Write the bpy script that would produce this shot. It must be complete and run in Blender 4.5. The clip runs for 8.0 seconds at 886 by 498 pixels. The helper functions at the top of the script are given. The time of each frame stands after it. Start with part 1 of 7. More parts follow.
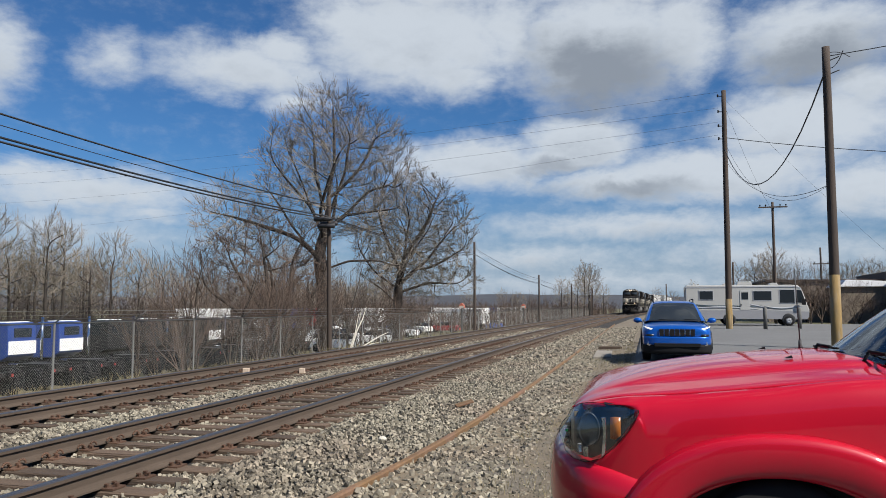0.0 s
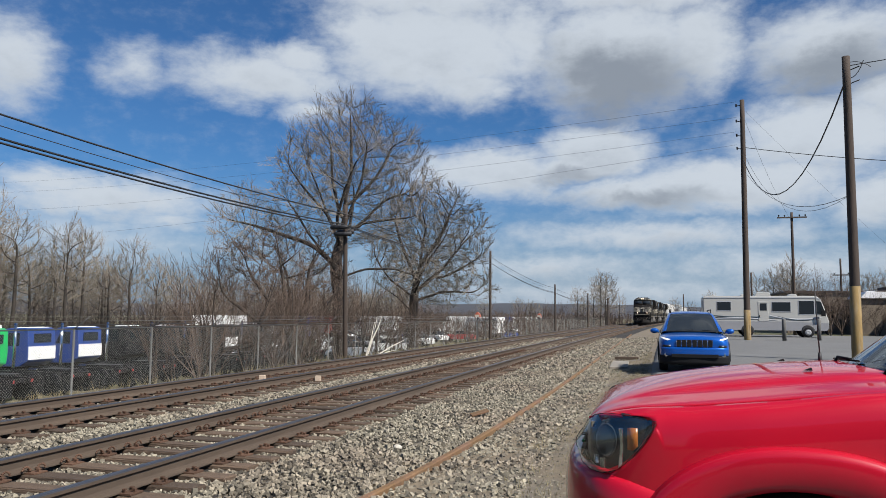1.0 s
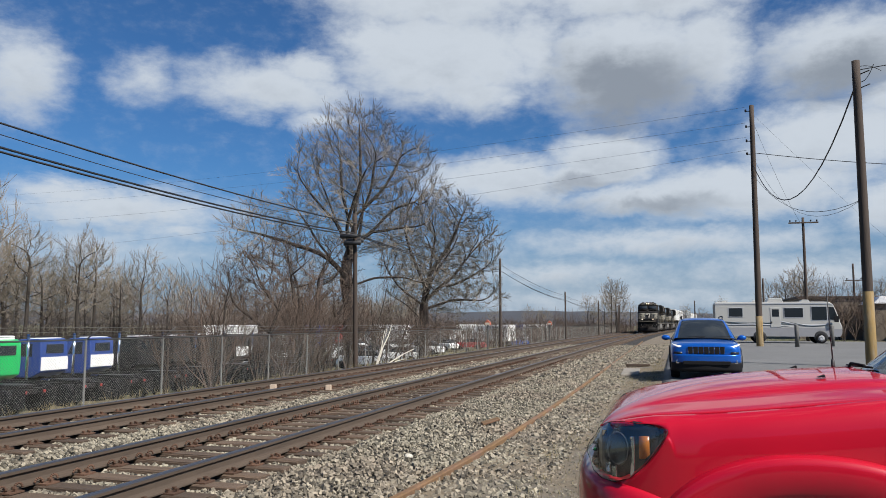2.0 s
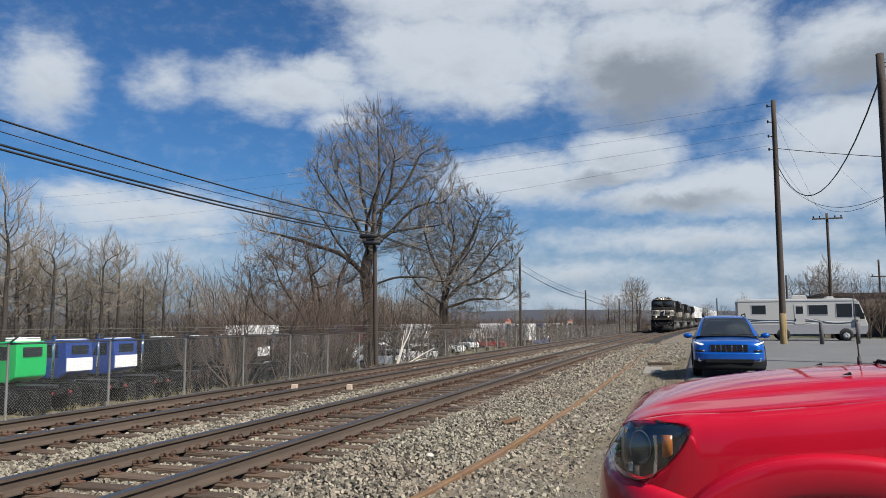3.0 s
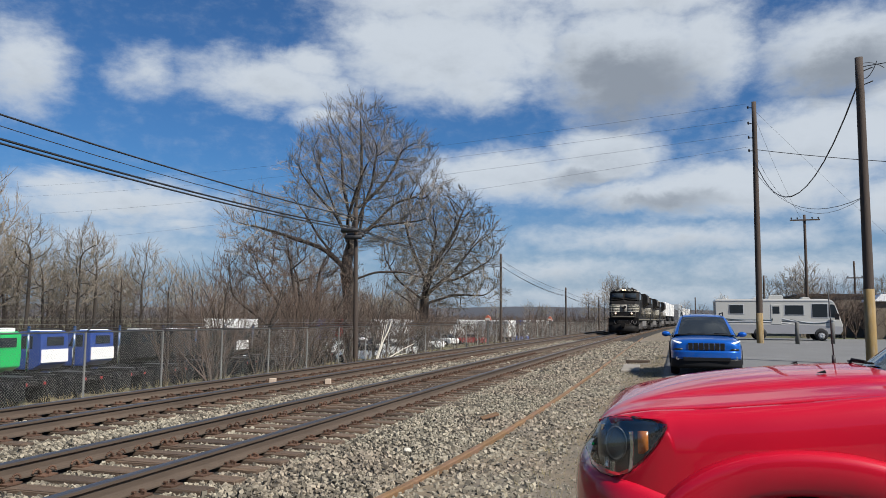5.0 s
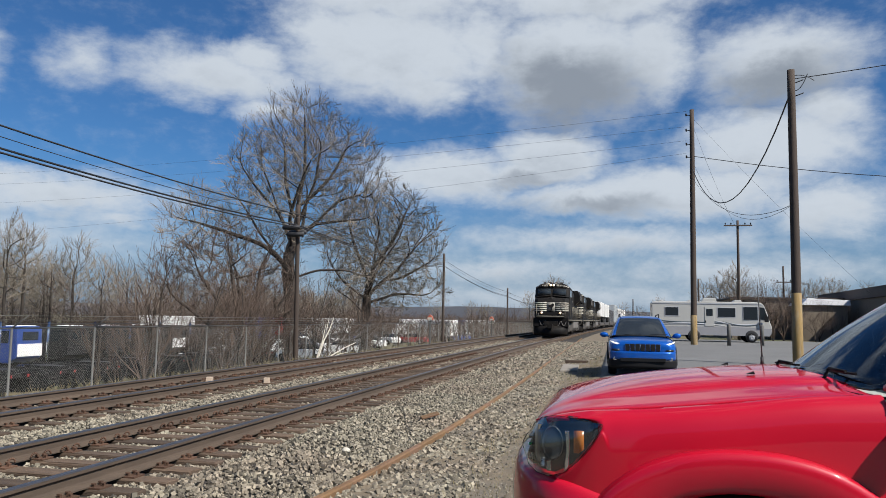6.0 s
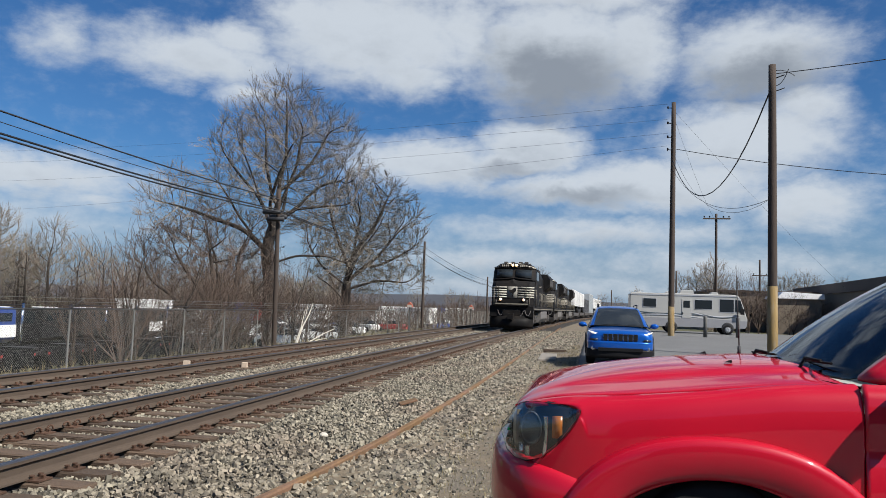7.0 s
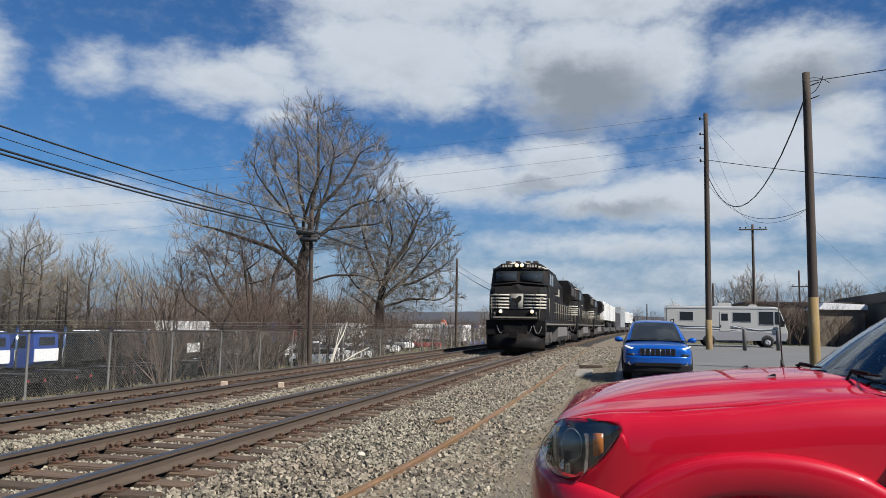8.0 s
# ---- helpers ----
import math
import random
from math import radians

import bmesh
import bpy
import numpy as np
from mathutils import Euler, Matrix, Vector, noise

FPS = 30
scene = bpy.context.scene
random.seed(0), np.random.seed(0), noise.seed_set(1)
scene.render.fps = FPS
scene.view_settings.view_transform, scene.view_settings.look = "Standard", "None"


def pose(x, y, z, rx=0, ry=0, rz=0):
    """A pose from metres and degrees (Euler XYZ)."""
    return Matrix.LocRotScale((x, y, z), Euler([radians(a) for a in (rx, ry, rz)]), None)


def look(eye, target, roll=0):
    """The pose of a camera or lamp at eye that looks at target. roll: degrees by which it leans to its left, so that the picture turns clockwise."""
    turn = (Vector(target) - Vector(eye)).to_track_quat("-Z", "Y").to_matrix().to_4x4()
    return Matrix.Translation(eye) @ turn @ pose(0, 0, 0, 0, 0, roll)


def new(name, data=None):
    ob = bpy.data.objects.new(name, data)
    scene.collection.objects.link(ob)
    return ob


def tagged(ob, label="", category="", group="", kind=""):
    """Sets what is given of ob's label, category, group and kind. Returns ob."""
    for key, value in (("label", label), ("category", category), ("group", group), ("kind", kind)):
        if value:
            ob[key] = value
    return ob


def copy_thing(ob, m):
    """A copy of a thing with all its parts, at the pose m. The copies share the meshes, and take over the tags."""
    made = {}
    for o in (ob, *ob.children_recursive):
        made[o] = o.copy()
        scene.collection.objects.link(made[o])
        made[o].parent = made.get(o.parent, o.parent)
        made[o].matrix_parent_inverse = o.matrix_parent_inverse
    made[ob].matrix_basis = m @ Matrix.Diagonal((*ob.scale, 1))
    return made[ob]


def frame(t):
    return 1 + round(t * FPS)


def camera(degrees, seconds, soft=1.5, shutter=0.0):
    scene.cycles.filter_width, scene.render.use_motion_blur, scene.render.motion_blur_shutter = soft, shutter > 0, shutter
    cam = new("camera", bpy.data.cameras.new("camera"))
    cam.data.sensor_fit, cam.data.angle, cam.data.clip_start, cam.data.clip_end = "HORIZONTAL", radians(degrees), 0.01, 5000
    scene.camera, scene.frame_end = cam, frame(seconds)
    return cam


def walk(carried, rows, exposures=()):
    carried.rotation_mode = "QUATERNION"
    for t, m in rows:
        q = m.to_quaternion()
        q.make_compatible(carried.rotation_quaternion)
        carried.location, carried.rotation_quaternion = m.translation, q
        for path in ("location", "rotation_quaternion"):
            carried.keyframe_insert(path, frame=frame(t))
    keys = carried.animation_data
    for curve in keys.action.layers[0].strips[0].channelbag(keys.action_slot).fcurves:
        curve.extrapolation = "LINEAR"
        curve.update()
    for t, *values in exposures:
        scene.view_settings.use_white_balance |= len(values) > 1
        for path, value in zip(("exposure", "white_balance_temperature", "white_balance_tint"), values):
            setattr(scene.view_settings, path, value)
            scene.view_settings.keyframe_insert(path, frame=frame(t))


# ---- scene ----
EYE = 1.5
PATH = [
    (0.0, 0.000, -0.000, 0.000, 4.366, 0.000, 14.529),
    (0.5, 0.000, -0.011, -0.001, 4.573, -0.123, 15.001),
    (1.0, -0.004, -0.017, 0.002, 5.016, -0.442, 15.703),
    (2.5, 0.000, -0.016, 0.005, 5.732, 0.271, 17.103),
    (3.0, -0.003, -0.012, 0.004, 5.577, 0.253, 17.989),
    (3.5, -0.006, -0.015, 0.003, 5.502, -0.186, 18.294),
    (4.0, -0.006, -0.010, -0.002, 5.554, -0.576, 18.567),
    (4.5, -0.004, 0.000, -0.006, 5.267, -0.624, 18.092),
    (6.0, 0.008, 0.035, -0.005, 5.266, -0.972, 12.141),
    (6.5, 0.004, 0.035, -0.026, 4.690, -1.933, 10.850),
    (7.0, -0.002, 0.051, -0.024, 4.399, -1.863, 10.585),
    (7.5, -0.009, 0.048, -0.021, 5.147, -1.617, 11.336),
    (8.0, -0.017, 0.042, -0.022, 5.641, -0.926, 13.118),
]
cam = camera(61.0, 8.0, soft=0.85)
walk(cam, [(t, pose(x, y, EYE + z, 90 + p, r, w)) for t, x, y, z, p, r, w in PATH], exposures=[(0.0, 0.6), (8.0, 0.6)])

# ---- world, sun ----
SUN_AZ, SUN_EL = 118.0, 45.0
world = bpy.data.worlds.new("world")
scene.world = world
world.use_nodes = True


class Nodes:
    """Small helper to wire node trees."""

    def __init__(self, tree):
        self.tree = tree
        tree.nodes.clear()

    def add(self, kind, ins=None):
        n = self.tree.nodes.new(kind)
        for k, v in (ins or {}).items():
            self.put(n.inputs[k], v)
        return n

    def put(self, socket, v):
        if isinstance(v, bpy.types.NodeSocket):
            self.tree.links.new(v, socket)
        else:
            socket.default_value = v

    def math(self, op, a, b=0.0, c=0.0, clamp=False):
        n = self.tree.nodes.new("ShaderNodeMath")
        n.operation, n.use_clamp = op, clamp
        for s, v in zip(n.inputs, (a, b, c)):
            self.put(s, v)
        return n.outputs[0]

    def mix(self, f, a, b, blend="MIX"):
        n = self.tree.nodes.new("ShaderNodeMix")
        n.data_type, n.blend_type = "RGBA", blend
        self.put(n.inputs[0], f), self.put(n.inputs[6], a), self.put(n.inputs[7], b)
        return n.outputs[2]

    def noise(self, vec, scale, detail=4.0, rough=0.55, dist=0.0):
        n = self.add("ShaderNodeTexNoise", {"Vector": vec, "Scale": scale, "Detail": detail, "Roughness": rough, "Distortion": dist})
        return n.outputs[0]

    def smooth(self, v, lo, hi, a=0.0, b=1.0):
        n = self.add("ShaderNodeMapRange", {"Value": v, "From Min": lo, "From Max": hi, "To Min": a, "To Max": b})
        n.interpolation_type = "SMOOTHSTEP"
        return n.outputs[0]


def rgb(*c):
    return (*c, 1.0)


# clouds: azimuth from +y to +x, elevation, half-widths (degrees), strength, greyness of the underside
CLOUDS = [
    (-16.5, 19.9, 9.1, 4.0, 1.10, 0.35), (-21.7, 21.0, 4.3, 2.7, 0.90, 0.30), (-13.8, 17.5, 3.9, 2.0, 0.90, 0.45), (-16.5, 24.2, 10.7, 3.0, 1.00, 0.30),
    (-2.5, 18.8, 6.9, 4.6, 1.20, 1.30), (3.4, 19.4, 3.7, 3.5, 1.00, 0.45), (-0.8, 23.6, 10.1, 2.2, 1.00, 0.40), (12.3, 17.9, 5.9, 3.0, 1.10, 1.20),
    (14.9, 14.6, 3.3, 2.0, 0.80, 0.60), (-29.3, 17.3, 7.3, 2.2, 0.95, 0.40), (-26.8, 18.8, 3.7, 1.3, 0.81, 0.20), (-26.2, 15.0, 2.8, 0.9, 0.70, 0.20),
    (-38.5, 17.2, 2.5, 1.9, 0.62, 0.35), (-46.6, 16.4, 3.1, 3.5, 0.85, 0.65), (-3.9, 12.2, 4.2, 2.1, 1.30, 0.50), (-5.8, 10.9, 4.0, 1.0, 1.10, 0.85),
    (-11.7, 10.8, 7.2, 2.1, 1.05, 0.40), (5.0, 9.4, 9.7, 2.1, 1.05, 0.40), (-0.2, 9.1, 7.2, 1.3, 1.05, 1.00), (11.4, 12.5, 6.6, 3.2, 1.00, 0.30),
    (15.0, 8.0, 4.7, 2.1, 0.85, 0.40), (-40.2, 7.9, 8.5, 1.7, 0.85, 0.45), (-43.3, 8.8, 4.4, 1.0, 0.80, 0.20), (-35.8, 6.6, 4.5, 0.9, 0.60, 0.50),
    (0.1, 5.9, 14.5, 1.3, 0.65, 0.70), (-8.3, 3.7, 10.2, 1.3, 0.55, 0.70), (9.3, 3.6, 10.3, 1.5, 0.60, 0.70), (-3.2, 1.8, 18.6, 1.3, 0.50, 0.70),
    (8.0, 8.5, 19.0, 5.5, 0.27, 0.30), (-4.0, 3.2, 26.0, 3.4, 0.30, 0.40), (-9.5, 20.5, 4.0, 4.0, 0.80, 0.30), (-42.0, 5.2, 12.0, 2.6, 0.45, 0.40),
]
SKY, CLOUD_WHITE, CLOUD_GREY = (0.031, 0.060, 0.092), (0.63, 0.69, 0.76), (0.285, 0.325, 0.38)


def build_world():
    n = Nodes(world.node_tree)
    vec = n.add("ShaderNodeTexCoord").outputs["Generated"]
    sep = n.add("ShaderNodeSeparateXYZ", {0: vec})
    deg = 180 / math.pi
    az = n.math("MULTIPLY", n.math("ARCTAN2", sep.outputs[0], sep.outputs[1]), deg)
    el = n.math("MULTIPLY", n.math("ARCSINE", sep.outputs[2]), deg)
    flat = n.add("ShaderNodeCombineXYZ", {0: az, 1: n.math("MULTIPLY", el, 1.7), 2: 0.0}).outputs[0]
    wob = n.math("SUBTRACT", n.noise(flat, 0.16, 6.0, 0.62), 0.5)
    wob2 = n.math("SUBTRACT", n.noise(flat, 0.21, 6.0, 0.62, 0.5), 0.5)
    az2 = n.math("ADD", az, n.math("MULTIPLY", wob, 5.0))
    el2 = n.math("ADD", el, n.math("MULTIPLY", wob2, 2.6))
    best, low = None, None
    for a, e, ra, re, s, g in CLOUDS:
        dx = n.math("DIVIDE", n.math("SUBTRACT", az2, a), ra)
        dy = n.math("DIVIDE", n.math("SUBTRACT", el2, e), re)
        d = n.math("SQRT", n.math("ADD", n.math("MULTIPLY", dx, dx), n.math("MULTIPLY", dy, dy)))
        v = n.math("MULTIPLY", n.math("SUBTRACT", 1.32, d), s)
        under = n.math("MULTIPLY", n.math("MULTIPLY", n.math("MAXIMUM", v, 0.0), g), n.math("SUBTRACT", 0.55, n.math("MULTIPLY", dy, 0.8)))
        best = v if best is None else n.math("MAXIMUM", best, v)
        low = under if low is None else n.math("MAXIMUM", low, under)
    # broken cloud over the rest of the sky
    side = n.smooth(n.math("ABSOLUTE", n.math("ADD", az, 14.0)), 32.0, 46.0)
    top = n.smooth(el, 22.0, 30.0)
    back = n.smooth(n.math("ABSOLUTE", n.math("ADD", az, 14.0)), 75.0, 110.0, 0.0, 0.10)
    rest = n.math("MULTIPLY", n.math("MAXIMUM", side, top), n.math("MULTIPLY", n.math("SUBTRACT", n.noise(flat, 0.055, 6.0, 0.6), n.math("ADD", n.math("SUBTRACT", 0.50, n.math("MULTIPLY", top, 0.03)), back)), 5.0))
    best = n.math("MAXIMUM", best, rest)
    fine = n.math("SUBTRACT", n.noise(flat, 0.55, 7.0, 0.6), 0.5)
    dens = n.math("ADD", best, n.math("MULTIPLY", fine, 0.75))
    mask = n.smooth(dens, -0.06, 0.92)
    grey = n.smooth(n.math("ADD", n.math("ADD", low, n.math("MULTIPLY", wob, 0.8)), n.math("MULTIPLY", fine, 0.45)), 0.10, 1.15)
    cloud = n.mix(grey, rgb(*CLOUD_WHITE), rgb(*CLOUD_GREY))
    sky = n.add("ShaderNodeTexSky")
    sky.sky_type, sky.sun_disc = "NISHITA", False
    sky.sun_elevation, sky.sun_rotation = radians(SUN_EL), radians(SUN_AZ)
    sky.air_density, sky.dust_density, sky.ozone_density = 1.0, 0.6, 1.6
    blue = n.mix(1.0, sky.outputs[0], rgb(*SKY), "MULTIPLY")
    haze = n.smooth(el, 12.0, -1.0, 0.0, 0.85)
    blue = n.mix(haze, blue, rgb(0.26, 0.36, 0.50))
    out = n.mix(n.math("MULTIPLY", mask, 0.96), blue, cloud)
    bg = n.add("ShaderNodeBackground", {"Color": out, "Strength": 0.64})
    n.add("ShaderNodeOutputWorld", {"Surface": bg.outputs[0]})


build_world()
sun_data = bpy.data.lights.new("sun", "SUN")
sun_data.energy, sun_data.angle, sun_data.color = 5.0, radians(0.53), (1.0, 0.95, 0.88)
sun = new("sun", sun_data)
_az, _el = radians(SUN_AZ), radians(SUN_EL)
sun.matrix_world = look((60 * math.sin(_az) * math.cos(_el), 60 * math.cos(_az) * math.cos(_el), 60 * math.sin(_el)), (0, 0, 0))

# ---- materials ----


def material(name, col, rough=0.6, metal=0.0, var=0.25, scale=5.0, bump=0.0, bscale=40.0, rand=0.0, island=0.0, coat=0.0, tint=None, tintscale=0.8, tintamt=0.0, emit=None, strength=0.0, stretch=(1, 1, 1), spec=0.5, roughvar=0.12):
    m = bpy.data.materials.new(name)
    m.use_nodes = True
    n = Nodes(m.node_tree)
    co = n.add("ShaderNodeTexCoord").outputs["Object"]
    co = n.add("ShaderNodeMapping", {"Vector": co, "Scale": stretch}).outputs[0]
    big, small = n.noise(co, scale, 3.0), n.noise(co, scale * 9.0, 5.0, 0.65)
    f = n.math("ADD", n.math("MULTIPLY", n.math("SUBTRACT", big, 0.5), 1.1), n.math("MULTIPLY", n.math("SUBTRACT", small, 0.5), 0.9))
    amt = n.math("ADD", 1.0, n.math("MULTIPLY", f, 2.0 * var))
    if rand:
        r = n.add("ShaderNodeObjectInfo").outputs["Random"]
        amt = n.math("MULTIPLY", amt, n.math("ADD", 1.0 - rand, n.math("MULTIPLY", r, 2 * rand)))
    if island:
        r = n.add("ShaderNodeNewGeometry").outputs["Random Per Island"]
        amt = n.math("MULTIPLY", amt, n.math("ADD", 1.0 - island, n.math("MULTIPLY", r, 2 * island)))
    c = rgb(*col)
    if tint:
        t = n.smooth(n.noise(co, tintscale, 4.0, 0.6), 0.42, 0.62, 0.0, tintamt)
        c = n.mix(t, c, rgb(*tint))
    grey = n.add("ShaderNodeCombineXYZ", {0: amt, 1: amt, 2: amt}).outputs[0]
    c = n.mix(1.0, c, grey, "MULTIPLY")
    ro = n.math("ADD", rough, n.math("MULTIPLY", f, roughvar), clamp=True)
    b = n.add("ShaderNodeBsdfPrincipled", {"Base Color": c, "Roughness": ro, "Metallic": metal, "Coat Weight": coat, "Coat Roughness": 0.03, "Specular IOR Level": spec})
    if emit:
        n.put(b.inputs["Emission Color"], rgb(*emit)), n.put(b.inputs["Emission Strength"], strength)
    if bump:
        h = n.add("ShaderNodeBump", {"Height": n.noise(co, bscale, 6.0, 0.65), "Strength": bump, "Distance": 0.02})
        n.put(b.inputs["Normal"], h.outputs[0])
    n.add("ShaderNodeOutputMaterial", {"Surface": b.outputs[0]})
    return m


def glass_material(name, col=(0.02, 0.025, 0.03), clear=0.0):
    """Glazing: a dark glossy pane, or clear glass that lets a share of light through."""
    m = bpy.data.materials.new(name)
    m.use_nodes = True
    n = Nodes(m.node_tree)
    b = n.add("ShaderNodeBsdfPrincipled", {"Base Color": rgb(*col), "Roughness": 0.05, "Specular IOR Level": 0.35})
    s = b.outputs[0]
    if clear:
        g = n.add("ShaderNodeBsdfTransparent", {"Color": rgb(0.80, 0.88, 0.86)})
        gl = n.add("ShaderNodeBsdfGlossy", {"Color": rgb(0.9, 0.95, 1.0), "Roughness": 0.02})
        fr = n.add("ShaderNodeFresnel", {"IOR": 1.55 + 0.25 * clear})
        s = n.add("ShaderNodeMixShader", {0: fr.outputs[0], 1: g.outputs[0], 2: gl.outputs[0]}).outputs[0]
    n.add("ShaderNodeOutputMaterial", {"Surface": s})
    return m


M = {
    "ground": material("dry_grass_earth", (0.105, 0.086, 0.048), 0.95, var=0.45, scale=0.9, bump=0.6, bscale=9, tint=(0.10, 0.115, 0.045), tintscale=0.3, tintamt=0.8),
    "asphalt": material("worn_asphalt", (0.118, 0.118, 0.115), 0.9, var=0.22, scale=0.35, bump=0.3, bscale=50, tint=(0.13, 0.13, 0.13), tintscale=0.25, tintamt=0.6),
    # bed colour near black: stands in for shade in the gaps between stones
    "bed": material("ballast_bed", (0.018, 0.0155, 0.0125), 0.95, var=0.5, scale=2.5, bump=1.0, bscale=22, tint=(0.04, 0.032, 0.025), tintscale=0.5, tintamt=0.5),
    "stone": material("ballast_stone", (0.185, 0.165, 0.124), 0.9, var=0.25, scale=8, island=0.74, bump=0.3, bscale=60, tint=(0.155, 0.122, 0.092), tintscale=0.45, tintamt=0.55),
    "dirt": material("dusty_fines", (0.150, 0.118, 0.078), 0.95, var=0.45, scale=2.6, bump=0.8, bscale=40, tint=(0.135, 0.12, 0.098), tintscale=0.7, tintamt=0.7),
    "rail": material("rusty_rail", (0.085, 0.062, 0.045), 0.75, 0.2, var=0.3, scale=1.2, bump=0.2, bscale=30, stretch=(1, 0.3, 1)),
    "railhead": material("polished_rail_head", (0.11, 0.11, 0.12), 0.42, 0.8, var=0.12, scale=1.0, stretch=(6, 0.15, 1)),
    "tie": material("creosoted_tie", (0.085, 0.057, 0.038), 0.9, var=0.45, scale=3.0, bump=0.7, bscale=25, rand=0.35, stretch=(0.35, 4, 4)),
    "plate": material("rusty_tie_plate", (0.10, 0.055, 0.035), 0.8, 0.3, var=0.3, scale=9, rand=0.25),
    "rust": material("orange_rust_rail", (0.160, 0.092, 0.042), 0.85, 0.1, var=0.35, scale=2.0, bump=0.4, bscale=30, tint=(0.16, 0.09, 0.06), tintscale=1.2, tintamt=0.7),
    "pole": material("weathered_pole_wood", (0.050, 0.036, 0.028), 0.9, var=0.4, scale=3, bump=0.5, bscale=20, rand=0.15, stretch=(4, 4, 0.25)),
    "yellow": material("worn_yellow_paint", (0.22, 0.145, 0.052), 0.85, var=0.35, scale=4, bump=0.3, bscale=20, tint=(0.22, 0.18, 0.12), tintscale=2.5, tintamt=0.6, stretch=(2, 2, 0.4)),
    "wire": material("black_cable", (0.02, 0.02, 0.022), 0.6, var=0.1),
    "galv": material("galvanised_wire", (0.20, 0.20, 0.19), 0.5, 0.2, var=0.2, scale=3),
    "galvdark": material("weathered_galvanised_steel", (0.10, 0.098, 0.092), 0.7, 0.1, var=0.25, scale=3),
    "bark": material("grey_brown_bark", (0.042, 0.034, 0.028), 0.95, var=0.35, scale=2, bump=0.6, bscale=14, stretch=(2, 2, 0.5), rand=0.15),
    "twig": material("bare_twigs", (0.190, 0.160, 0.125), 0.95, var=0.25, scale=0.5, rand=0.2, island=0.25),
    "redtwig": material("reddish_brush_twigs", (0.088, 0.062, 0.047), 0.95, var=0.3, scale=0.7, rand=0.25, island=0.3),
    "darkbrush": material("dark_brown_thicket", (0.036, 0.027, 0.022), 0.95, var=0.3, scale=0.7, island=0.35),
    "paletwig": material("pale_dead_wood", (0.42, 0.39, 0.33), 0.9, var=0.25, scale=2),
    # the blue of distance haze is mixed into the hill's own colour
    "hill": material("haze_tinted_wooded_hill", (0.040, 0.043, 0.052), 1.0, var=0.3, scale=0.02),
    "tan": material("tan_building_wall", (0.19, 0.156, 0.12), 0.9, var=0.12, scale=0.6, bump=0.2, bscale=12),
    "brownroof": material("brown_metal_fascia", (0.045, 0.030, 0.026), 0.7, var=0.2, scale=1),
    "whitemetal": material("white_metal_roof", (0.78, 0.78, 0.78), 0.5, var=0.08, scale=1),
    "concrete": material("pale_concrete", (0.21, 0.19, 0.16), 0.9, var=0.2, scale=3, bump=0.3, bscale=30),
    "black": material("black_rubber", (0.011, 0.011, 0.012), 0.85, spec=0.2, var=0.25, scale=6, bump=0.15, bscale=30),
    "darkplastic": material("black_trim_plastic", (0.010, 0.010, 0.011), 0.6, var=0.15, scale=8, spec=0.15),
    "chrome": material("chrome", (0.62, 0.63, 0.65), 0.12, 1.0, var=0.05, scale=3),
    "glass": glass_material("dark_window_glass"),
    "clear": glass_material("clear_glass", clear=1.0),
    "lens": glass_material("headlamp_lens", clear=1.6),
    "greywhite": material("off_white_paint", (0.72, 0.72, 0.70), 0.5, var=0.08, scale=0.8),
    "amber": material("amber_reflector", (0.36, 0.11, 0.018), 0.3, var=0.1),
}

# ---- mesh helpers ----


def part(name, bm, mat, parent=None, label="", smooth=False, bevel=0.0):
    """Link a bmesh as one mesh object under a thing."""
    me = bpy.data.meshes.new(name)
    bmesh.ops.recalc_face_normals(bm, faces=bm.faces)
    bm.to_mesh(me)
    bm.free()
    mats = mat if isinstance(mat, (list, tuple)) else [mat]
    for m in mats:
        me.materials.append(m)
    if smooth:
        me.shade_smooth()
    ob = new(name, me)
    if parent:
        ob.parent = parent
    if bevel:
        md = ob.modifiers.new("bevel", "BEVEL")
        md.width, md.segments, md.limit_method, md.angle_limit = bevel, 2, "ANGLE", radians(35)
        me.shade_smooth()
        md.harden_normals = True
    if label:
        tagged(ob, label)
    return ob


def thing(name, label, category, m=None, group="", kind=""):
    ob = tagged(new(name), label, category, group, kind)
    if m is not None:
        ob.matrix_basis = m
    return ob


def box(bm, x0, x1, y0, y1, z0, z1, mi=0, m=None):
    vs = [bm.verts.new((x, y, z)) for z in (z0, z1) for y in (y0, y1) for x in (x0, x1)]
    if m is not None:
        for v in vs:
            v.co = m @ v.co
    for idx in ((0, 2, 3, 1), (4, 5, 7, 6), (0, 1, 5, 4), (2, 6, 7, 3), (0, 4, 6, 2), (1, 3, 7, 5)):
        f = bm.faces.new([vs[i] for i in idx])
        f.material_index = mi
    return vs


def prism(bm, outline, axis, a, b, mi=0):
    """Extrude a closed 2D outline along an axis from a to b. Outline pairs fill the other two axes in x, y, z order."""
    def place(p, d):
        c = [p[0], p[1]]
        c.insert("xyz".index(axis), d)
        return c
    lo = [bm.verts.new(place(p, a)) for p in outline]
    hi = [bm.verts.new(place(p, b)) for p in outline]
    fs = [bm.faces.new(lo), bm.faces.new(hi[::-1])]
    for i in range(len(outline)):
        j = (i + 1) % len(outline)
        fs.append(bm.faces.new((lo[i], hi[i], hi[j], lo[j])))
    for f in fs:
        f.material_index = mi
    return lo, hi


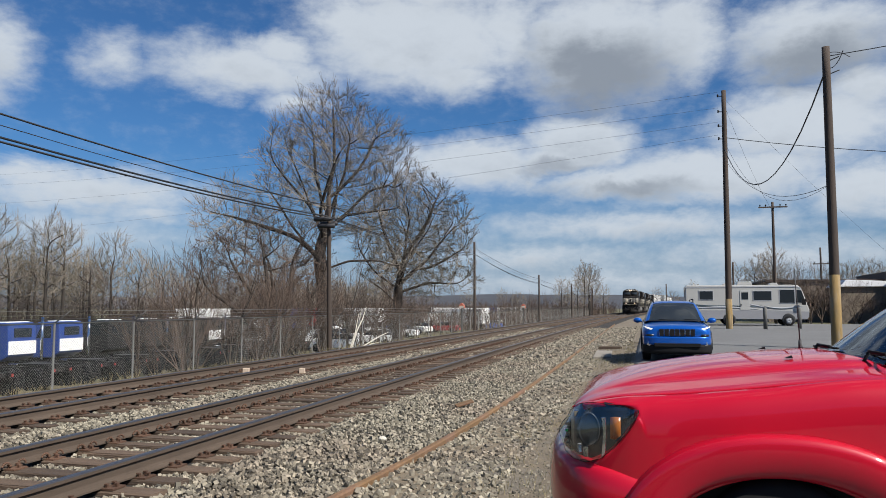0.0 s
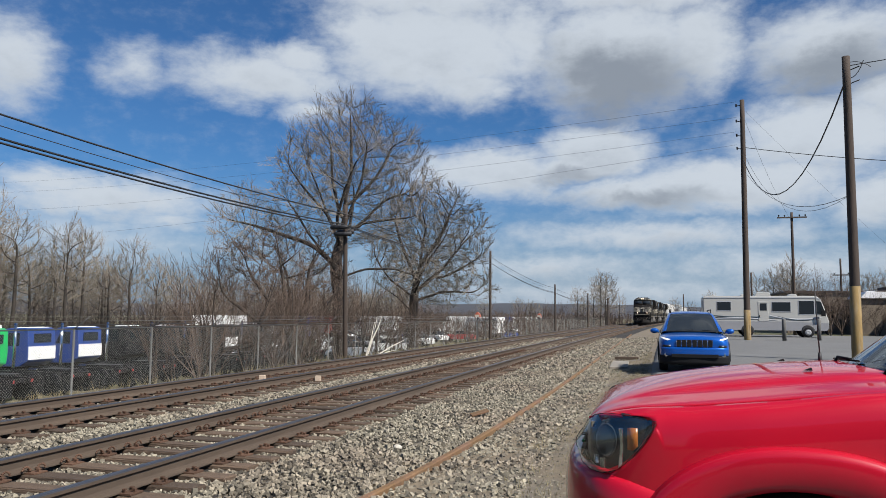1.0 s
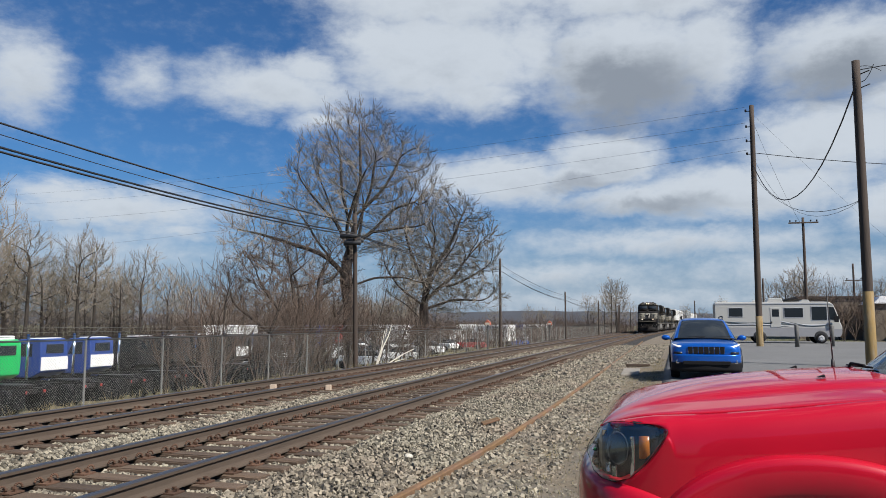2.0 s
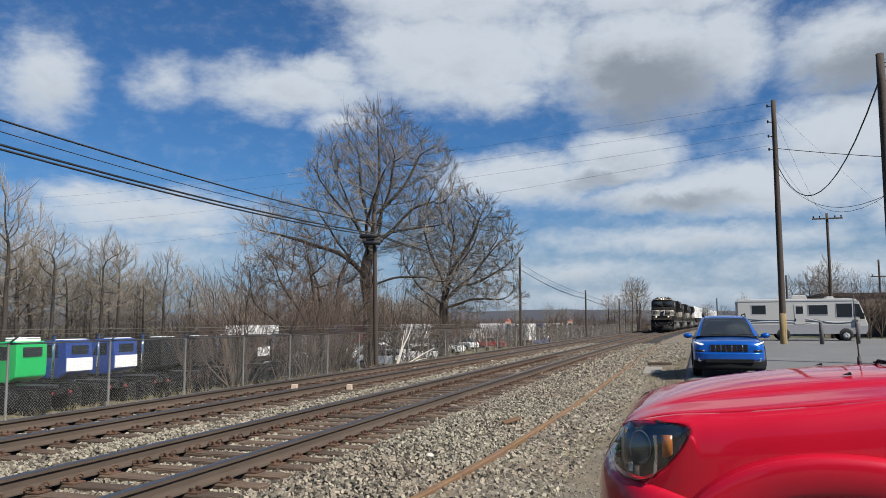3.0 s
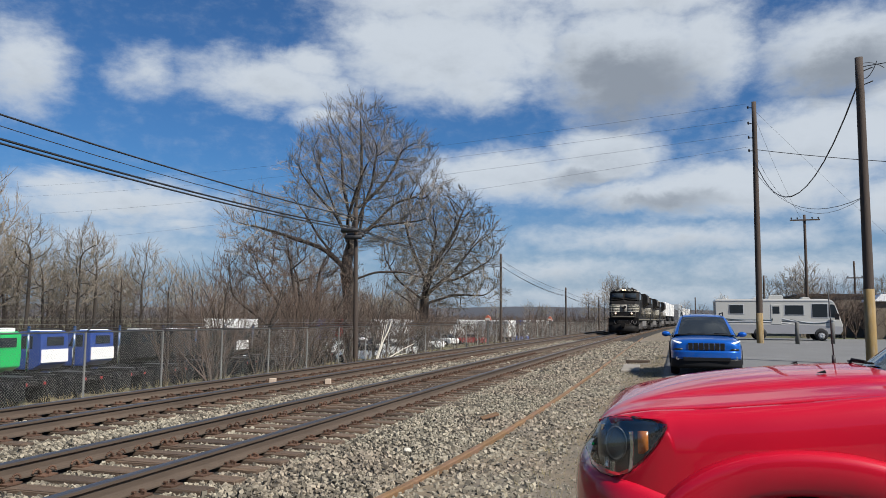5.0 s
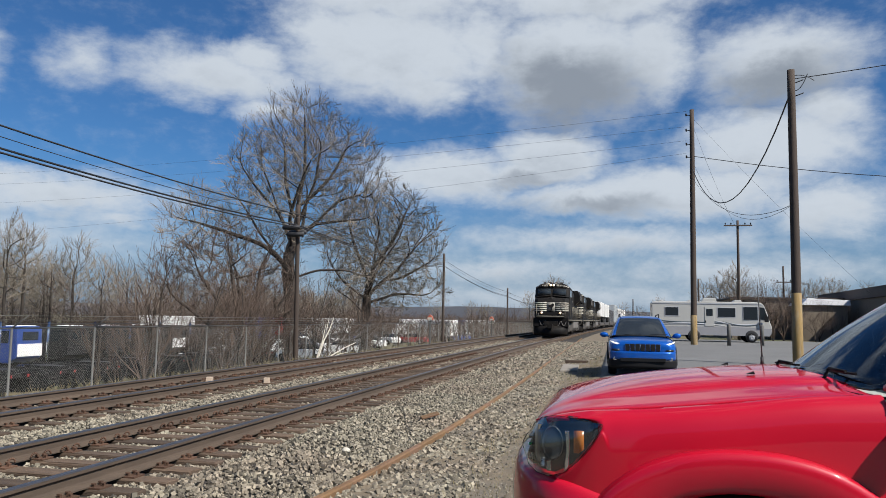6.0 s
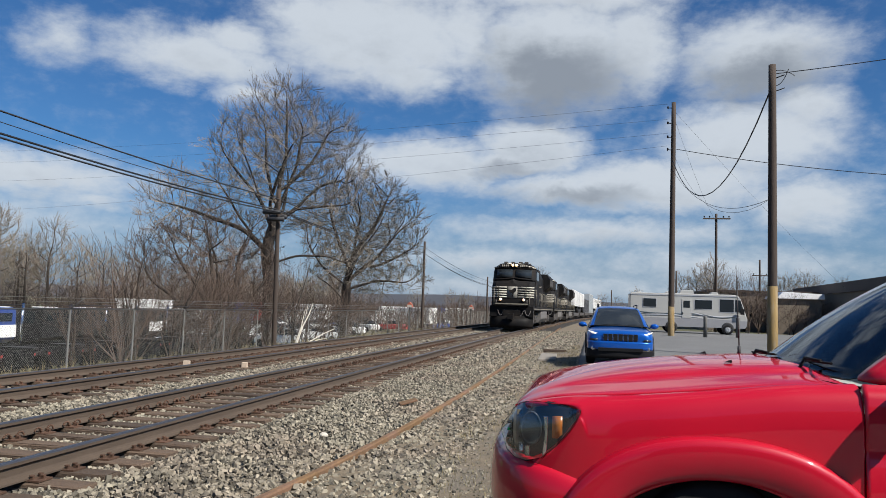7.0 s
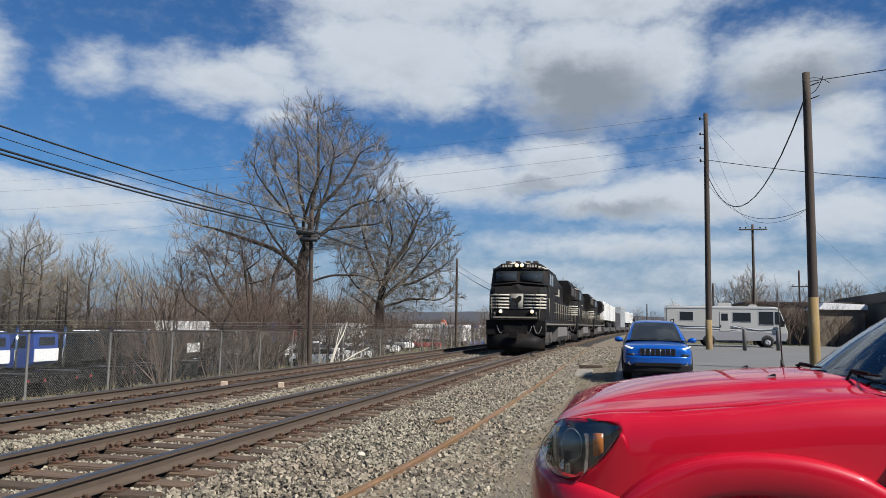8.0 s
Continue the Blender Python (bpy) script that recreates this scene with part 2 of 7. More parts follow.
def tube(bm, p0, p1, r0, r1=None, seg=8, mi=0, caps=True):
    p0, p1 = Vector(p0), Vector(p1)
    r1 = r0 if r1 is None else r1
    q = (p1 - p0).to_track_quat("Z", "Y").to_matrix()
    rings = []
    for p, r in ((p0, r0), (p1, r1)):
        rings.append([bm.verts.new(p + q @ Vector((r * math.cos(k * math.tau / seg), r * math.sin(k * math.tau / seg), 0))) for k in range(seg)])
    for k in range(seg):
        f = bm.faces.new((rings[0][k], rings[0][(k + 1) % seg], rings[1][(k + 1) % seg], rings[1][k]))
        f.material_index, f.smooth = mi, True
    if caps:
        for r in (rings[0][::-1], rings[1]):
            bm.faces.new(r).material_index = mi


def lathe(bm, prof, axis="x", seg=24, mi=0, at=(0, 0, 0)):
    """Revolve (distance along axis, radius) pairs round an axis."""
    rings = []
    for d, r in prof:
        ring = []
        for k in range(seg):
            a = k * math.tau / seg
            c = {"x": (d, r * math.cos(a), r * math.sin(a)), "y": (r * math.cos(a), d, r * math.sin(a)), "z": (r * math.cos(a), r * math.sin(a), d)}[axis]
            ring.append(bm.verts.new(Vector(c) + Vector(at)))
        rings.append(ring)
    for a, b in zip(rings, rings[1:]):
        for k in range(seg):
            f = bm.faces.new((a[k], a[(k + 1) % seg], b[(k + 1) % seg], b[k]))
            f.material_index, f.smooth = mi, True
    for r in (rings[0], rings[-1]):
        bm.faces.new(r).material_index = mi


def mesh_object(name, verts, faces, mat, parent=None, smooth=False):
    """Object from numpy arrays of vertices and equal-sided faces."""
    verts, faces = np.asarray(verts, dtype=np.float32), np.asarray(faces, dtype=np.int32)
    me = bpy.data.meshes.new(name)
    me.vertices.add(len(verts))
    me.vertices.foreach_set("co", verts.ravel())
    k = faces.shape[1]
    me.loops.add(faces.size)
    me.loops.foreach_set("vertex_index", faces.ravel())
    me.polygons.add(len(faces))
    me.polygons.foreach_set("loop_start", np.arange(0, faces.size, k, dtype=np.int32))
    me.update(calc_edges=True)
    me.validate()
    me.materials.append(mat)
    if smooth:
        me.shade_smooth()
    else:
        me.shade_flat()
    ob = new(name, me)
    if parent:
        ob.parent = parent
    return ob


def curve_x(y):
    """Sideways run of the line, a wide bend to the right."""
    y = max(0.0, y)
    return 1.7e-4 * y * y if y < 260 else 1.7e-4 * 260 * (2 * y - 260)

# ---- ground, lot, line ----


def ground_z(s):
    """Height across the line: s is the distance from the camera's side, bend taken out."""
    pts = [(-400, -2.0), (-60, -2.3), (-24, -2.2), (-18.5, -1.9), (-14.6, -0.95), (-12.6, -0.62), (-11.6, -0.36), (-10.8, -0.30), (-1.5, -0.28), (-0.5, -0.12), (-0.2, -0.09), (400, -0.09)]
    for (a, za), (b, zb) in zip(pts, pts[1:]):
        if s <= b:
            return za + (zb - za) * max(0.0, (s - a)) / (b - a)
    return pts[-1][1]


def sheet(name, ss, ys, height, mat, label, category, bent=True):
    verts, faces = [], []
    for y in ys:
        for s in ss:
            verts.append((s + (curve_x(y) if bent else 0.0), y, height(s, y)))
    w = len(ss)
    for j in range(len(ys) - 1):
        for i in range(w - 1):
            faces.append((j * w + i, j * w + i + 1, (j + 1) * w + i + 1, (j + 1) * w + i))
    ob = mesh_object(name, verts, faces, mat, smooth=True)
    return tagged(ob, label, category, kind="structure")


ys_far = [-400, -150, -60, -30, -15, -5] + [float(v) for v in range(0, 100, 2)] + [100, 115, 130, 150, 175, 200, 230, 260, 320, 420, 700, 1300, 2500]
ss_far = [-2500, -900, -400, -150, -90, -60, -40, -30, -24, -21, -18.5, -17, -16, -14.6, -13.6, -12.6, -12, -11.6, -10.8, -6, -3, -1.5, -0.9, -0.5, -0.2, 3, 8, 15, 30, 60, 120, 300, 900, 2500]


def rough_ground(s, y):
    amp = 0.0 if -11 < s else min(0.16, (-11 - s) * 0.03)
    if s > 16:
        amp = min(0.1, (s - 16) * 0.01)
    return ground_z(max(-400, min(400, s))) + amp * noise.noise((s * 0.35, y * 0.35, 0.0))


sheet("ground", ss_far, ys_far, rough_ground, M["ground"], "dry brown winter grass and bare earth", "ground")


def bed_z(s):
    pts = [(-12.2, -0.42), (-11.2, -0.215), (-10.9, -0.205), (-7.9, -0.205), (-7.4, -0.19), (-7.0, -0.205), (-4.1, -0.205), (-3.7, -0.20), (-3.0, -0.235), (-2.2, -0.22), (-1.2, -0.17), (-0.5, -0.10), (-0.18, -0.06)]
    for (a, za), (b, zb) in zip(pts, pts[1:]):
        if s <= b:
            return za + (zb - za) * max(0.0, s - a) / (b - a)
    return pts[-1][1]


bed_ys = [float(v) * 0.5 for v in range(-10, 60)] + [float(v) for v in range(30, 100, 2)] + [100, 115, 130, 150, 175, 200, 230, 260, 320, 420]
bed_ss = [-12.2, -11.7, -11.2, -10.9, -10, -9, -7.9, -7.4, -7.0, -6, -5, -4.1, -3.7, -3.4, -3.0]
# stone bed sheet, its colour blackened to paint the shade between stones
sheet("ballast_bed", bed_ss, bed_ys, lambda s, y: bed_z(s) + 0.012 * noise.noise((s * 3, y * 3, 0)), M["bed"], "crushed stone bed under the tracks, blackened as shade between stones", "ballast")
fine_ss = [-3.0, -2.6, -2.2, -1.8, -1.2, -0.9, -0.5, -0.18]
sheet("gravel_verge", fine_ss, bed_ys, lambda s, y: bed_z(s) + 0.004 + 0.02 * noise.noise((s * 1.7, y * 1.7, 3)), M["dirt"], "dusty gravel verge with sparse dry weeds between track and car park", "gravel")

# paved lot with a broken edge along the verge
lot_ss = [0.0, 0.25, 0.6, 2, 5, 9, 14, 20, 30]


def lot_edge():
    verts, faces = [], []
    ys = [float(v) for v in range(-14, 72, 1)]
    for y in ys:
        for k, s in enumerate(lot_ss):
            e = -0.22 + curve_x(y) + s + (0.09 * noise.noise((y * 0.8, 0.0, 5.0)) if k == 0 else 0.0)
            verts.append((e, y, 0.012 * noise.noise((e * 0.25, y * 0.25, 1.0)) - (0.05 if k == 0 else 0.0)))
    w = len(lot_ss)
    for j in range(len(ys) - 1):
        for i in range(w - 1):
            faces.append((j * w + i, j * w + i + 1, (j + 1) * w + i + 1, (j + 1) * w + i))
    ob = mesh_object("pavement", verts, faces, M["asphalt"], smooth=True)
    md = ob.modifiers.new("thick", "SOLIDIFY")
    md.thickness, md.offset = 0.08, -1
    tagged(ob, "worn grey asphalt car park", "pavement", kind="structure")


lot_edge()


def rail_mesh(name, s0, y0, y1, parent, heads, top=0.04, scale=1.0):
    """A flat-bottomed rail swept along the bend; the top and gauge corner are polished."""
    prof = [(-0.075, 0), (0.075, 0), (0.075, 0.014), (0.018, 0.032), (0.010, 0.055), (0.010, 0.125), (0.036, 0.140), (0.037, 0.168), (0.028, 0.180), (-0.028, 0.180), (-0.037, 0.168), (-0.036, 0.140), (-0.010, 0.125), (-0.010, 0.055), (-0.018, 0.032), (-0.075, 0.014)]
    ys, y = [], y0
    while y < y1:
        ys.append(y)
        y += 2.0 if y < 60 else 6.0
    ys.append(y1)
    bm = bmesh.new()
    rings = [[bm.verts.new((s0 + curve_x(v) + a * scale, v, top - 0.18 * scale + b * scale)) for a, b in prof] for v in ys]
    for p, q in zip(rings, rings[1:]):
        for k in range(len(prof)):
            j = (k + 1) % len(prof)
            f = bm.faces.new((p[k], p[j], q[j], q[k]))
            f.material_index = 1 if k in heads else 0
    bm.faces.new(rings[0]), bm.faces.new(rings[-1])
    return part(name, bm, [M["rail"], M["railhead"]], parent)


TRACKS = {"near": -5.55, "far": -9.25}
GAUGE = 0.755
TIE_GAP = 0.50


def tie_mesh(seed):
    rnd = random.Random(seed)
    bm = bmesh.new()
    w, h, l = 0.115, 0.17, 1.3
    vs = box(bm, -l, l, -w, w, -h, 0)
    bmesh.ops.bevel(bm, geom=bm.edges[:], offset=0.014, segments=1, affect="EDGES")
    for v in bm.verts:
        v.co += Vector((rnd.uniform(-0.02, 0.02), rnd.uniform(-0.01, 0.01), rnd.uniform(-0.006, 0.004)))
    me = bpy.data.meshes.new("tie")
    bm.to_mesh(me)
    bm.free()
    me.materials.append(M["tie"])
    return me


def plate_mesh(clip):
    """Tie plate with spike heads; the near line's plates carry curled spring clips."""
    bm = bmesh.new()
    box(bm, -0.19, 0.19, -0.09, 0.09, 0.0, 0.016)
    for x, y in ((-0.10, -0.05), (0.10, 0.05), (-0.10, 0.055), (0.10, -0.055), (0.165, 0.0), (-0.165, 0.0)):
        box(bm, x - 0.012, x + 0.012, y - 0.012, y + 0.012, 0.016, 0.045)
        box(bm, x - 0.02, x + 0.014, y - 0.017, y + 0.017, 0.040, 0.052)
    if clip:
        for y in (-0.10, 0.10):
            pts = [Vector((0.10 + 0.012 * math.cos(a), y + 0.040 * math.cos(a), 0.030 + 0.048 * math.sin(a))) for a in [radians(d) for d in range(0, 200, 25)]]
            for a, b in zip(pts, pts[1:]):
                tube(bm, a, b, 0.012, 0.012, 5)
    me = bpy.data.meshes.new("tie_plate")
    bmesh.ops.recalc_face_normals(bm, faces=bm.faces)
    bm.to_mesh(me)
    bm.free()
    me.materials.append(M["plate"])
    return me


def place(name, me, parent, m):
    ob = new(name, me)
    ob.parent, ob.matrix_basis = parent, m
    return ob


def build_track(name, s0, label, clip):
    track = thing(name, label, "railway track", kind="structure")
    rail_mesh("rail", s0 + GAUGE, -8, 420, track, (7, 8, 9))
    rail_mesh("rail", s0 - GAUGE, -8, 420, track, (7, 8, 9))
    ties = [tie_mesh(k) for k in range(6)]
    plates = {-GAUGE: plate_mesh(clip), GAUGE: plate_mesh(False)}
    rnd = random.Random(11)
    y = 2.0
    far_v, far_f = [], []
    while y < 210:
        x = s0 + curve_x(y) + rnd.uniform(-0.06, 0.06)
        yy = y + rnd.uniform(-0.03, 0.03)
        if y < 62:
            place("tie", ties[rnd.randrange(6)], track, pose(x, yy, -0.148 + rnd.uniform(-0.012, 0.0), 0, 0, rnd.uniform(-1.2, 1.2)))
            if y < 36:
                for d in (-GAUGE, GAUGE):
                    place("tie_plate", plates[d], track, pose(s0 + curve_x(y) + d, yy, -0.152))
        else:
            k = len(far_v)
            for dz in (-0.3, -0.145):
                far_v += [(x - 1.3, yy - 0.115, dz), (x + 1.3, yy - 0.115, dz), (x + 1.3, yy + 0.115, dz), (x - 1.3, yy + 0.115, dz)]
            far_f += [(k + 4, k + 5, k + 6, k + 7), (k, k + 1, k + 5, k + 4), (k + 1, k + 2, k + 6, k + 5), (k + 2, k + 3, k + 7, k + 6), (k + 3, k, k + 4, k + 7)]
        y += TIE_GAP
    tagged(mesh_object("distant_ties", far_v, far_f, M["tie"], track), kind="stuff")
    return track


build_track("railway_track_near", TRACKS["near"], "railway track with rust-brown rails, spring clips and weathered wooden ties", True)
build_track("railway_track_far", TRACKS["far"], "railway track with rusty rails and spiked wooden ties", False)


def buried_rail():
    t = thing("buried_rail", "orange rusted old rail half sunk in the gravel verge", "rail")
    bm = bmesh.new()
    prev = None
    prof = [(-0.035, -0.06), (0.035, -0.06), (0.038, 0.02), (0.026, 0.035), (-0.026, 0.035), (-0.038, 0.02)]
    y = 4.0
    while y < 75:
        s = -2.21 - 1.81 * math.exp(-y / 4.2)
        ring = [bm.verts.new((s + a + 0.008 * noise.noise((y * 0.7, 0, 0)), y, bed_z(-2.4) + 0.035 + b)) for a, b in prof]
        if prev:
            for k in range(6):
                bm.faces.new((prev[k], prev[(k + 1) % 6], ring[(k + 1) % 6], ring[k]))
        else:
            bm.faces.new(ring)
        prev = ring
        y += 1.0
    bm.faces.new(prev)
    part("rail", bm, M["rust"], t)


buried_rail()


def stones():
    """Crushed stone as real pieces, densest where the camera stands nearest."""
    rng = np.random.default_rng(3)
    cube = np.array([(x, y, z) for z in (-1, 1) for y in (-1, 1) for x in (-1, 1)], float) * 0.5
    quads = np.array([(0, 2, 3, 1), (4, 5, 7, 6), (0, 1, 5, 4), (2, 6, 7, 3), (0, 4, 6, 2), (1, 3, 7, 5)])

    def scatter(name, n, y0, y1, s0, s1, lo, hi, mat, label, lift, keep_clear=True, power=1.0):
        y = y0 + (y1 - y0) * rng.random(n) ** power
        s = rng.uniform(s0, s1, n)
        if keep_clear:
            ok = np.ones(n, bool)
            for c in TRACKS.values():
                for d in (-GAUGE, GAUGE):
                    ok &= np.abs(s - c - d) > 0.10
                on_tie = (np.abs((y - 2.0 + TIE_GAP / 2) % TIE_GAP - TIE_GAP / 2) < 0.125) & (np.abs(s - c) < 1.28)
                ok &= ~on_tie | (rng.random(n) < 0.05)
            y, s = y[ok], s[ok]
        n = len(y)
        size = rng.uniform(lo, hi, n) * rng.choice([0.75, 1.0, 1.25], n)
        base = np.interp(s, [-12.2, -11.2, -10.9, -7.9, -7.4, -7.0, -4.1, -3.7, -3.0, -2.2, -1.2, -0.5, -0.18], [-0.42, -0.215, -0.205, -0.205, -0.19, -0.205, -0.205, -0.20, -0.235, -0.22, -0.17, -0.10, -0.06])
        proud = np.full(n, lift)
        for c in TRACKS.values():
            proud[np.abs(s - c) < 1.5] = min(lift, 0.40)
        z = base + size * rng.uniform(0.0, 1.0, n) * proud
        q = rng.normal(size=(n, 4))
        q /= np.linalg.norm(q, axis=1)[:, None]
        w, a, b, c = q.T
        R = np.stack([1 - 2 * (b * b + c * c), 2 * (a * b - c * w), 2 * (a * c + b * w), 2 * (a * b + c * w), 1 - 2 * (a * a + c * c), 2 * (b * c - a * w), 2 * (a * c - b * w), 2 * (b * c + a * w), 1 - 2 * (a * a + b * b)], 1).reshape(n, 3, 3)
        local = cube[None] * (1 + rng.uniform(-0.42, 0.25, (n, 8, 3))) * (size[:, None] * rng.uniform(0.7, 1.2, (n, 3)))[:, None, :]
        v = np.einsum("nij,nkj->nki", R, local)
        v += np.stack([s + 1.7e-4 * y * y, y, z], 1)[:, None, :]
        f = quads[None] + (np.arange(n) * 8)[:, None, None]
        ob = mesh_object(name, v.reshape(-1, 3), f.reshape(-1, 4), mat)
        tagged(ob, label, "gravel", kind="stuff")

    scatter("ballast_stones", 120000, 3.2, 24.0, -11.6, -2.45, 0.017, 0.040, M["stone"], "grey-tan crushed ballast stones around the ties", 0.95, power=1.25)
    scatter("far_ballast_stones", 20000, 24.0, 60.0, -11.6, -2.3, 0.045, 0.08, M["stone"], "grey-tan crushed ballast stones farther along the line", 0.3)
    scatter("verge_stones", 11000, 4.5, 34.0, -2.6, -1.25, 0.015, 0.048, M["stone"], "small loose stones on the dusty verge", 0.25, False, 1.2)
    scatter("far_verge_stones", 5500, 32.0, 62.0, -2.4, -0.5, 0.03, 0.07, M["stone"], "loose stones on the dusty verge farther along", 0.3, False)
    scatter("verge_pebbles", 4500, 4.5, 24.0, -1.6, -0.3, 0.010, 0.028, M["stone"], "pebbles scattered on the dirt beside the car park", 0.25, False, 1.2)


stones()

# ---- vehicles on the lot ----
M["red"] = material("red_car_paint", (0.40, 0.003, 0.018), 0.42, var=0.04, scale=1.2, spec=0.15, coat=0.85, roughvar=0.05)
M["blue"] = material("blue_car_paint", (0.004, 0.080, 0.36), 0.32, 0.3, var=0.04, scale=1.2, spec=0.2, coat=0.9, roughvar=0.05)
M["housing"] = material("dark_lamp_housing", (0.045, 0.05, 0.058), 0.30, 0.6, var=0.3, scale=12)
M["interior"] = material("grey_cabin_trim", (0.30, 0.31, 0.30), 0.85, var=0.2, scale=4)
M["rvwhite"] = material("motorhome_cream_gelcoat", (0.37, 0.366, 0.345), 0.4, var=0.06, scale=0.7, coat=0.3)
M["rvgrey"] = material("motorhome_grey_skirt", (0.24, 0.24, 0.25), 0.45, var=0.1, scale=1.0)
M["rvstripe"] = material("dark_teal_stripe", (0.05, 0.07, 0.085), 0.45, var=0.1, scale=1.0)
M["rvsilver"] = material("silver_stripe", (0.30, 0.31, 0.33), 0.4, var=0.1, scale=1.0)
M["lampglow"] = material("lit_running_lamp", (0.5, 0.5, 0.5), 0.3, emit=(1.0, 0.97, 0.9), strength=0.45, var=0.02)


def lerp_table(tab, u):
    """Smoothly interpolate rows (u, value...) at u."""
    if u <= tab[0][0]:
        return tab[0][1:] if len(tab[0]) > 2 else tab[0][1]
    for a, b in zip(tab, tab[1:]):
        if u <= b[0]:
            k = (u - a[0]) / (b[0] - a[0])
            v = [p + (q - p) * k for p, q in zip(a[1:], b[1:])]
            return v if len(v) > 1 else v[0]
    return tab[-1][1:] if len(tab[-1]) > 2 else tab[-1][1]


def skin(bm, rows, mi=None, close=False):
    """Quads between rows of points; mi(i, j) gives the material index."""
    vs = [[bm.verts.new(p) for p in r] for r in rows]
    for i in range(len(vs) - 1):
        for j in range(len(vs[0]) - 1 + (1 if close else 0)):
            q = (j + 1) % len(vs[0])
            f = bm.faces.new((vs[i][j], vs[i][q], vs[i + 1][q], vs[i + 1][j]))
            f.smooth = True
            if mi:
                f.material_index = mi(i, j)
    return vs


def mirror_rows(rows):
    """Half rows that end on the middle line become whole rows (y changes sign)."""
    return [list(r) + [(p[0], -p[1], p[2]) for p in reversed(r[:-1])] for r in rows]


def subsurf(ob, levels=2):
    md = ob.modifiers.new("smooth", "SUBSURF")
    md.levels = md.render_levels = levels
    return ob


def solid(ob, t=0.01):
    md = ob.modifiers.new("thick", "SOLIDIFY")
    md.thickness, md.offset = t, -1
    return ob


def wheel(parent, x, y, z, r, w, axis, rim_mat, spokes=6):
    """Tyre with a dished rim and spokes; the outer face looks to the side given by the sign of w."""
    sg = 1 if w > 0 else -1
    w = abs(w)
    bm = bmesh.new()
    prof = [(-w / 2, r * 0.62), (-w / 2, r * 0.9), (-w * 0.42, r * 0.97), (-w * 0.25, r), (w * 0.25, r), (w * 0.42, r * 0.97), (w / 2, r * 0.9), (w / 2, r * 0.62)]
    lathe(bm, prof, axis, 28, at=(x, y, z))
    ty = part("tyre", bm, M["black"], parent)
    bm = bmesh.new()
    o = sg * w * 0.36
    lathe(bm, [(o, r * 0.12), (o, r * 0.60), (o + sg * w * 0.10, r * 0.62), (o + sg * w * 0.12, r * 0.66), (o + sg * 0.02, r * 0.66)], axis, 28, at=(x, y, z))
    for k in range(spokes):
        a = k * math.tau / spokes
        c, s = math.cos(a) * r, math.sin(a) * r
        if axis == "y":
            tube(bm, (x, y + o + sg * 0.03, z), (x + c * 0.6, y + o + sg * 0.02, z + s * 0.6), r * 0.10, r * 0.07, 6)
        else:
            tube(bm, (x + o + sg * 0.03, y, z), (x + o + sg * 0.02, y + c * 0.6, z + s * 0.6), r * 0.10, r * 0.07, 6)
    rim = part("rim", bm, rim_mat, ty)
    return ty


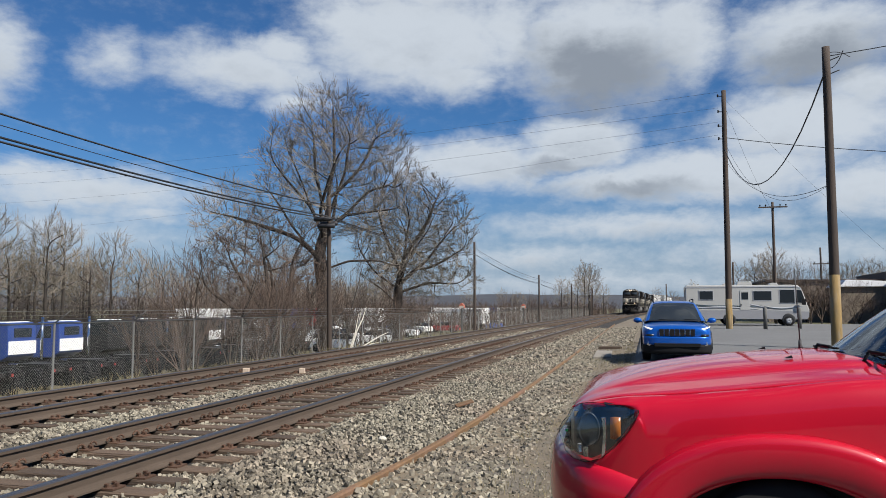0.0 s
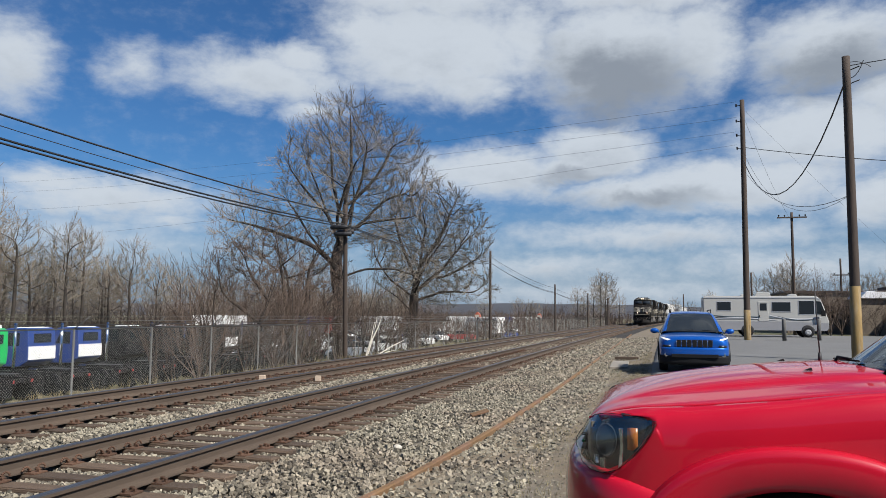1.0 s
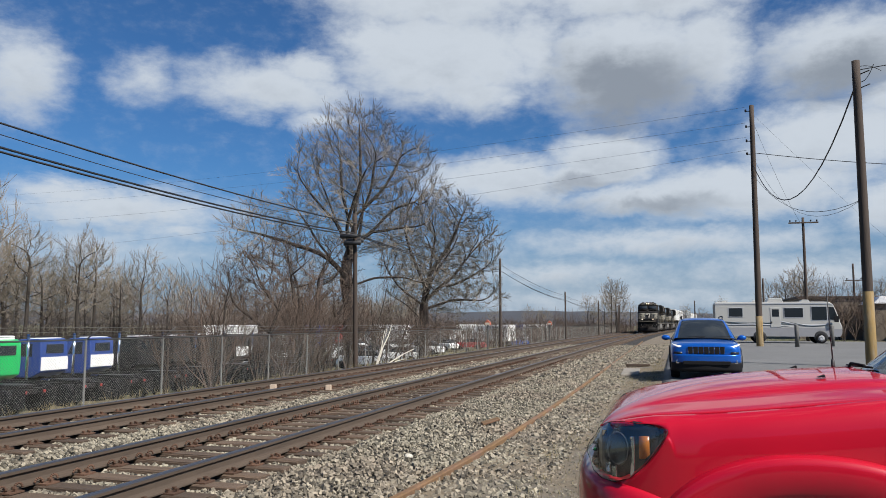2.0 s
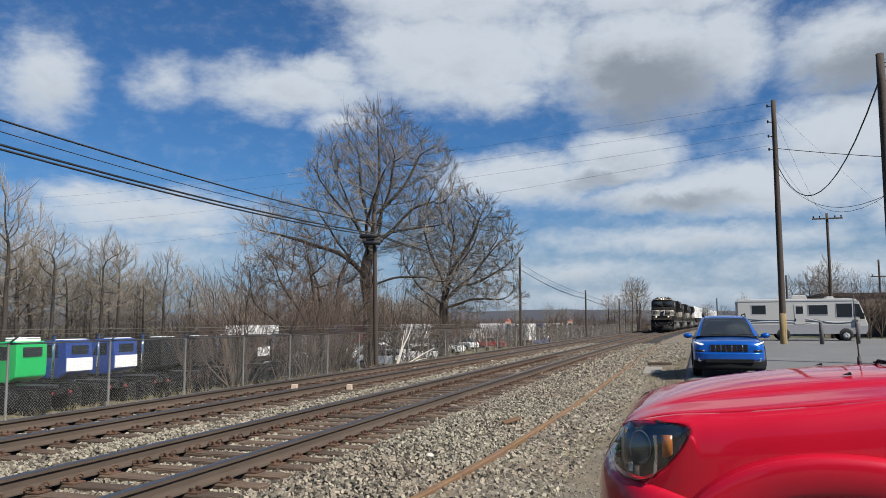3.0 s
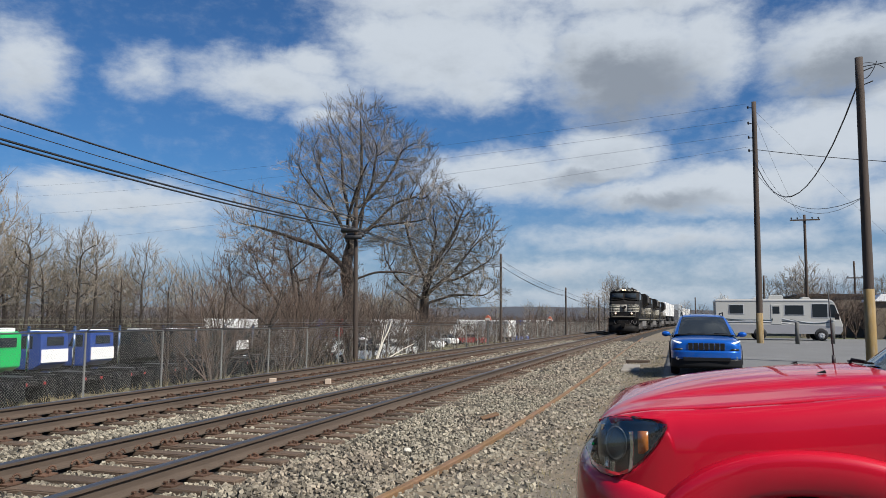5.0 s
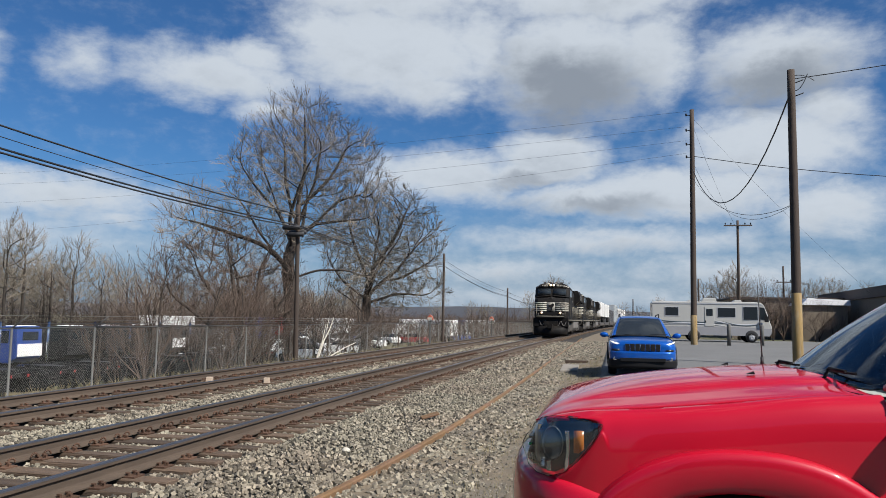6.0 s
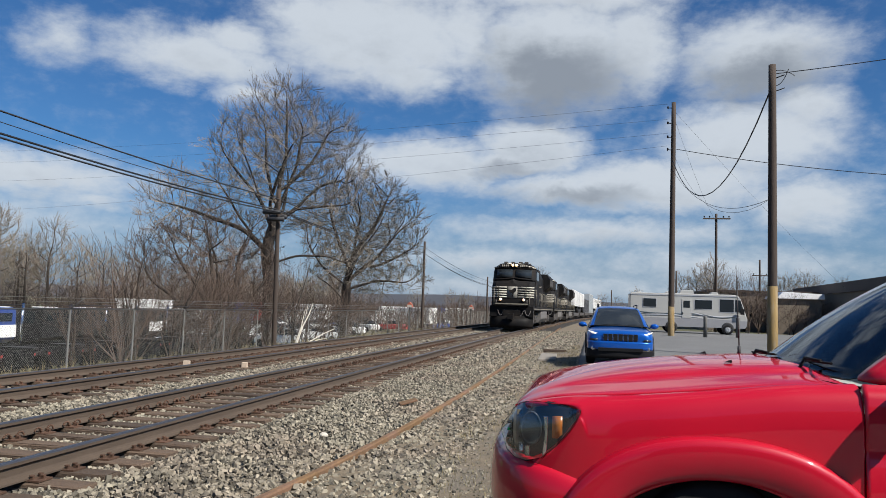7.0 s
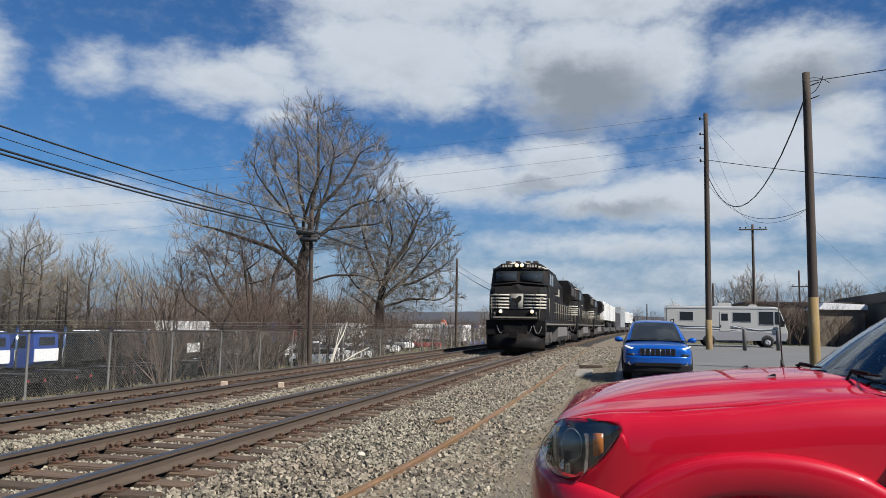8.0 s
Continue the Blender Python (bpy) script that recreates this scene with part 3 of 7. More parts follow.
def pickup():
    t = thing("pickup_truck", "shiny red pickup truck parked nose towards the tracks", "pickup truck", pose(-0.50, 4.52, 0))
    CL = [(0.10, 0.91), (0.15, 0.985), (0.20, 1.035), (0.28, 1.085), (0.40, 1.125), (0.55, 1.165), (0.70, 1.195), (1.02, 1.238), (1.36, 1.262), (1.75, 1.275)]
    SEAM = [(0.10, 0.92), (0.15, 0.965), (0.20, 1.005), (0.28, 1.050), (0.42, 1.080), (0.68, 1.098), (1.06, 1.140), (1.38, 1.185), (1.75, 1.205)]
    SIDE = [(0.10, -0.62), (0.15, -0.72), (0.20, -0.785), (0.28, -0.845), (0.40, -0.890), (0.55, -0.910), (0.90, -0.925), (1.75, -0.920)]

    def arch(u, a, b, c=1.09, zc=0.39):
        d = 1 - ((u - c) / a) ** 2
        return zc + b * math.sqrt(d) if d > 0 else None

    stations = [0.235, 0.255, 0.28, 0.36, 0.44, 0.475, 0.495, 0.53, 0.58, 0.63, 0.70, 0.78, 0.88, 0.98, 1.09, 1.20, 1.30, 1.40, 1.47, 1.53, 1.57, 1.61, 1.66, 1.688]
    LAMP = [(0.12, 0.82, 0.975), (0.19, 0.768, 1.015), (0.25, 0.764, 1.030), (0.32, 0.790, 1.036), (0.39, 0.855, 1.034), (0.45, 0.935, 1.030), (0.492, 1.010, 1.022)]
    rows = []
    for u in stations:
        zs, s = lerp_table(SEAM, u), lerp_table(SIDE, u)
        lo = arch(u, 0.52, 0.365) or 0.42
        top = min(1.0, zs - 0.06)
        if u < 0.5:
            lo = 0.66
            z0, z1 = lerp_table(LAMP, u)
            cav = 0.09 * min(1.0, (0.50 - u) / 0.12)
        else:
            z0, z1, cav = top - 0.022, top - 0.004, 0.0
        r = [(u, s, lo), (u, s, lo + (z0 - lo) * 0.5), (u, s, z0 - 0.02), (u, s, z0 - 0.006), (u, s + cav, z0), (u, s + cav, (z0 + z1) / 2), (u, s + cav + (0.0 if cav else 0.006), z1 - 0.004)]
        if cav and u > 0.38:
            w = 0.012 * (u - 0.38) / 0.115
            r = r[:3] + [(a, b + w * q, c) for (a, b, c), q in zip(r[3:], (0.1, 0.35, 0.7, 1.0))]
        if not cav:
            zq = zs - 0.115
            r = [(u, s, lo), (u, s, lo + (zq - 0.14 - lo) * 0.5), (u, s, zq - 0.14), (u, s, zq - 0.10), (u, s + 0.001, zq - 0.06), (u, s + 0.004, zq - 0.03), (u, s + 0.008, zq)]
        r += [(u, s + (0.03 if cav else 0.022), max(z1 + 0.004, zs - 0.045) if cav else zs - 0.066), (u, s + 0.05, zs - 0.028), (u, s + 0.10, zs - 0.006)]
        rows.append(r)
    for sgn in (1, -1):
        bm = bmesh.new()
        rr = [[(p[0], p[1] * sgn, p[2]) for p in r] for r in rows]
        skin(bm, rr, lambda i, j: 1 if i < 5 and 3 < j < 6 else 0)
        f = solid(subsurf(part("fender", bm, [M["red"], M["housing"]], t, smooth=True)), 0.012)
    # hood with two raised creases
    rows = []
    for u in [0.17, 0.20, 0.24, 0.30, 0.40, 0.55, 0.72, 0.95, 1.18, 1.36, 1.42, 1.46]:
        zs, zc, s = lerp_table(SEAM, u), lerp_table(CL, u), lerp_table(SIDE, u)
        back = max(0.0, u - 1.30)
        e = s + 0.106
        r = [(u + back * 1.2, e, zs - 0.004), (u + back * 1.15, e + 0.012, zs + 0.004), (u + back, -0.66, zs + (zc - zs) * 0.22 + 0.004)]
        r += [(u + back * 0.8, -0.575, zs + (zc - zs) * 0.38), (u + back * 0.7, -0.545, zs + (zc - zs) * 0.60 + 0.006)]
        r += [(u + back * 0.5, -0.42, zs + (zc - zs) * 0.82 + 0.004), (u + back * 0.2, -0.22, zs + (zc - zs) * 0.96), (u, 0.0, zc)]
        rows.append(r)
    bm = bmesh.new()
    skin(bm, mirror_rows(rows))
    solid(subsurf(part("hood", bm, M["red"], t, "glossy red hood with raised creases", smooth=True)), 0.015)
    # front bumper wraps round both corners
    PLAN = [(0.62, -0.925), (0.50, -0.935), (0.36, -0.925), (0.22, -0.875), (0.11, -0.76), (0.045, -0.58), (0.01, -0.30), (0.0, 0.0)]
    rows = []
    for z, inset in ((0.36, 0.10), (0.42, 0.03), (0.52, 0.0), (0.63, -0.005), (0.715, 0.012), (0.745, 0.04), (0.755, 0.09)):
        half = []
        for k, (u, v) in enumerate(PLAN):
            n = Vector((0, -1)) if k < 2 else (Vector((-1, 0)) if k > 5 else Vector((u - 0.55, v)).normalized())
            dz = 0.045 * max(0.0, (0.42 - u) / 0.42) if z > 0.7 else 0.0
            half.append((u - n.x * inset, v - n.y * inset, z + dz - (0.03 if k < 2 and z > 0.7 else 0)))
        rows.append(half)
    bm = bmesh.new()
    skin(bm, mirror_rows(rows))
    subsurf(part("front_bumper", bm, M["red"], t, smooth=True))
    # grille and closing panels behind the nose
    bm = bmesh.new()
    box(bm, 0.14, 0.22, -0.52, 0.52, 0.76, 0.92)
    for k in range(4):
        box(bm, 0.115, 0.145, -0.50, 0.50, 0.775 + 0.036 * k, 0.790 + 0.036 * k)
    part("grille", bm, M["darkplastic"], t, bevel=0.008)
    # headlamps
    for sgn in (1, -1):
        plan = [(0.492, -0.902, 1.012, 1.024), (0.45, -0.900, 0.935, 1.031), (0.39, -0.888, 0.855, 1.038), (0.32, -0.862, 0.790, 1.046), (0.25, -0.822, 0.764, 1.044), (0.19, -0.765, 0.768, 1.026), (0.145, -0.690, 0.790, 0.988), (0.12, -0.60, 0.83, 0.945)]
        lens, back = [], []
        for u, v, z0, z1 in plan:
            n = Vector((u - 0.75, v * 0.9)).normalized() if u < 0.48 else Vector((0, -1))
            col, bcol = [], []
            for k in range(7):
                q = k / 6
                bulge = 0.012 + 0.022 * math.sin(math.pi * q) * min(1.0, (0.5 - u) * 8)
                tuck = 0.05 * q * q * max(0.0, (0.42 - u)) 
                col.append((u + n.x * bulge + tuck * 2, (v + n.y * bulge + tuck) * sgn, z0 + (z1 - z0) * q))
                bcol.append((u - n.x * 0.045, (v - n.y * 0.045) * sgn, z0 + (z1 - z0) * q))
            lens.append(col), back.append(bcol)
        bm = bmesh.new()
        skin(bm, back)
        lamp = solid(part("headlamp", bm, M["housing"], t, "dark headlamp housing behind a clear lens"), 0.004)
        bm = bmesh.new()
        skin(bm, lens)
        ob = part("lens", bm, M["lens"], lamp, smooth=True)
        ob.visible_shadow = False
        bm = bmesh.new()
        rim = [c[0] for c in lens] + [lens[-1][k] for k in range(1, 7)] + [c[-1] for c in reversed(lens[:-1])]
        for a, b in zip(rim, rim[1:] + rim[:1]):
            if (Vector(a) - Vector(b)).length > 1e-4:
                tube(bm, a, b, 0.0016, 0.0016, 5)
        part("seal", bm, M["darkplastic"], lamp)
        bm = bmesh.new()
        lathe(bm, [(0.0, 0.012), (0.012, 0.045), (0.035, 0.062), (0.04, 0.068), (0.03, 0.07)], "y", 20)
        for v in bm.verts:
            v.co = Vector((0.275 + v.co.x * 0.72 - v.co.y * 0.45, (-0.797 - v.co.y * 0.5) * sgn, 0.915 + v.co.z * 1.15))
        part("reflector", bm, M["housing"], lamp)
        bm = bmesh.new()
        prism(bm, [(0.318, 0.80), (0.338, 0.82), (0.345, 0.90), (0.343, 0.985), (0.322, 0.985), (0.328, 0.90)], "y", -0.892, -0.855)
        for v in bm.verts:
            v.co.y *= sgn
        part("reflector_edge", bm, M["chrome"], lamp, bevel=0.004)
        for uu, vv, za, zb in ((0.215, -0.790, 0.80, 0.845), (0.245, -0.815, 0.785, 0.835), (0.20, -0.775, 0.97, 1.0)):
            bm = bmesh.new()
            box(bm, uu - 0.012, uu + 0.012, vv - 0.01, vv + 0.01, za, zb)
            for v in bm.verts:
                v.co.y *= sgn
            part("reflector_facet", bm, M["chrome"], lamp, bevel=0.004)
        bm = bmesh.new()
        rows = [[(u, v * sgn, z) for z in (z0, (z0 + z1) / 2, z1)] for u, v, z0, z1 in ((0.362, -0.882, 0.885, 0.985), (0.385, -0.893, 0.885, 0.988), (0.408, -0.898, 0.905, 0.988))]
        skin(bm, rows)
        solid(part("turn_signal", bm, M["amber"], lamp, "amber turn signal reflector"), 0.008)
    # arch flares: a lip, a bulged face, and the return into the arch
    for cx, front in ((1.09, True), (4.26, False)):
        for sgn in (1, -1):
            rows = []
            for k in range(0, 33):
                a = radians(4 + k * 172 / 32)
                ca, sa = -math.cos(a), math.sin(a)
                sq = 0.92
                du, dz = (abs(ca) ** sq) * math.copysign(1, ca), abs(sa) ** sq
                row = []
                for q, off in ((1.0, 0.004), (0.992, -0.022), (0.97, -0.050), (0.93, -0.064), (0.80, -0.072), (0.5, -0.070), (0.2, -0.056), (0.04, -0.040), (0.0, -0.015), (0.0, 0.12)):
                    A, B = 0.52 + (0.72 - 0.52) * q, 0.365 + (0.555 - 0.365) * q
                    s = lerp_table(SIDE, max(0.5, cx + du * A)) if front else -0.925
                    row.append((cx + du * A, (s + off * (0.55 + 0.45 * min(1, sa * 2.2))) * sgn, 0.39 + dz * B))
                rows.append(row)
            bm = bmesh.new()
            skin(bm, rows)
            part("arch_flare", bm, M["red"], t, "flared red wheel-arch moulding", smooth=True)
            wheel(t, cx, -0.80 * sgn, 0.375, 0.375, -0.25 * sgn, "y", M["housing"])
    bm = bmesh.new()
    for sgn in (1, -1):
        for cx in (1.09, 4.26):
            lathe(bm, [(0.50 * sgn, 0.50), (0.84 * sgn, 0.50), (0.84 * sgn, 0.48)], "y", 20, at=(cx, 0, 0.42))
    box(bm, 0.25, 5.0, -0.50, 0.50, 0.32, 0.60)
    part("chassis", bm, M["black"], t)
    # cowl and cabin
    bm = bmesh.new()
    rows = []
    for v in (-0.80, -0.6, -0.3, 0.0, 0.3, 0.6, 0.80):
        q = 1 - (abs(v) / 0.80) ** 2
        ub = 1.70 - 0.22 * q
        rows.append([(ub - 0.10 - 0.03 * q, v, 1.195 + 0.035 * q), (ub - 0.03, v, 1.185 + 0.03 * q), (ub + 0.03, v, 1.18 + 0.03 * q)])
    skin(bm, rows)
    solid(part("cowl", bm, M["darkplastic"], t), 0.01)
    # windshield
    rows = []
    for k in range(7):
        q = k / 6
        row = []
        for v in (-0.80, -0.66, -0.4, 0.0, 0.4, 0.66, 0.80):
            w = 1 - (abs(v) / 0.80) ** 2
            row.append((1.70 - 0.22 * w + q * (0.80 - 0.10 * w), v * (1 - 0.17 * q), 1.20 + 0.028 * w + q * 0.50 + 0.035 * math.sin(math.pi * q)))
        rows.append(row)
    bm = bmesh.new()
    skin(bm, rows)
    ob = solid(subsurf(part("windshield", bm, M["clear"], t, "raked clear windshield", smooth=True), 1), 0.006)
    ob.visible_shadow = False
    left = [r[0] for r in rows]
    top = rows[-1]
    for sgn in (1, -1):
        bm = bmesh.new()
        rr = []
        for k, (u, v, z) in enumerate(left):
            q = k / 6
            rr.append([(u - 0.015, (v + 0.03) * sgn, z + 0.012), (u + 0.01, (v - 0.02) * sgn, z + 0.014), (u + 0.07, (v - 0.055 + 0.01 * q) * sgn, z + 0.002), (u + 0.15 - 0.05 * q, (v - 0.065 + 0.015 * q) * sgn, z - 0.015), (u + 0.16 - 0.05 * q, (v - 0.01) * sgn, z - 0.02)])
        skin(bm, rr)
        solid(subsurf(part("windshield_pillar", bm, M["red"], t, smooth=True), 1), 0.01)
    bm = bmesh.new()
    rr = []
    for u in (2.38, 2.46, 2.6, 2.9, 3.2, 3.38, 3.42):
        zt = {2.38: 1.725, 2.46: 1.752, 2.6: 1.775, 2.9: 1.785, 3.2: 1.775, 3.38: 1.74, 3.42: 1.70}[u]
        rr.append([(u, v, zt - 0.05 * (abs(v) / 0.70) ** 3) for v in (-0.72, -0.68, -0.55, -0.25, 0.0, 0.25, 0.55, 0.68, 0.72)])
    skin(bm, rr)
    solid(subsurf(part("roof", bm, M["red"], t, smooth=True), 1), 0.03)
    for sgn in (1, -1):
        bm = bmesh.new()
        rr = []
        for z, v in ((0.42, -0.90), (0.50, -0.925), (0.70, -0.935), (0.88, -0.93), (0.905, -0.915), (0.94, -0.922), (1.05, -0.925), (1.14, -0.915), (1.20, -0.885)):
            rr.append([(u, v * sgn, z) for u in (1.693, 1.71, 2.0, 2.4, 2.76, 2.775)])
        skin(bm, rr)
        door = solid(part("door", bm, M["red"], t, smooth=True), 0.03)
        bm = bmesh.new()
        box(bm, 2.50, 2.68, min(-0.955 * sgn, -0.925 * sgn), max(-0.955 * sgn, -0.925 * sgn), 1.03, 1.07)
        part("door_handle", bm, M["red"], door, bevel=0.01)
        bm = bmesh.new()
        prism(bm, [(1.98, 1.205), (2.74, 1.215), (2.74, 1.66), (2.48, 1.66)], "y", -0.815 * sgn, -0.80 * sgn)
        ob = part("side_window", bm, M["glass"], door)
        bm = bmesh.new()
        prism(bm, [(1.80, 1.19), (2.78, 1.20), (2.78, 1.72), (2.48, 1.71), (1.98, 1.36)], "y", -0.805 * sgn, -0.77 * sgn)
        part("window_frame", bm, M["red"], door, bevel=0.01)
        bm = bmesh.new()
        prism(bm, [(2.79, 0.42), (3.42, 0.42), (3.42, 1.69), (2.79, 1.72)], "y", -0.87 * sgn, -0.80 * sgn)
        part("cab_corner", bm, M["red"], t, bevel=0.02)
        bm = bmesh.new()
        mm = Matrix.Translation((1.92, -1.03 * sgn, 1.20)) @ Matrix.Diagonal((0.075, 0.125, 0.085, 1))
        bmesh.ops.create_icosphere(bm, subdivisions=3, radius=1.0, matrix=mm)
        tube(bm, (1.93, -0.91 * sgn, 1.16), (1.93, -0.98 * sgn, 1.18), 0.03, 0.025, 8)
        part("side_mirror", bm, M["darkplastic"], t, "black side mirror", smooth=True)
    # bed
    bm = bmesh.new()
    prism(bm, [(3.46, 0.45), (3.75, 0.45), (3.80, 0.62), (3.95, 0.78), (4.26, 0.84), (4.57, 0.78), (4.72, 0.62), (4.77, 0.45), (5.20, 0.50), (5.22, 1.22), (3.46, 1.22)], "y", -0.925, -0.86)
    prism(bm, [(3.46, 0.45), (3.75, 0.45), (3.80, 0.62), (3.95, 0.78), (4.26, 0.84), (4.57, 0.78), (4.72, 0.62), (4.77, 0.45), (5.20, 0.50), (5.22, 1.22), (3.46, 1.22)], "y", 0.86, 0.925)
    box(bm, 3.46, 3.50, -0.86, 0.86, 0.55, 1.20)
    box(bm, 5.16, 5.22, -0.86, 0.86, 0.50, 1.21)
    box(bm, 3.50, 5.16, -0.86, 0.86, 0.62, 0.66)
    part("cargo_bed", bm, M["red"], t, bevel=0.02)
    bm = bmesh.new()
    box(bm, 3.36, 3.40, -0.80, 0.80, 0.60, 1.70)
    box(bm, 1.62, 3.36, -0.84, 0.84, 0.50, 0.56)
    prism(bm, [(1.62, 0.60), (1.62, 1.13), (1.78, 1.165), (2.10, 1.13), (2.16, 0.95), (2.10, 0.60)], "y", -0.80, 0.80)
    for v in (-0.38, 0.38):
        box(bm, 2.75, 2.95, v - 0.26, v + 0.26, 0.7, 1.32)
        box(bm, 2.80, 2.90, v - 0.13, v + 0.13, 1.34, 1.52)
    part("cabin", bm, M["interior"], t, "dim grey cabin with dashboard and seats", bevel=0.03)
    # wipers, aerial, washer jets
    for v0 in (-0.52, 0.14):
        bm = bmesh.new()
        q = 1 - (abs(v0) / 0.8) ** 2
        p = Vector((1.68 - 0.22 * q - 0.02, v0, 1.235))
        pts = [p, p + Vector((0.03, 0.02, 0.05)), p + Vector((0.07, -0.10, 0.045))]
        for a, b in zip(pts, pts[1:]):
            tube(bm, a, b, 0.009, 0.007, 6)
        tube(bm, p + Vector((0.06, 0.26, 0.030)), p + Vector((0.085, -0.20, 0.040)), 0.006, 0.006, 5)
        part("wiper", bm, M["darkplastic"], t)
    bm = bmesh.new()
    tube(bm, (1.49, 0.70, 1.22), (1.488, 0.70, 1.285), 0.014, 0.010, 8)
    tube(bm, (1.488, 0.70, 1.285), (1.47, 0.70, 1.74), 0.0045, 0.003, 6)
    part("aerial", bm, M["wire"], t)
    for v in (-0.42, 0.42):
        bm = bmesh.new()
        prism(bm, [(1.20, 1.242), (1.235, 1.256), (1.24, 1.242)], "y", v - 0.012, v + 0.012)
        part("washer_jet", bm, M["darkplastic"], t)
    return t


pickup()


def suv():
    """Compact sport utility car; its nose looks towards -y."""
    t = thing("suv", "blue compact sport utility car with lit slim headlamps", "car", pose(1.0, 21.4, 0))
    # rows: y, then half outlines as (x, z): sill, hip, shoulder, hood edge, hood middle
    SEC = [
        (0.03, [(-0.62, 0.50), (-0.70, 0.62), (-0.72, 0.72), (-0.66, 0.84), (-0.52, 0.90), (0, 0.93)]),
        (0.10, [(-0.80, 0.42), (-0.84, 0.60), (-0.85, 0.74), (-0.78, 0.90), (-0.58, 0.97), (0, 0.99)]),
        (0.35, [(-0.90, 0.36), (-0.92, 0.60), (-0.925, 0.78), (-0.88, 0.94), (-0.66, 1.01), (0, 1.03)]),
        (0.90, [(-0.91, 0.34), (-0.93, 0.62), (-0.93, 0.84), (-0.89, 0.98), (-0.68, 1.055), (0, 1.075)]),
        (1.35, [(-0.90, 0.30), (-0.93, 0.62), (-0.93, 0.88), (-0.89, 1.02), (-0.70, 1.085), (0, 1.11)]),
        (3.9, [(-0.90, 0.30), (-0.93, 0.62), (-0.93, 0.92), (-0.89, 1.05), (-0.80, 1.10), (0, 1.12)]),
        (4.45, [(-0.88, 0.36), (-0.90, 0.62), (-0.90, 0.92), (-0.86, 1.05), (-0.76, 1.10), (0, 1.12)]),
        (4.60, [(-0.74, 0.48), (-0.78, 0.62), (-0.78, 0.86), (-0.74, 1.00), (-0.66, 1.05), (0, 1.06)]),
    ]
    bm = bmesh.new()
    rows = [[(x, y, z) for x, z in s] + [(-x, y, z) for x, z in reversed(s[:-1])] for y, s in SEC]
    vs = skin(bm, rows)
    bm.faces.new(vs[0]), bm.faces.new(vs[-1][::-1])
    subsurf(part("body", bm, M["blue"], t, smooth=True))
    GL = [(1.12, -0.80, 1.08), (1.58, -0.735, 1.37), (2.02, -0.64, 1.62), (2.5, -0.63, 1.665), (3.5, -0.63, 1.64), (4.1, -0.64, 1.55), (4.45, -0.72, 1.12)]
    bm = bmesh.new()
    rows = []
    for y, x, z in GL:
        low = 1.03
        half = [(-0.875, max(y, 1.30), low), (x - 0.085, max(y, 1.25), low + (z - low) * 0.5), (x - 0.012, y + 0.03, z - 0.05 * (z > 1.2)), (x + 0.055, y, z - 0.008), (x + 0.30, y - 0.03, z + 0.016), (0, y - 0.04, z + 0.022)]
        rows.append(half + [(-a, b, c) for a, b, c in reversed(half[:-1])])
    skin(bm, rows, lambda i, j: 0 if j in (2, 7) or (i > 1 and 1 < j < 8) else 1)
    subsurf(part("cabin_top", bm, [M["blue"], M["glass"]], t, "blue roof and pillars over dark glazing", smooth=True), 2)
    bm = bmesh.new()
    skin(bm, [[(x, 1.10 - 0.10 * (1 - (x / 0.78) ** 2) + d, 1.092 + 0.014 * (1 - (x / 0.78) ** 2) + d * 0.12) for x in (-0.78, -0.5, -0.2, 0.2, 0.5, 0.78)] for d in (-0.05, 0.05)])
    solid(part("cowl", bm, M["darkplastic"], t), 0.012)
    for x0 in (-0.45, 0.25):
        bm = bmesh.new()
        tube(bm, (x0, 1.06, 1.125), (x0 + 0.48, 1.10, 1.145), 0.009, 0.007, 5)
        part("wiper", bm, M["darkplastic"], t)
    for sgn in (1, -1):
        bm = bmesh.new()
        pts = [(0.56, 2.05, 1.62), (0.57, 2.2, 1.715), (0.57, 3.6, 1.70), (0.57, 3.8, 1.61)]
        for a, b in zip(pts, pts[1:]):
            tube(bm, (a[0] * sgn, a[1], a[2]), (b[0] * sgn, b[1], b[2]), 0.016, 0.016, 6)
        part("roof_rail", bm, M["darkplastic"], t)
        bm = bmesh.new()
        mm = Matrix.Translation((1.035 * sgn, 1.55, 1.10)) @ Matrix.Diagonal((0.12, 0.075, 0.078, 1))
        bmesh.ops.create_icosphere(bm, subdivisions=3, radius=1.0, matrix=mm)
        tube(bm, (0.90 * sgn, 1.55, 1.06), (0.98 * sgn, 1.55, 1.08), 0.03, 0.03, 8)
        part("side_mirror", bm, M["blue"], t, smooth=True)
        # slim running lamp, lower lamp, fog lamp
        bm = bmesh.new()
        rows = [[(x * sgn, y, z) for x, y, z in r] for r in (((0.58, 0.055, 0.845), (0.58, 0.065, 0.885)), ((0.70, 0.075, 0.868), (0.70, 0.09, 0.918)), ((0.80, 0.12, 0.905), (0.80, 0.14, 0.945)), ((0.875, 0.24, 0.945), (0.87, 0.26, 0.965)))]
        skin(bm, rows)
        solid(part("running_lamp", bm, M["lampglow"], t, "lit slim white running lamp"), 0.02)
        bm = bmesh.new()
        rows = [[(x * sgn, y, z) for x, y, z in r] for r in (((0.62, 0.00, 0.69), (0.62, 0.01, 0.745)), ((0.72, 0.03, 0.685), (0.72, 0.035, 0.75)), ((0.82, 0.09, 0.695), (0.82, 0.09, 0.745)))]
        skin(bm, rows)
        solid(part("headlamp", bm, M["housing"], t, "dark lower headlamp"), 0.02)
        bm = bmesh.new()
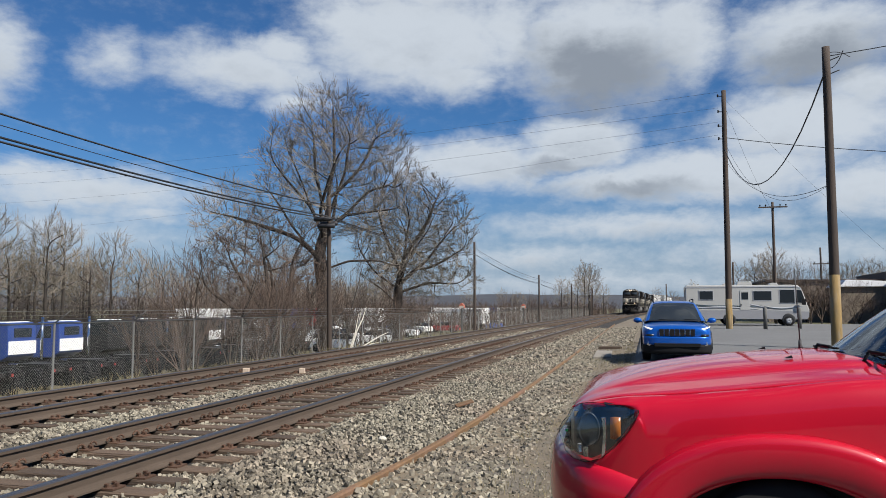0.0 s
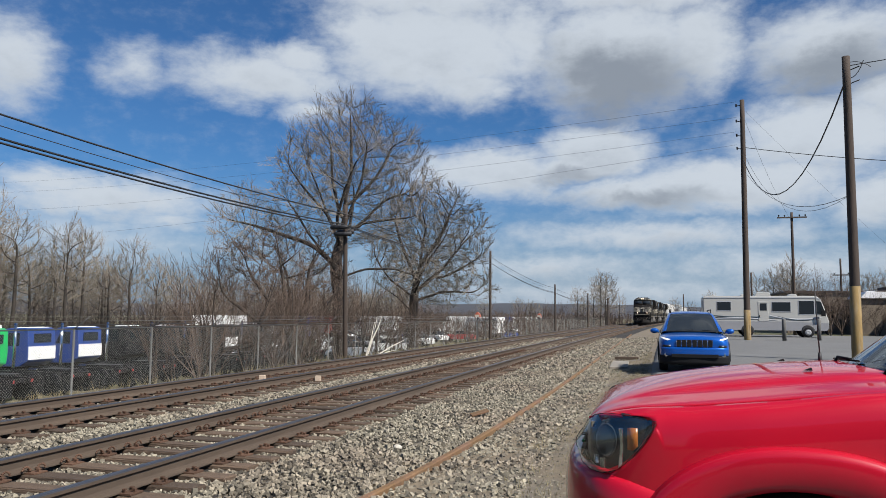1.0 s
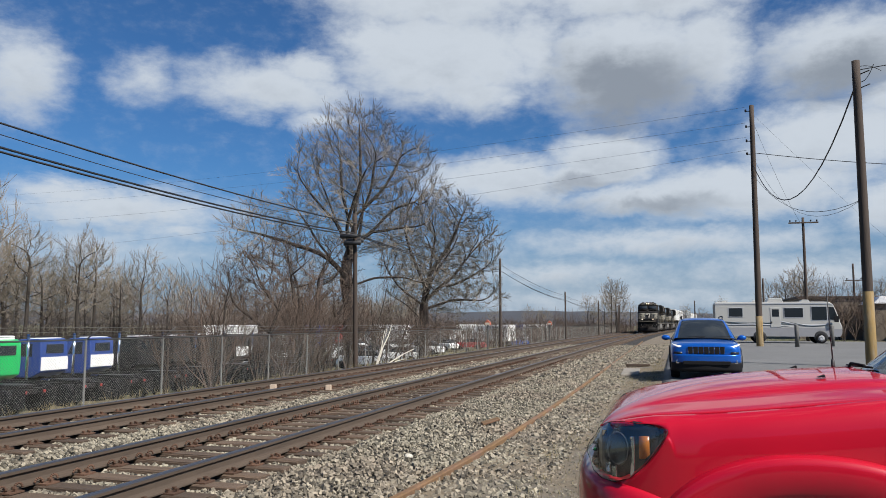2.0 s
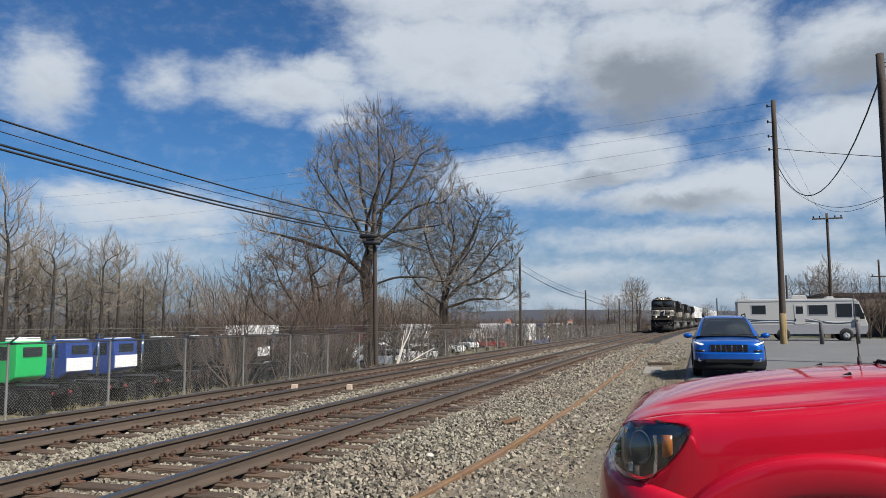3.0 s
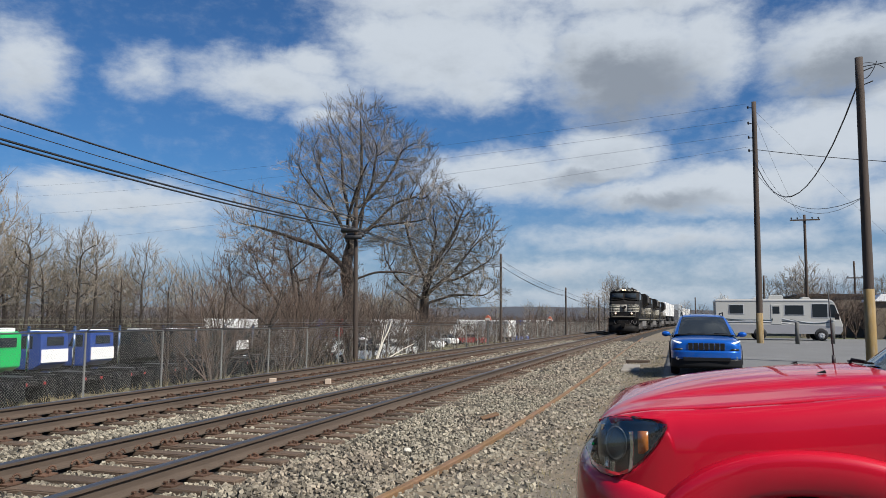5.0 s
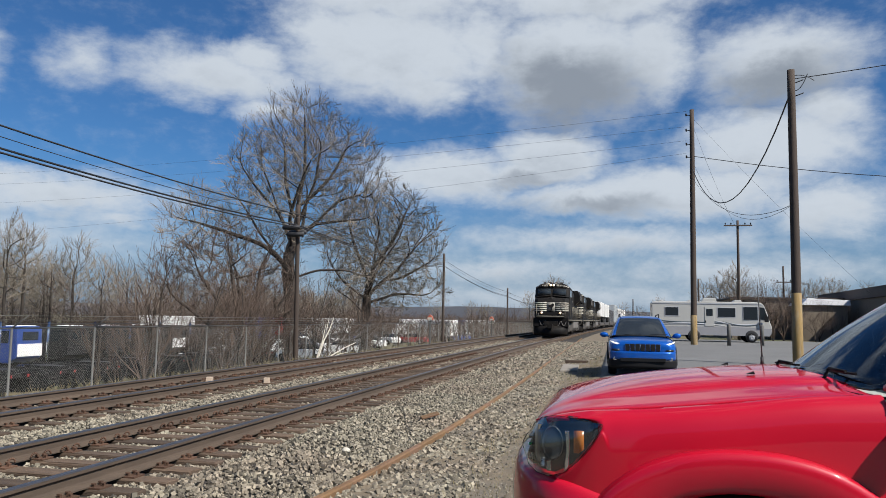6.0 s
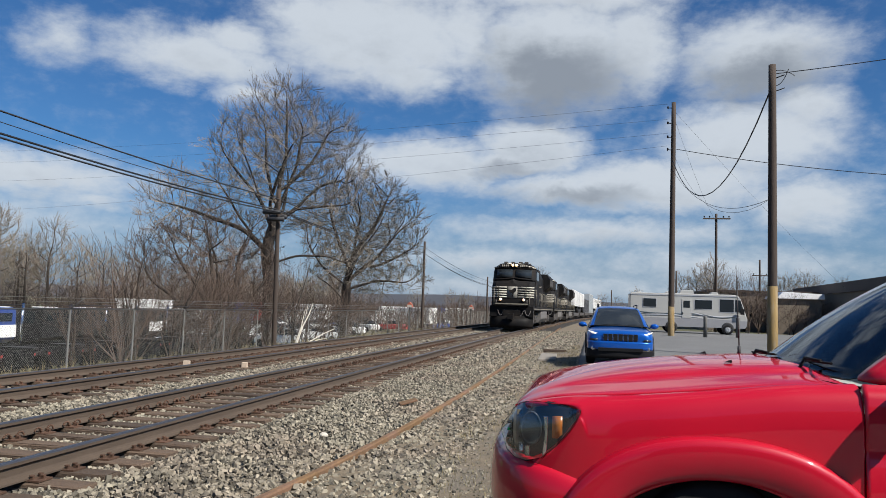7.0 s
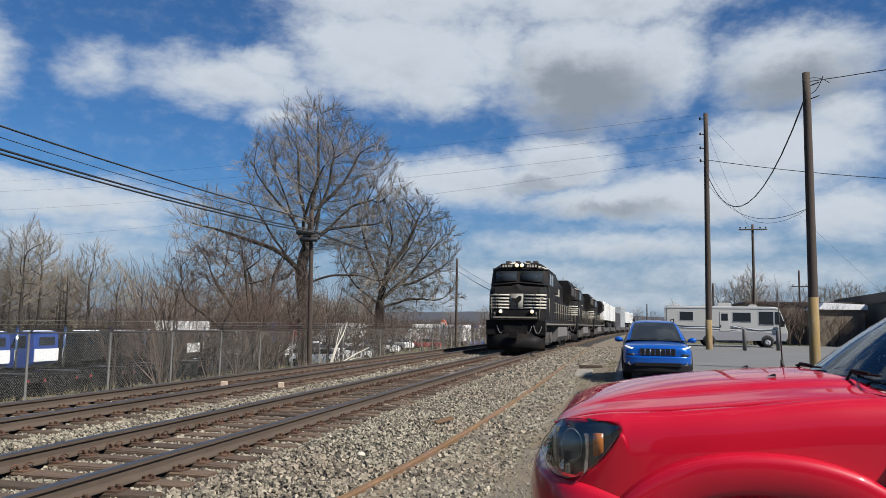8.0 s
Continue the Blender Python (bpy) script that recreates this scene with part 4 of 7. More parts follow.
        lathe(bm, [(0.0, 0.015), (-0.012, 0.05), (0.02, 0.062)], "y", 16, at=(0.735 * sgn, 0.045, 0.485))
        part("fog_lamp", bm, M["chrome"], t)
    bm = bmesh.new()
    rows = [[(x, y + 0.0, z) for x, y in ((-0.92, 0.40), (-0.90, 0.20), (-0.80, 0.065), (-0.6, 0.0), (0, -0.03), (0.6, 0.0), (0.80, 0.065), (0.90, 0.20), (0.92, 0.40))] for z in (0.24, 0.30, 0.42, 0.455)]
    skin(bm, rows)
    solid(part("lower_bumper", bm, M["darkplastic"], t, smooth=True), 0.05)
    bm = bmesh.new()
    rows = [[(x, y, z) for x, y in ((-0.90, 0.30), (-0.86, 0.13), (-0.72, 0.025), (-0.5, -0.02), (0, -0.035), (0.5, -0.02), (0.72, 0.025), (0.86, 0.13), (0.90, 0.30))] for z in (0.465, 0.52, 0.63, 0.68)]
    skin(bm, rows)
    solid(part("bumper", bm, M["blue"], t, smooth=True), 0.05)
    bm = bmesh.new()
    box(bm, -0.60, 0.60, -0.05, 0.03, 0.41, 0.505)
    part("air_intake", bm, M["darkplastic"], t, bevel=0.01)
    for k in range(7):
        x = -0.405 + k * 0.135
        bm = bmesh.new()
        prism(bm, [(x - 0.050, 0.695), (x + 0.050, 0.695), (x + 0.056, 0.885), (x - 0.056, 0.885)], "y", -0.010 + 0.02 * abs(k - 3) / 3, 0.06)
        part("grille_slot", bm, M["darkplastic"], t, bevel=0.008)
        for q in (-1, 1):
            bm = bmesh.new()
            tube(bm, (x + q * 0.055, -0.012 + 0.02 * abs(k - 3) / 3, 0.70), (x + q * 0.060, 0.0 + 0.02 * abs(k - 3) / 3, 0.885), 0.0032, 0.0032, 5)
            part("slot_trim", bm, M["chrome"], t)
    for y in (0.92, 3.65):
        for sgn in (1, -1):
            wheel(t, 0.80 * sgn, y, 0.36, 0.36, 0.235 * sgn, "x", M["housing"])
            bm = bmesh.new()
            rows = []
            for k in range(13):
                a = radians(-8 + k * 196 / 12)
                rows.append([(x * sgn, y - math.cos(a) * r, 0.37 + math.sin(a) * r) for x, r in ((0.905, 0.46), (0.945, 0.455), (0.95, 0.40), (0.90, 0.39))])
            skin(bm, rows)
            part("arch_trim", bm, M["darkplastic"], t, smooth=True)
    bm = bmesh.new()
    box(bm, -0.78, 0.78, 0.3, 4.3, 0.20, 0.40)
    part("underbody", bm, M["black"], t)
    return t


suv()


def motorhome():
    t = thing("motorhome", "cream and grey motorhome with dark swoosh stripes parked beyond the lot", "motorhome", pose(3.65, 63.0, 0.12))
    L, W, H = 9.0, 2.45, 3.05
    out = [(0.02, 0.55), (0.30, 0.42), (8.30, 0.42), (8.85, 0.50), (9.02, 0.75), (9.03, 1.15), (8.92, 1.45), (8.72, 2.15), (8.48, 2.80), (8.25, 3.00), (7.8, H), (0.12, H), (0.0, 2.95)]
    bm = bmesh.new()
    prism(bm, out, "y", 0.0, W)
    part("body", bm, M["rvwhite"], t, bevel=0.06)
    bm = bmesh.new()
    prism(bm, [(0.0, 0.40), (8.85, 0.40), (9.0, 0.62), (9.0, 0.98), (6.6, 1.08), (0.0, 1.08)], "y", -0.012, 0.0)
    part("skirt", bm, M["rvgrey"], t)
    # sweeping stripes along the side
    for name, mat, c0, amp, w0, x0, x1, lift in (("stripe", "rvstripe", 1.36, 0.10, 0.10, 0.9, 6.4, 0.0), ("stripe", "rvsilver", 1.22, 0.14, 0.14, 0.3, 5.6, 0.004), ("stripe", "rvstripe", 1.60, -0.12, 0.08, 0.1, 3.6, 0.002), ("stripe", "rvsilver", 1.58, -0.28, 0.14, 4.6, 8.6, 0.003), ("stripe", "rvstripe", 1.50, -0.25, 0.06, 5.4, 8.4, 0.005)):
        bm = bmesh.new()
        rows = []
        for k in range(15):
            q = k / 14
            x = x0 + (x1 - x0) * q
            z = c0 + amp * math.sin(q * math.pi * 0.95) - 0.10 * q
            w = w0 * math.sin(math.pi * min(1, q * 0.92 + 0.08)) + 0.012
            rows.append([(x, -0.014 - lift, z - w / 2), (x, -0.014 - lift, z + w / 2)])
        skin(bm, rows)
        solid(part(name, bm, M[mat], t), 0.004)
    for name, x0, x1, z0, z1 in (("window", 1.05, 2.05, 1.92, 2.58), ("window", 5.05, 6.35, 1.86, 2.56), ("window", 6.95, 8.0, 1.66, 2.66)):
        bm = bmesh.new()
        box(bm, x0 - 0.05, x1 + 0.05, -0.022, 0.0, z0 - 0.05, z1 + 0.05)
        w = part(name, bm, M["rvsilver"], t, bevel=0.015)
        bm = bmesh.new()
        box(bm, x0, x1, -0.030, -0.01, z0, z1)
        part("pane", bm, M["glass"], w, bevel=0.01)
    bm = bmesh.new()
    box(bm, 4.05, 4.78, -0.03, 0.0, 1.10, 2.62)
    d = part("door", bm, M["rvwhite"], t, "cream entry door with a window", bevel=0.03)
    bm = bmesh.new()
    box(bm, 4.17, 4.66, -0.045, -0.02, 1.92, 2.48)
    part("pane", bm, M["glass"], d, bevel=0.02)
    bm = bmesh.new()
    box(bm, 4.10, 4.16, -0.06, -0.02, 1.40, 1.56)
    part("door_handle", bm, M["darkplastic"], d)
    bm = bmesh.new()
    rows = [[(8.965 - 0.62 * q + 0.02, y, 1.55 + 1.10 * q) for y in (0.12, 0.5, 1.2, 1.95, 2.33)] for q in (0.0, 0.5, 1.0)]
    for r in rows:
        for k, p in enumerate(r):
            r[k] = (p[0] - 0.04 * abs(p[1] - 1.22) ** 2, p[1], p[2])
    skin(bm, rows)
    solid(part("windshield", bm, M["glass"], t, smooth=True), 0.02)
    bm = bmesh.new()
    prism(bm, [(8.10, 1.72), (8.80, 1.62), (8.50, 2.62), (8.12, 2.66)], "y", -0.024, 0.0)
    part("cab_window", bm, M["glass"], t)
    bm = bmesh.new()
    prism(bm, [(0.0, 2.86), (8.15, 2.86), (8.45, 2.78), (8.42, 2.84), (8.1, 2.93), (0.0, 2.93)], "y", -0.03, 0.0)
    part("awning_roll", bm, M["rvsilver"], t, bevel=0.01)
    for x, l, h in ((2.8, 0.55, 0.16), (3.9, 1.2, 0.30), (6.3, 0.7, 0.18), (0.5, 0.5, 0.12)):
        bm = bmesh.new()
        prism(bm, [(x, H), (x + l, H), (x + l - 0.1, H + h), (x + 0.15, H + h)], "y", 0.8, 1.6)
        part("roof_unit", bm, M["rvwhite"], t, bevel=0.04)
    for x in (3.25, 7.55):
        for sgn, y in ((-1, 0.10), (1, W - 0.10)):
            bm = bmesh.new()
            lathe(bm, [(-0.05 * sgn, 0.47), (0.115 * sgn, 0.47), (0.118 * sgn, 0.38)], "y", 24, at=(x, y, 0.38))
            part("wheel_well", bm, M["wire"], t)
            wheel(t, x, y + 0.02 * sgn, 0.27, 0.39, 0.24 * sgn, "y", M["rvsilver"], 16)
    bm = bmesh.new()
    box(bm, 8.45, 8.75, -0.32, -0.22, 1.50, 1.95)
    tube(bm, (8.6, -0.26, 1.95), (8.5, -0.02, 2.15), 0.02, 0.02, 6)
    part("side_mirror", bm, M["darkplastic"], t, bevel=0.02)
    bm = bmesh.new()
    box(bm, 8.90, 9.06, 0.15, 0.55, 0.95, 1.15)
    box(bm, 8.90, 9.06, W - 0.55, W - 0.15, 0.95, 1.15)
    part("headlamp", bm, M["chrome"], t, bevel=0.02)
    return t


motorhome()


class Wood:
    """Collects tapered tubes into one mesh."""

    def __init__(self):
        self.v, self.f, self.n = [], [], 0

    def tube(self, pts, rads, sides):
        ring0 = None
        for k, (p, r) in enumerate(zip(pts, rads)):
            d = (pts[min(k + 1, len(pts) - 1)] - pts[max(k - 1, 0)]).normalized()
            a = d.orthogonal().normalized() if k == 0 else (a - d * a.dot(d)).normalized()
            b = d.cross(a)
            base = self.n
            for j in range(sides):
                t = j * math.tau / sides
                q = p + r * (math.cos(t) * a + math.sin(t) * b)
                self.v.append((q.x, q.y, q.z))
            self.n += sides
            if ring0 is not None:
                for j in range(sides):
                    i = (j + 1) % sides
                    self.f.append((ring0 + j, ring0 + i, base + i, base + j))
            ring0 = base

    def make(self, name, mat, parent, smooth=True):
        return mesh_object(name, self.v, self.f, mat, parent, smooth)


# ---- poles, wires, fence, buildings ----


def sag(p0, p1, drop, n=14):
    p0, p1 = Vector(p0), Vector(p1)
    return [p0.lerp(p1, k / n) - Vector((0, 0, drop * 4 * (k / n) * (1 - k / n))) for k in range(n + 1)]


def cable(name, p0, p1, drop, r, label):
    bm = bmesh.new()
    pts = sag(p0, p1, drop)
    prev = None
    for k, p in enumerate(pts):
        d = (pts[min(k + 1, len(pts) - 1)] - pts[max(k - 1, 0)]).normalized()
        side = d.cross(Vector((0, 0, 1))).normalized()
        up = side.cross(d)
        ring = [bm.verts.new(p + r * (math.cos(a) * side + math.sin(a) * up)) for a in (0, math.tau / 4, math.tau / 2, 3 * math.tau / 4)]
        if prev:
            for j in range(4):
                bm.faces.new((prev[j], prev[(j + 1) % 4], ring[(j + 1) % 4], ring[j]))
        prev = ring
    ob = part(name, bm, M["wire"], None, smooth=True)
    return tagged(ob, label, "cable", "overhead wires")


def pole(x, y, z0, z1, r0, r1, label, lean=(0, 0), painted=0.0):
    t = thing("utility_pole", label, "utility pole", pose(x, y, z0 - 0.3), "utility poles")
    h = z1 - z0 + 0.3
    bm = bmesh.new()
    n = 10
    prev = None
    for k in range(n + 1):
        q = k / n
        r = r0 + (r1 - r0) * q
        c = Vector((lean[0] * q, lean[1] * q, h * q))
        ring = [bm.verts.new(c + Vector((r * math.cos(a), r * math.sin(a), 0)) * (1 + 0.04 * noise.noise((math.cos(a) * 2, math.sin(a) * 2, k)))) for a in [j * math.tau / 12 for j in range(12)]]
        if prev:
            for j in range(12):
                f = bm.faces.new((prev[j], prev[(j + 1) % 12], ring[(j + 1) % 12], ring[j]))
                f.smooth = True
        else:
            bm.faces.new(ring)
        prev = ring
    bm.faces.new(prev)
    part("shaft", bm, M["pole"], t)
    if painted:
        bm = bmesh.new()
        pz = painted + 0.3 - 0.0
        rr = r0 + 0.006
        lathe(bm, [(0.28, rr * 0.98), (0.30, rr), (pz, r0 + (r1 - r0) * pz / h + 0.006), (pz + 0.01, r0 * 0.9)], "z", 14)
        part("painted_band", bm, M["yellow"], t, "worn yellow paint on the lower shaft")
    return t


def arm(t, z, half, d=(1, 0), ins=(), thick=0.06):
    bm = bmesh.new()
    a = Vector((d[0], d[1], 0)).normalized()
    ang = math.atan2(a.y, a.x)
    box(bm, -half, half, -thick, thick, z - thick, z + thick, m=Matrix.Rotation(ang, 4, "Z") @ Matrix.Translation((0, -0.18, 0)))
    part("crossarm", bm, M["pole"], t)
    for q in ins:
        bm = bmesh.new()
        c = Matrix.Rotation(ang, 4, "Z") @ Vector((q * half, -0.18, z + thick))
        lathe(bm, [(0, 0.025), (0.06, 0.03), (0.08, 0.07), (0.12, 0.06), (0.16, 0.075), (0.20, 0.03)], "z", 10, at=c)
        part("insulator", bm, M["darkplastic"], t)


def side_insulators(t, zs, d=-1):
    for z in zs:
        bm = bmesh.new()
        tube(bm, (0, 0, z), (0.34 * d, 0, z + 0.02), 0.03, 0.03, 6)
        lathe(bm, [(0, 0.03), (0.05, 0.07), (0.10, 0.05), (0.14, 0.07), (0.20, 0.03)], "z", 10, at=(0.34 * d, 0, z - 0.05))
        part("insulator", bm, M["darkplastic"], t)


LINE_X = -12.8
line_poles = [(LINE_X, 2.8, 6.2), (LINE_X, 30.1, 6.25), (LINE_X + curve_x(57), 57.0, 6.5), (LINE_X + 0.9 + curve_x(84), 84.0, 5.0), (LINE_X + 1.2 + curve_x(112), 112.0, 4.8), (LINE_X + 1.4 + curve_x(140), 140.0, 4.8)]
for k, (x, y, z) in enumerate(line_poles):
    p = pole(x, y, -0.5, z, 0.105, 0.085, "short weathered brown wooden pole carrying wires along the tracks", (0.0 if k != 1 else -0.12, 0))
    if k == 1:
        for dx, dz, dy in ((-0.30, 5.75, -0.25), (-0.12, 5.45, -0.22), (-0.20, 5.60, 0.25)):
            bm = bmesh.new()
            lathe(bm, [(-0.40, 0.04), (-0.36, 0.10), (0.36, 0.10), (0.40, 0.04)], "x", 12, at=(dx, dy, dz + 0.3))
            part("splice_case", bm, M["wire"], p, "black splice case on the pole")
for (xa, ya, za), (xb, yb, zb) in zip(line_poles, line_poles[1:]):
    near = ya < 40
    for dx, h, r, drop in ((-0.05, 0.42, 0.022, 0.30), (0.05, 0.58, 0.010, 0.42), (-0.12, 0.86, 0.026, 0.34), (0.12, 1.0, 0.024, 0.36)):
        if not near and r < 0.02:
            r = 0.008
        cable("wire", (xa + dx, ya, za - h), (xb + dx, yb, zb - h), drop, r if near else r * 0.7, "black overhead cable strung along the tracks")

POLE_R, POLE_Y = (5.93, 54.3), (6.80, 29.5)
pr = pole(*POLE_R, 0.0, 16.4, 0.22, 0.15, "tall brown wooden pole with a worn yellow base on the lot", (0.05, 0), painted=2.0)
side_insulators(pr, (16.3, 15.2, 14.2, 13.3))
py = pole(*POLE_Y, 0.0, 10.95, 0.185, 0.135, "brown wooden pole with a worn yellow base behind the red pickup", (0.0, 0), painted=2.62)
for z in (10.7, 10.2):
    bm = bmesh.new()
    tube(bm, (0, 0, z), (0.42, -0.05, z + 0.15), 0.02, 0.02, 6)
    part("bracket", bm, M["darkplastic"], py)
rx, ry = POLE_R
yx, yy = POLE_Y
for k, z in enumerate((16.3, 15.2, 14.2, 13.3)):
    cable("wire", (rx - 0.34, ry, z), (-110, 92, (21.5, 20.0, 17.0, 12.0)[k]), 1.2, 0.007, "thin overhead wire crossing high above the tracks")
cable("wire", (rx, ry, 12.3), (yx - 0.1, yy, 9.9), 3.2, 0.030, "slack black cable looping between two poles")
cable("wire", (rx, ry, 11.6), (yx, yy, 5.9), 1.3, 0.012, "thin slack wire between two poles")
cable("wire", (rx, ry, 12.9), (yx, yy, 5.9), 2.0, 0.009, "thin slack wire between two poles")
cable("wire", (rx, ry, 13.1), (26.0, 46.0, 9.3), 0.5, 0.022, "black service cable leaving the tall pole")
cable("wire", (rx, ry, 15.9), (22.0, 70.0, 4.2), 0.3, 0.008, "thin guy wire running down behind the lot")
cable("wire", (rx, ry, 15.6), (12.2, 75.0, 10.4), 0.5, 0.008, "thin wire between distant poles")
cable("wire", (yx, yy, 10.6), (24.0, 22.0, 11.6), 0.35, 0.016, "black cable leaving the yellow-based pole")
cable("wire", (yx, yy, 10.2), (yx + 0.55, yy - 0.1, 10.75), 0.25, 0.014, "short drooping jumper cable on a pole")
cable("wire", (yx, yy, 10.7), (yx + 0.75, yy - 0.2, 10.45), -0.12, 0.012, "short curling jumper cable on a pole")
pt = pole(12.26, 75.0, 0.0, 11.2, 0.15, 0.11, "distant dark pole with a crossarm of insulators")
arm(pt, 11.0, 1.25, (1, 0), (-0.9, -0.5, 0.5, 0.9))
pole(10.6, 92.0, 0.0, 6.6, 0.12, 0.10, "distant dark weathered wooden utility pole")
p5 = pole(20.5, 95.0, 0.0, 8.3, 0.13, 0.10, "distant dark weathered wooden utility pole")
arm(p5, 6.7, 0.9, (1, 0), (-0.8, 0.8))
pole(5.2, 150.0, 0.0, 5.8, 0.13, 0.10, "distant dark weathered wooden utility pole")
pole(-7.6, 128.0, -0.3, 4.6, 0.12, 0.09, "distant dark weathered wooden utility pole")
for x, y, h in ((8.09, 53.6, 1.42), (10.55, 55.6, 1.40)):
    t = thing("bollard", "grey weathered steel bollard at the edge of the lot", "bollard", pose(x, y, -0.05), "bollards at the lot edge")
    bm = bmesh.new()
    lathe(bm, [(0, 0.13), (h, 0.13), (h + 0.04, 0.10), (h + 0.06, 0.03)], "z", 14)
    part("post", bm, M["galvdark"], t)

# line-side marker posts
M["signred"] = material("faded_red_hood", (0.36, 0.09, 0.05), 0.6, var=0.2, scale=6)
for x, y in ((-11.3, 48.6), (-9.8, 66.0)):
    t = thing("marker_post", "slim grey post with a small reddish hooded marker beside the tracks", "marker post", pose(x, y, -0.4), "marker posts")
    bm = bmesh.new()
    box(bm, -0.04, 0.04, -0.04, 0.04, 0, 1.85)
    part("post", bm, M["galvdark"], t)
    bm = bmesh.new()
    prism(bm, [(-0.22, 1.78), (0.22, 1.78), (0.16, 1.98), (0.0, 2.14), (-0.16, 1.98)], "y", -0.12, 0.12)
    part("hood", bm, M["signred"], t, bevel=0.02)
    bm = bmesh.new()
    box(bm, -0.15, 0.15, -0.15, -0.12, 1.80, 1.94)
    part("marker_face", bm, M["paletwig"], t)


def fence():
    FX, TOP, BASE = -13.4, 1.10, -0.80
    t = thing("chain_link_fence", "grey chain-link fence topped with barbed wire along the tracks", "fence")
    Y0, Y1 = 3.0, 150.0
    k = 0
    y = 3.5
    pm = bmesh.new()
    lathe(pm, [(0, 0.027), (TOP - BASE, 0.027), (TOP - BASE + 0.03, 0.02)], "z", 8)
    tube(pm, (0, 0, TOP - BASE), (0.26, 0.20, TOP - BASE + 0.30), 0.022, 0.016, 6)
    me = bpy.data.meshes.new("post")
    pm.to_mesh(me)
    pm.free()
    me.materials.append(M["galvdark"])
    while y < Y1:
        place("post", me, t, pose(FX + curve_x(y), y, BASE))
        y += 2.87
    for z, dx, dy, r in ((TOP, 0, 0, 0.021), (TOP + 0.10, 0.09, 0.0, 0.007), (TOP + 0.19, 0.17, 0.0, 0.007), (TOP + 0.29, 0.25, 0.0, 0.007), (BASE + 0.05, 0, 0, 0.006)):
        run = Wood()
        ys = [Y0 + 3 * j for j in range(49)]
        run.tube([Vector((FX + dx + curve_x(a), a, z)) for a in ys], [r] * len(ys), 5)
        run.make("top_rail" if r > 0.02 else "barbed_wire", M["galvdark"], t)
    # woven mesh: two families of slanted wires
    v, f = [], []
    H = TOP - BASE - 0.05
    step, r = 0.072, 0.0018
    for fam in (1, -1):
        y = Y0 - H
        while y < Y1:
            a, b = Vector((FX + curve_x(y), y, BASE + 0.05)), Vector((FX + curve_x(y + H), y + H, TOP))
            if fam < 0:
                a, b = Vector((FX + 0.004 + curve_x(y + H), y + H, BASE + 0.05)), Vector((FX + 0.004 + curve_x(y), y, TOP))
            n = len(v)
            r = 0.0018 if y < 26 else (0.0011 if y < 44 else 0.0008)
            for p in (a, b):
                v += [(p.x + r, p.y, p.z), (p.x - r * 0.5, p.y + r, p.z), (p.x - r * 0.5, p.y - r, p.z)]
            f += [(n, n + 1, n + 4, n + 3), (n + 1, n + 2, n + 5, n + 4), (n + 2, n, n + 3, n + 5)]
            y += step
    mesh_object("wire_mesh", v, f, M["galv"], t)
    return t


fence()


def buildings():
    b = thing("low_building", "low tan flat-roofed building behind the lot", "building", pose(0, 0, -0.1))
    bm = bmesh.new()
    box(bm, 13.0, 24.5, 84, 98, 0, 4.15)
    w = part("wall", bm, M["tan"], b)
    bm = bmesh.new()
    box(bm, 12.8, 24.7, 83.8, 98.2, 4.15, 4.35)
    part("roof", bm, M["brownroof"], b)
    for x in (14.2, 16.4, 18.5):
        bm = bmesh.new()
        box(bm, x, x + 1.0, 83.95, 84.05, 1.6, 2.8)
        part("window", bm, M["glass"], b)
    s = thing("storage_shed", "tan shed with a bright white metal roof", "shed", pose(0, 0, -0.1))
    bm = bmesh.new()
    box(bm, 18.6, 22.6, 78.5, 83.5, 0, 3.45)
    part("wall", bm, M["tan"], s)
    bm = bmesh.new()
    prism(bm, [(18.4, 3.45), (22.8, 3.45), (22.75, 3.95), (19.0, 4.12)], "y", 78.2, 83.7)
    part("roof", bm, M["whitemetal"], s, bevel=0.03)
    h = thing("warehouse", "long tan warehouse with a dark brown fascia", "warehouse", pose(0, 0, -0.1))
    bm = bmesh.new()
    vs = box(bm, 0, 16, 0, 36, 0, 4.1)
    for v in bm.verts:
        v.co.x += 22.9 + 0.05 * v.co.y
        v.co.y += 60
    part("wall", bm, M["tan"], h)
    bm = bmesh.new()
    box(bm, -0.25, 16.2, -0.25, 36.2, 4.1, 5.05)
    for v in bm.verts:
        v.co.x += 22.9 + 0.05 * v.co.y
        v.co.y += 60
    part("fascia", bm, M["brownroof"], h, "dark brown metal fascia")
    bm = bmesh.new()
    tube(bm, (23.0, 61.5, 0), (23.0, 61.5, 4.1), 0.06, 0.06, 8)
    part("downpipe", bm, M["brownroof"], h)


buildings()


def wall_behind():
    """An unseen plain low building, added behind the camera to darken reflections and fill."""
    b = thing("wall_south", "unseen plain grey wall added to darken reflections and fill", "wall", pose(0, 0, -0.1), kind="structure")
    bm = bmesh.new()
    box(bm, -1.0, 45, -22, -13, 0, 6.5)
    part("block_wall", bm, M["concrete"], b)


wall_behind()


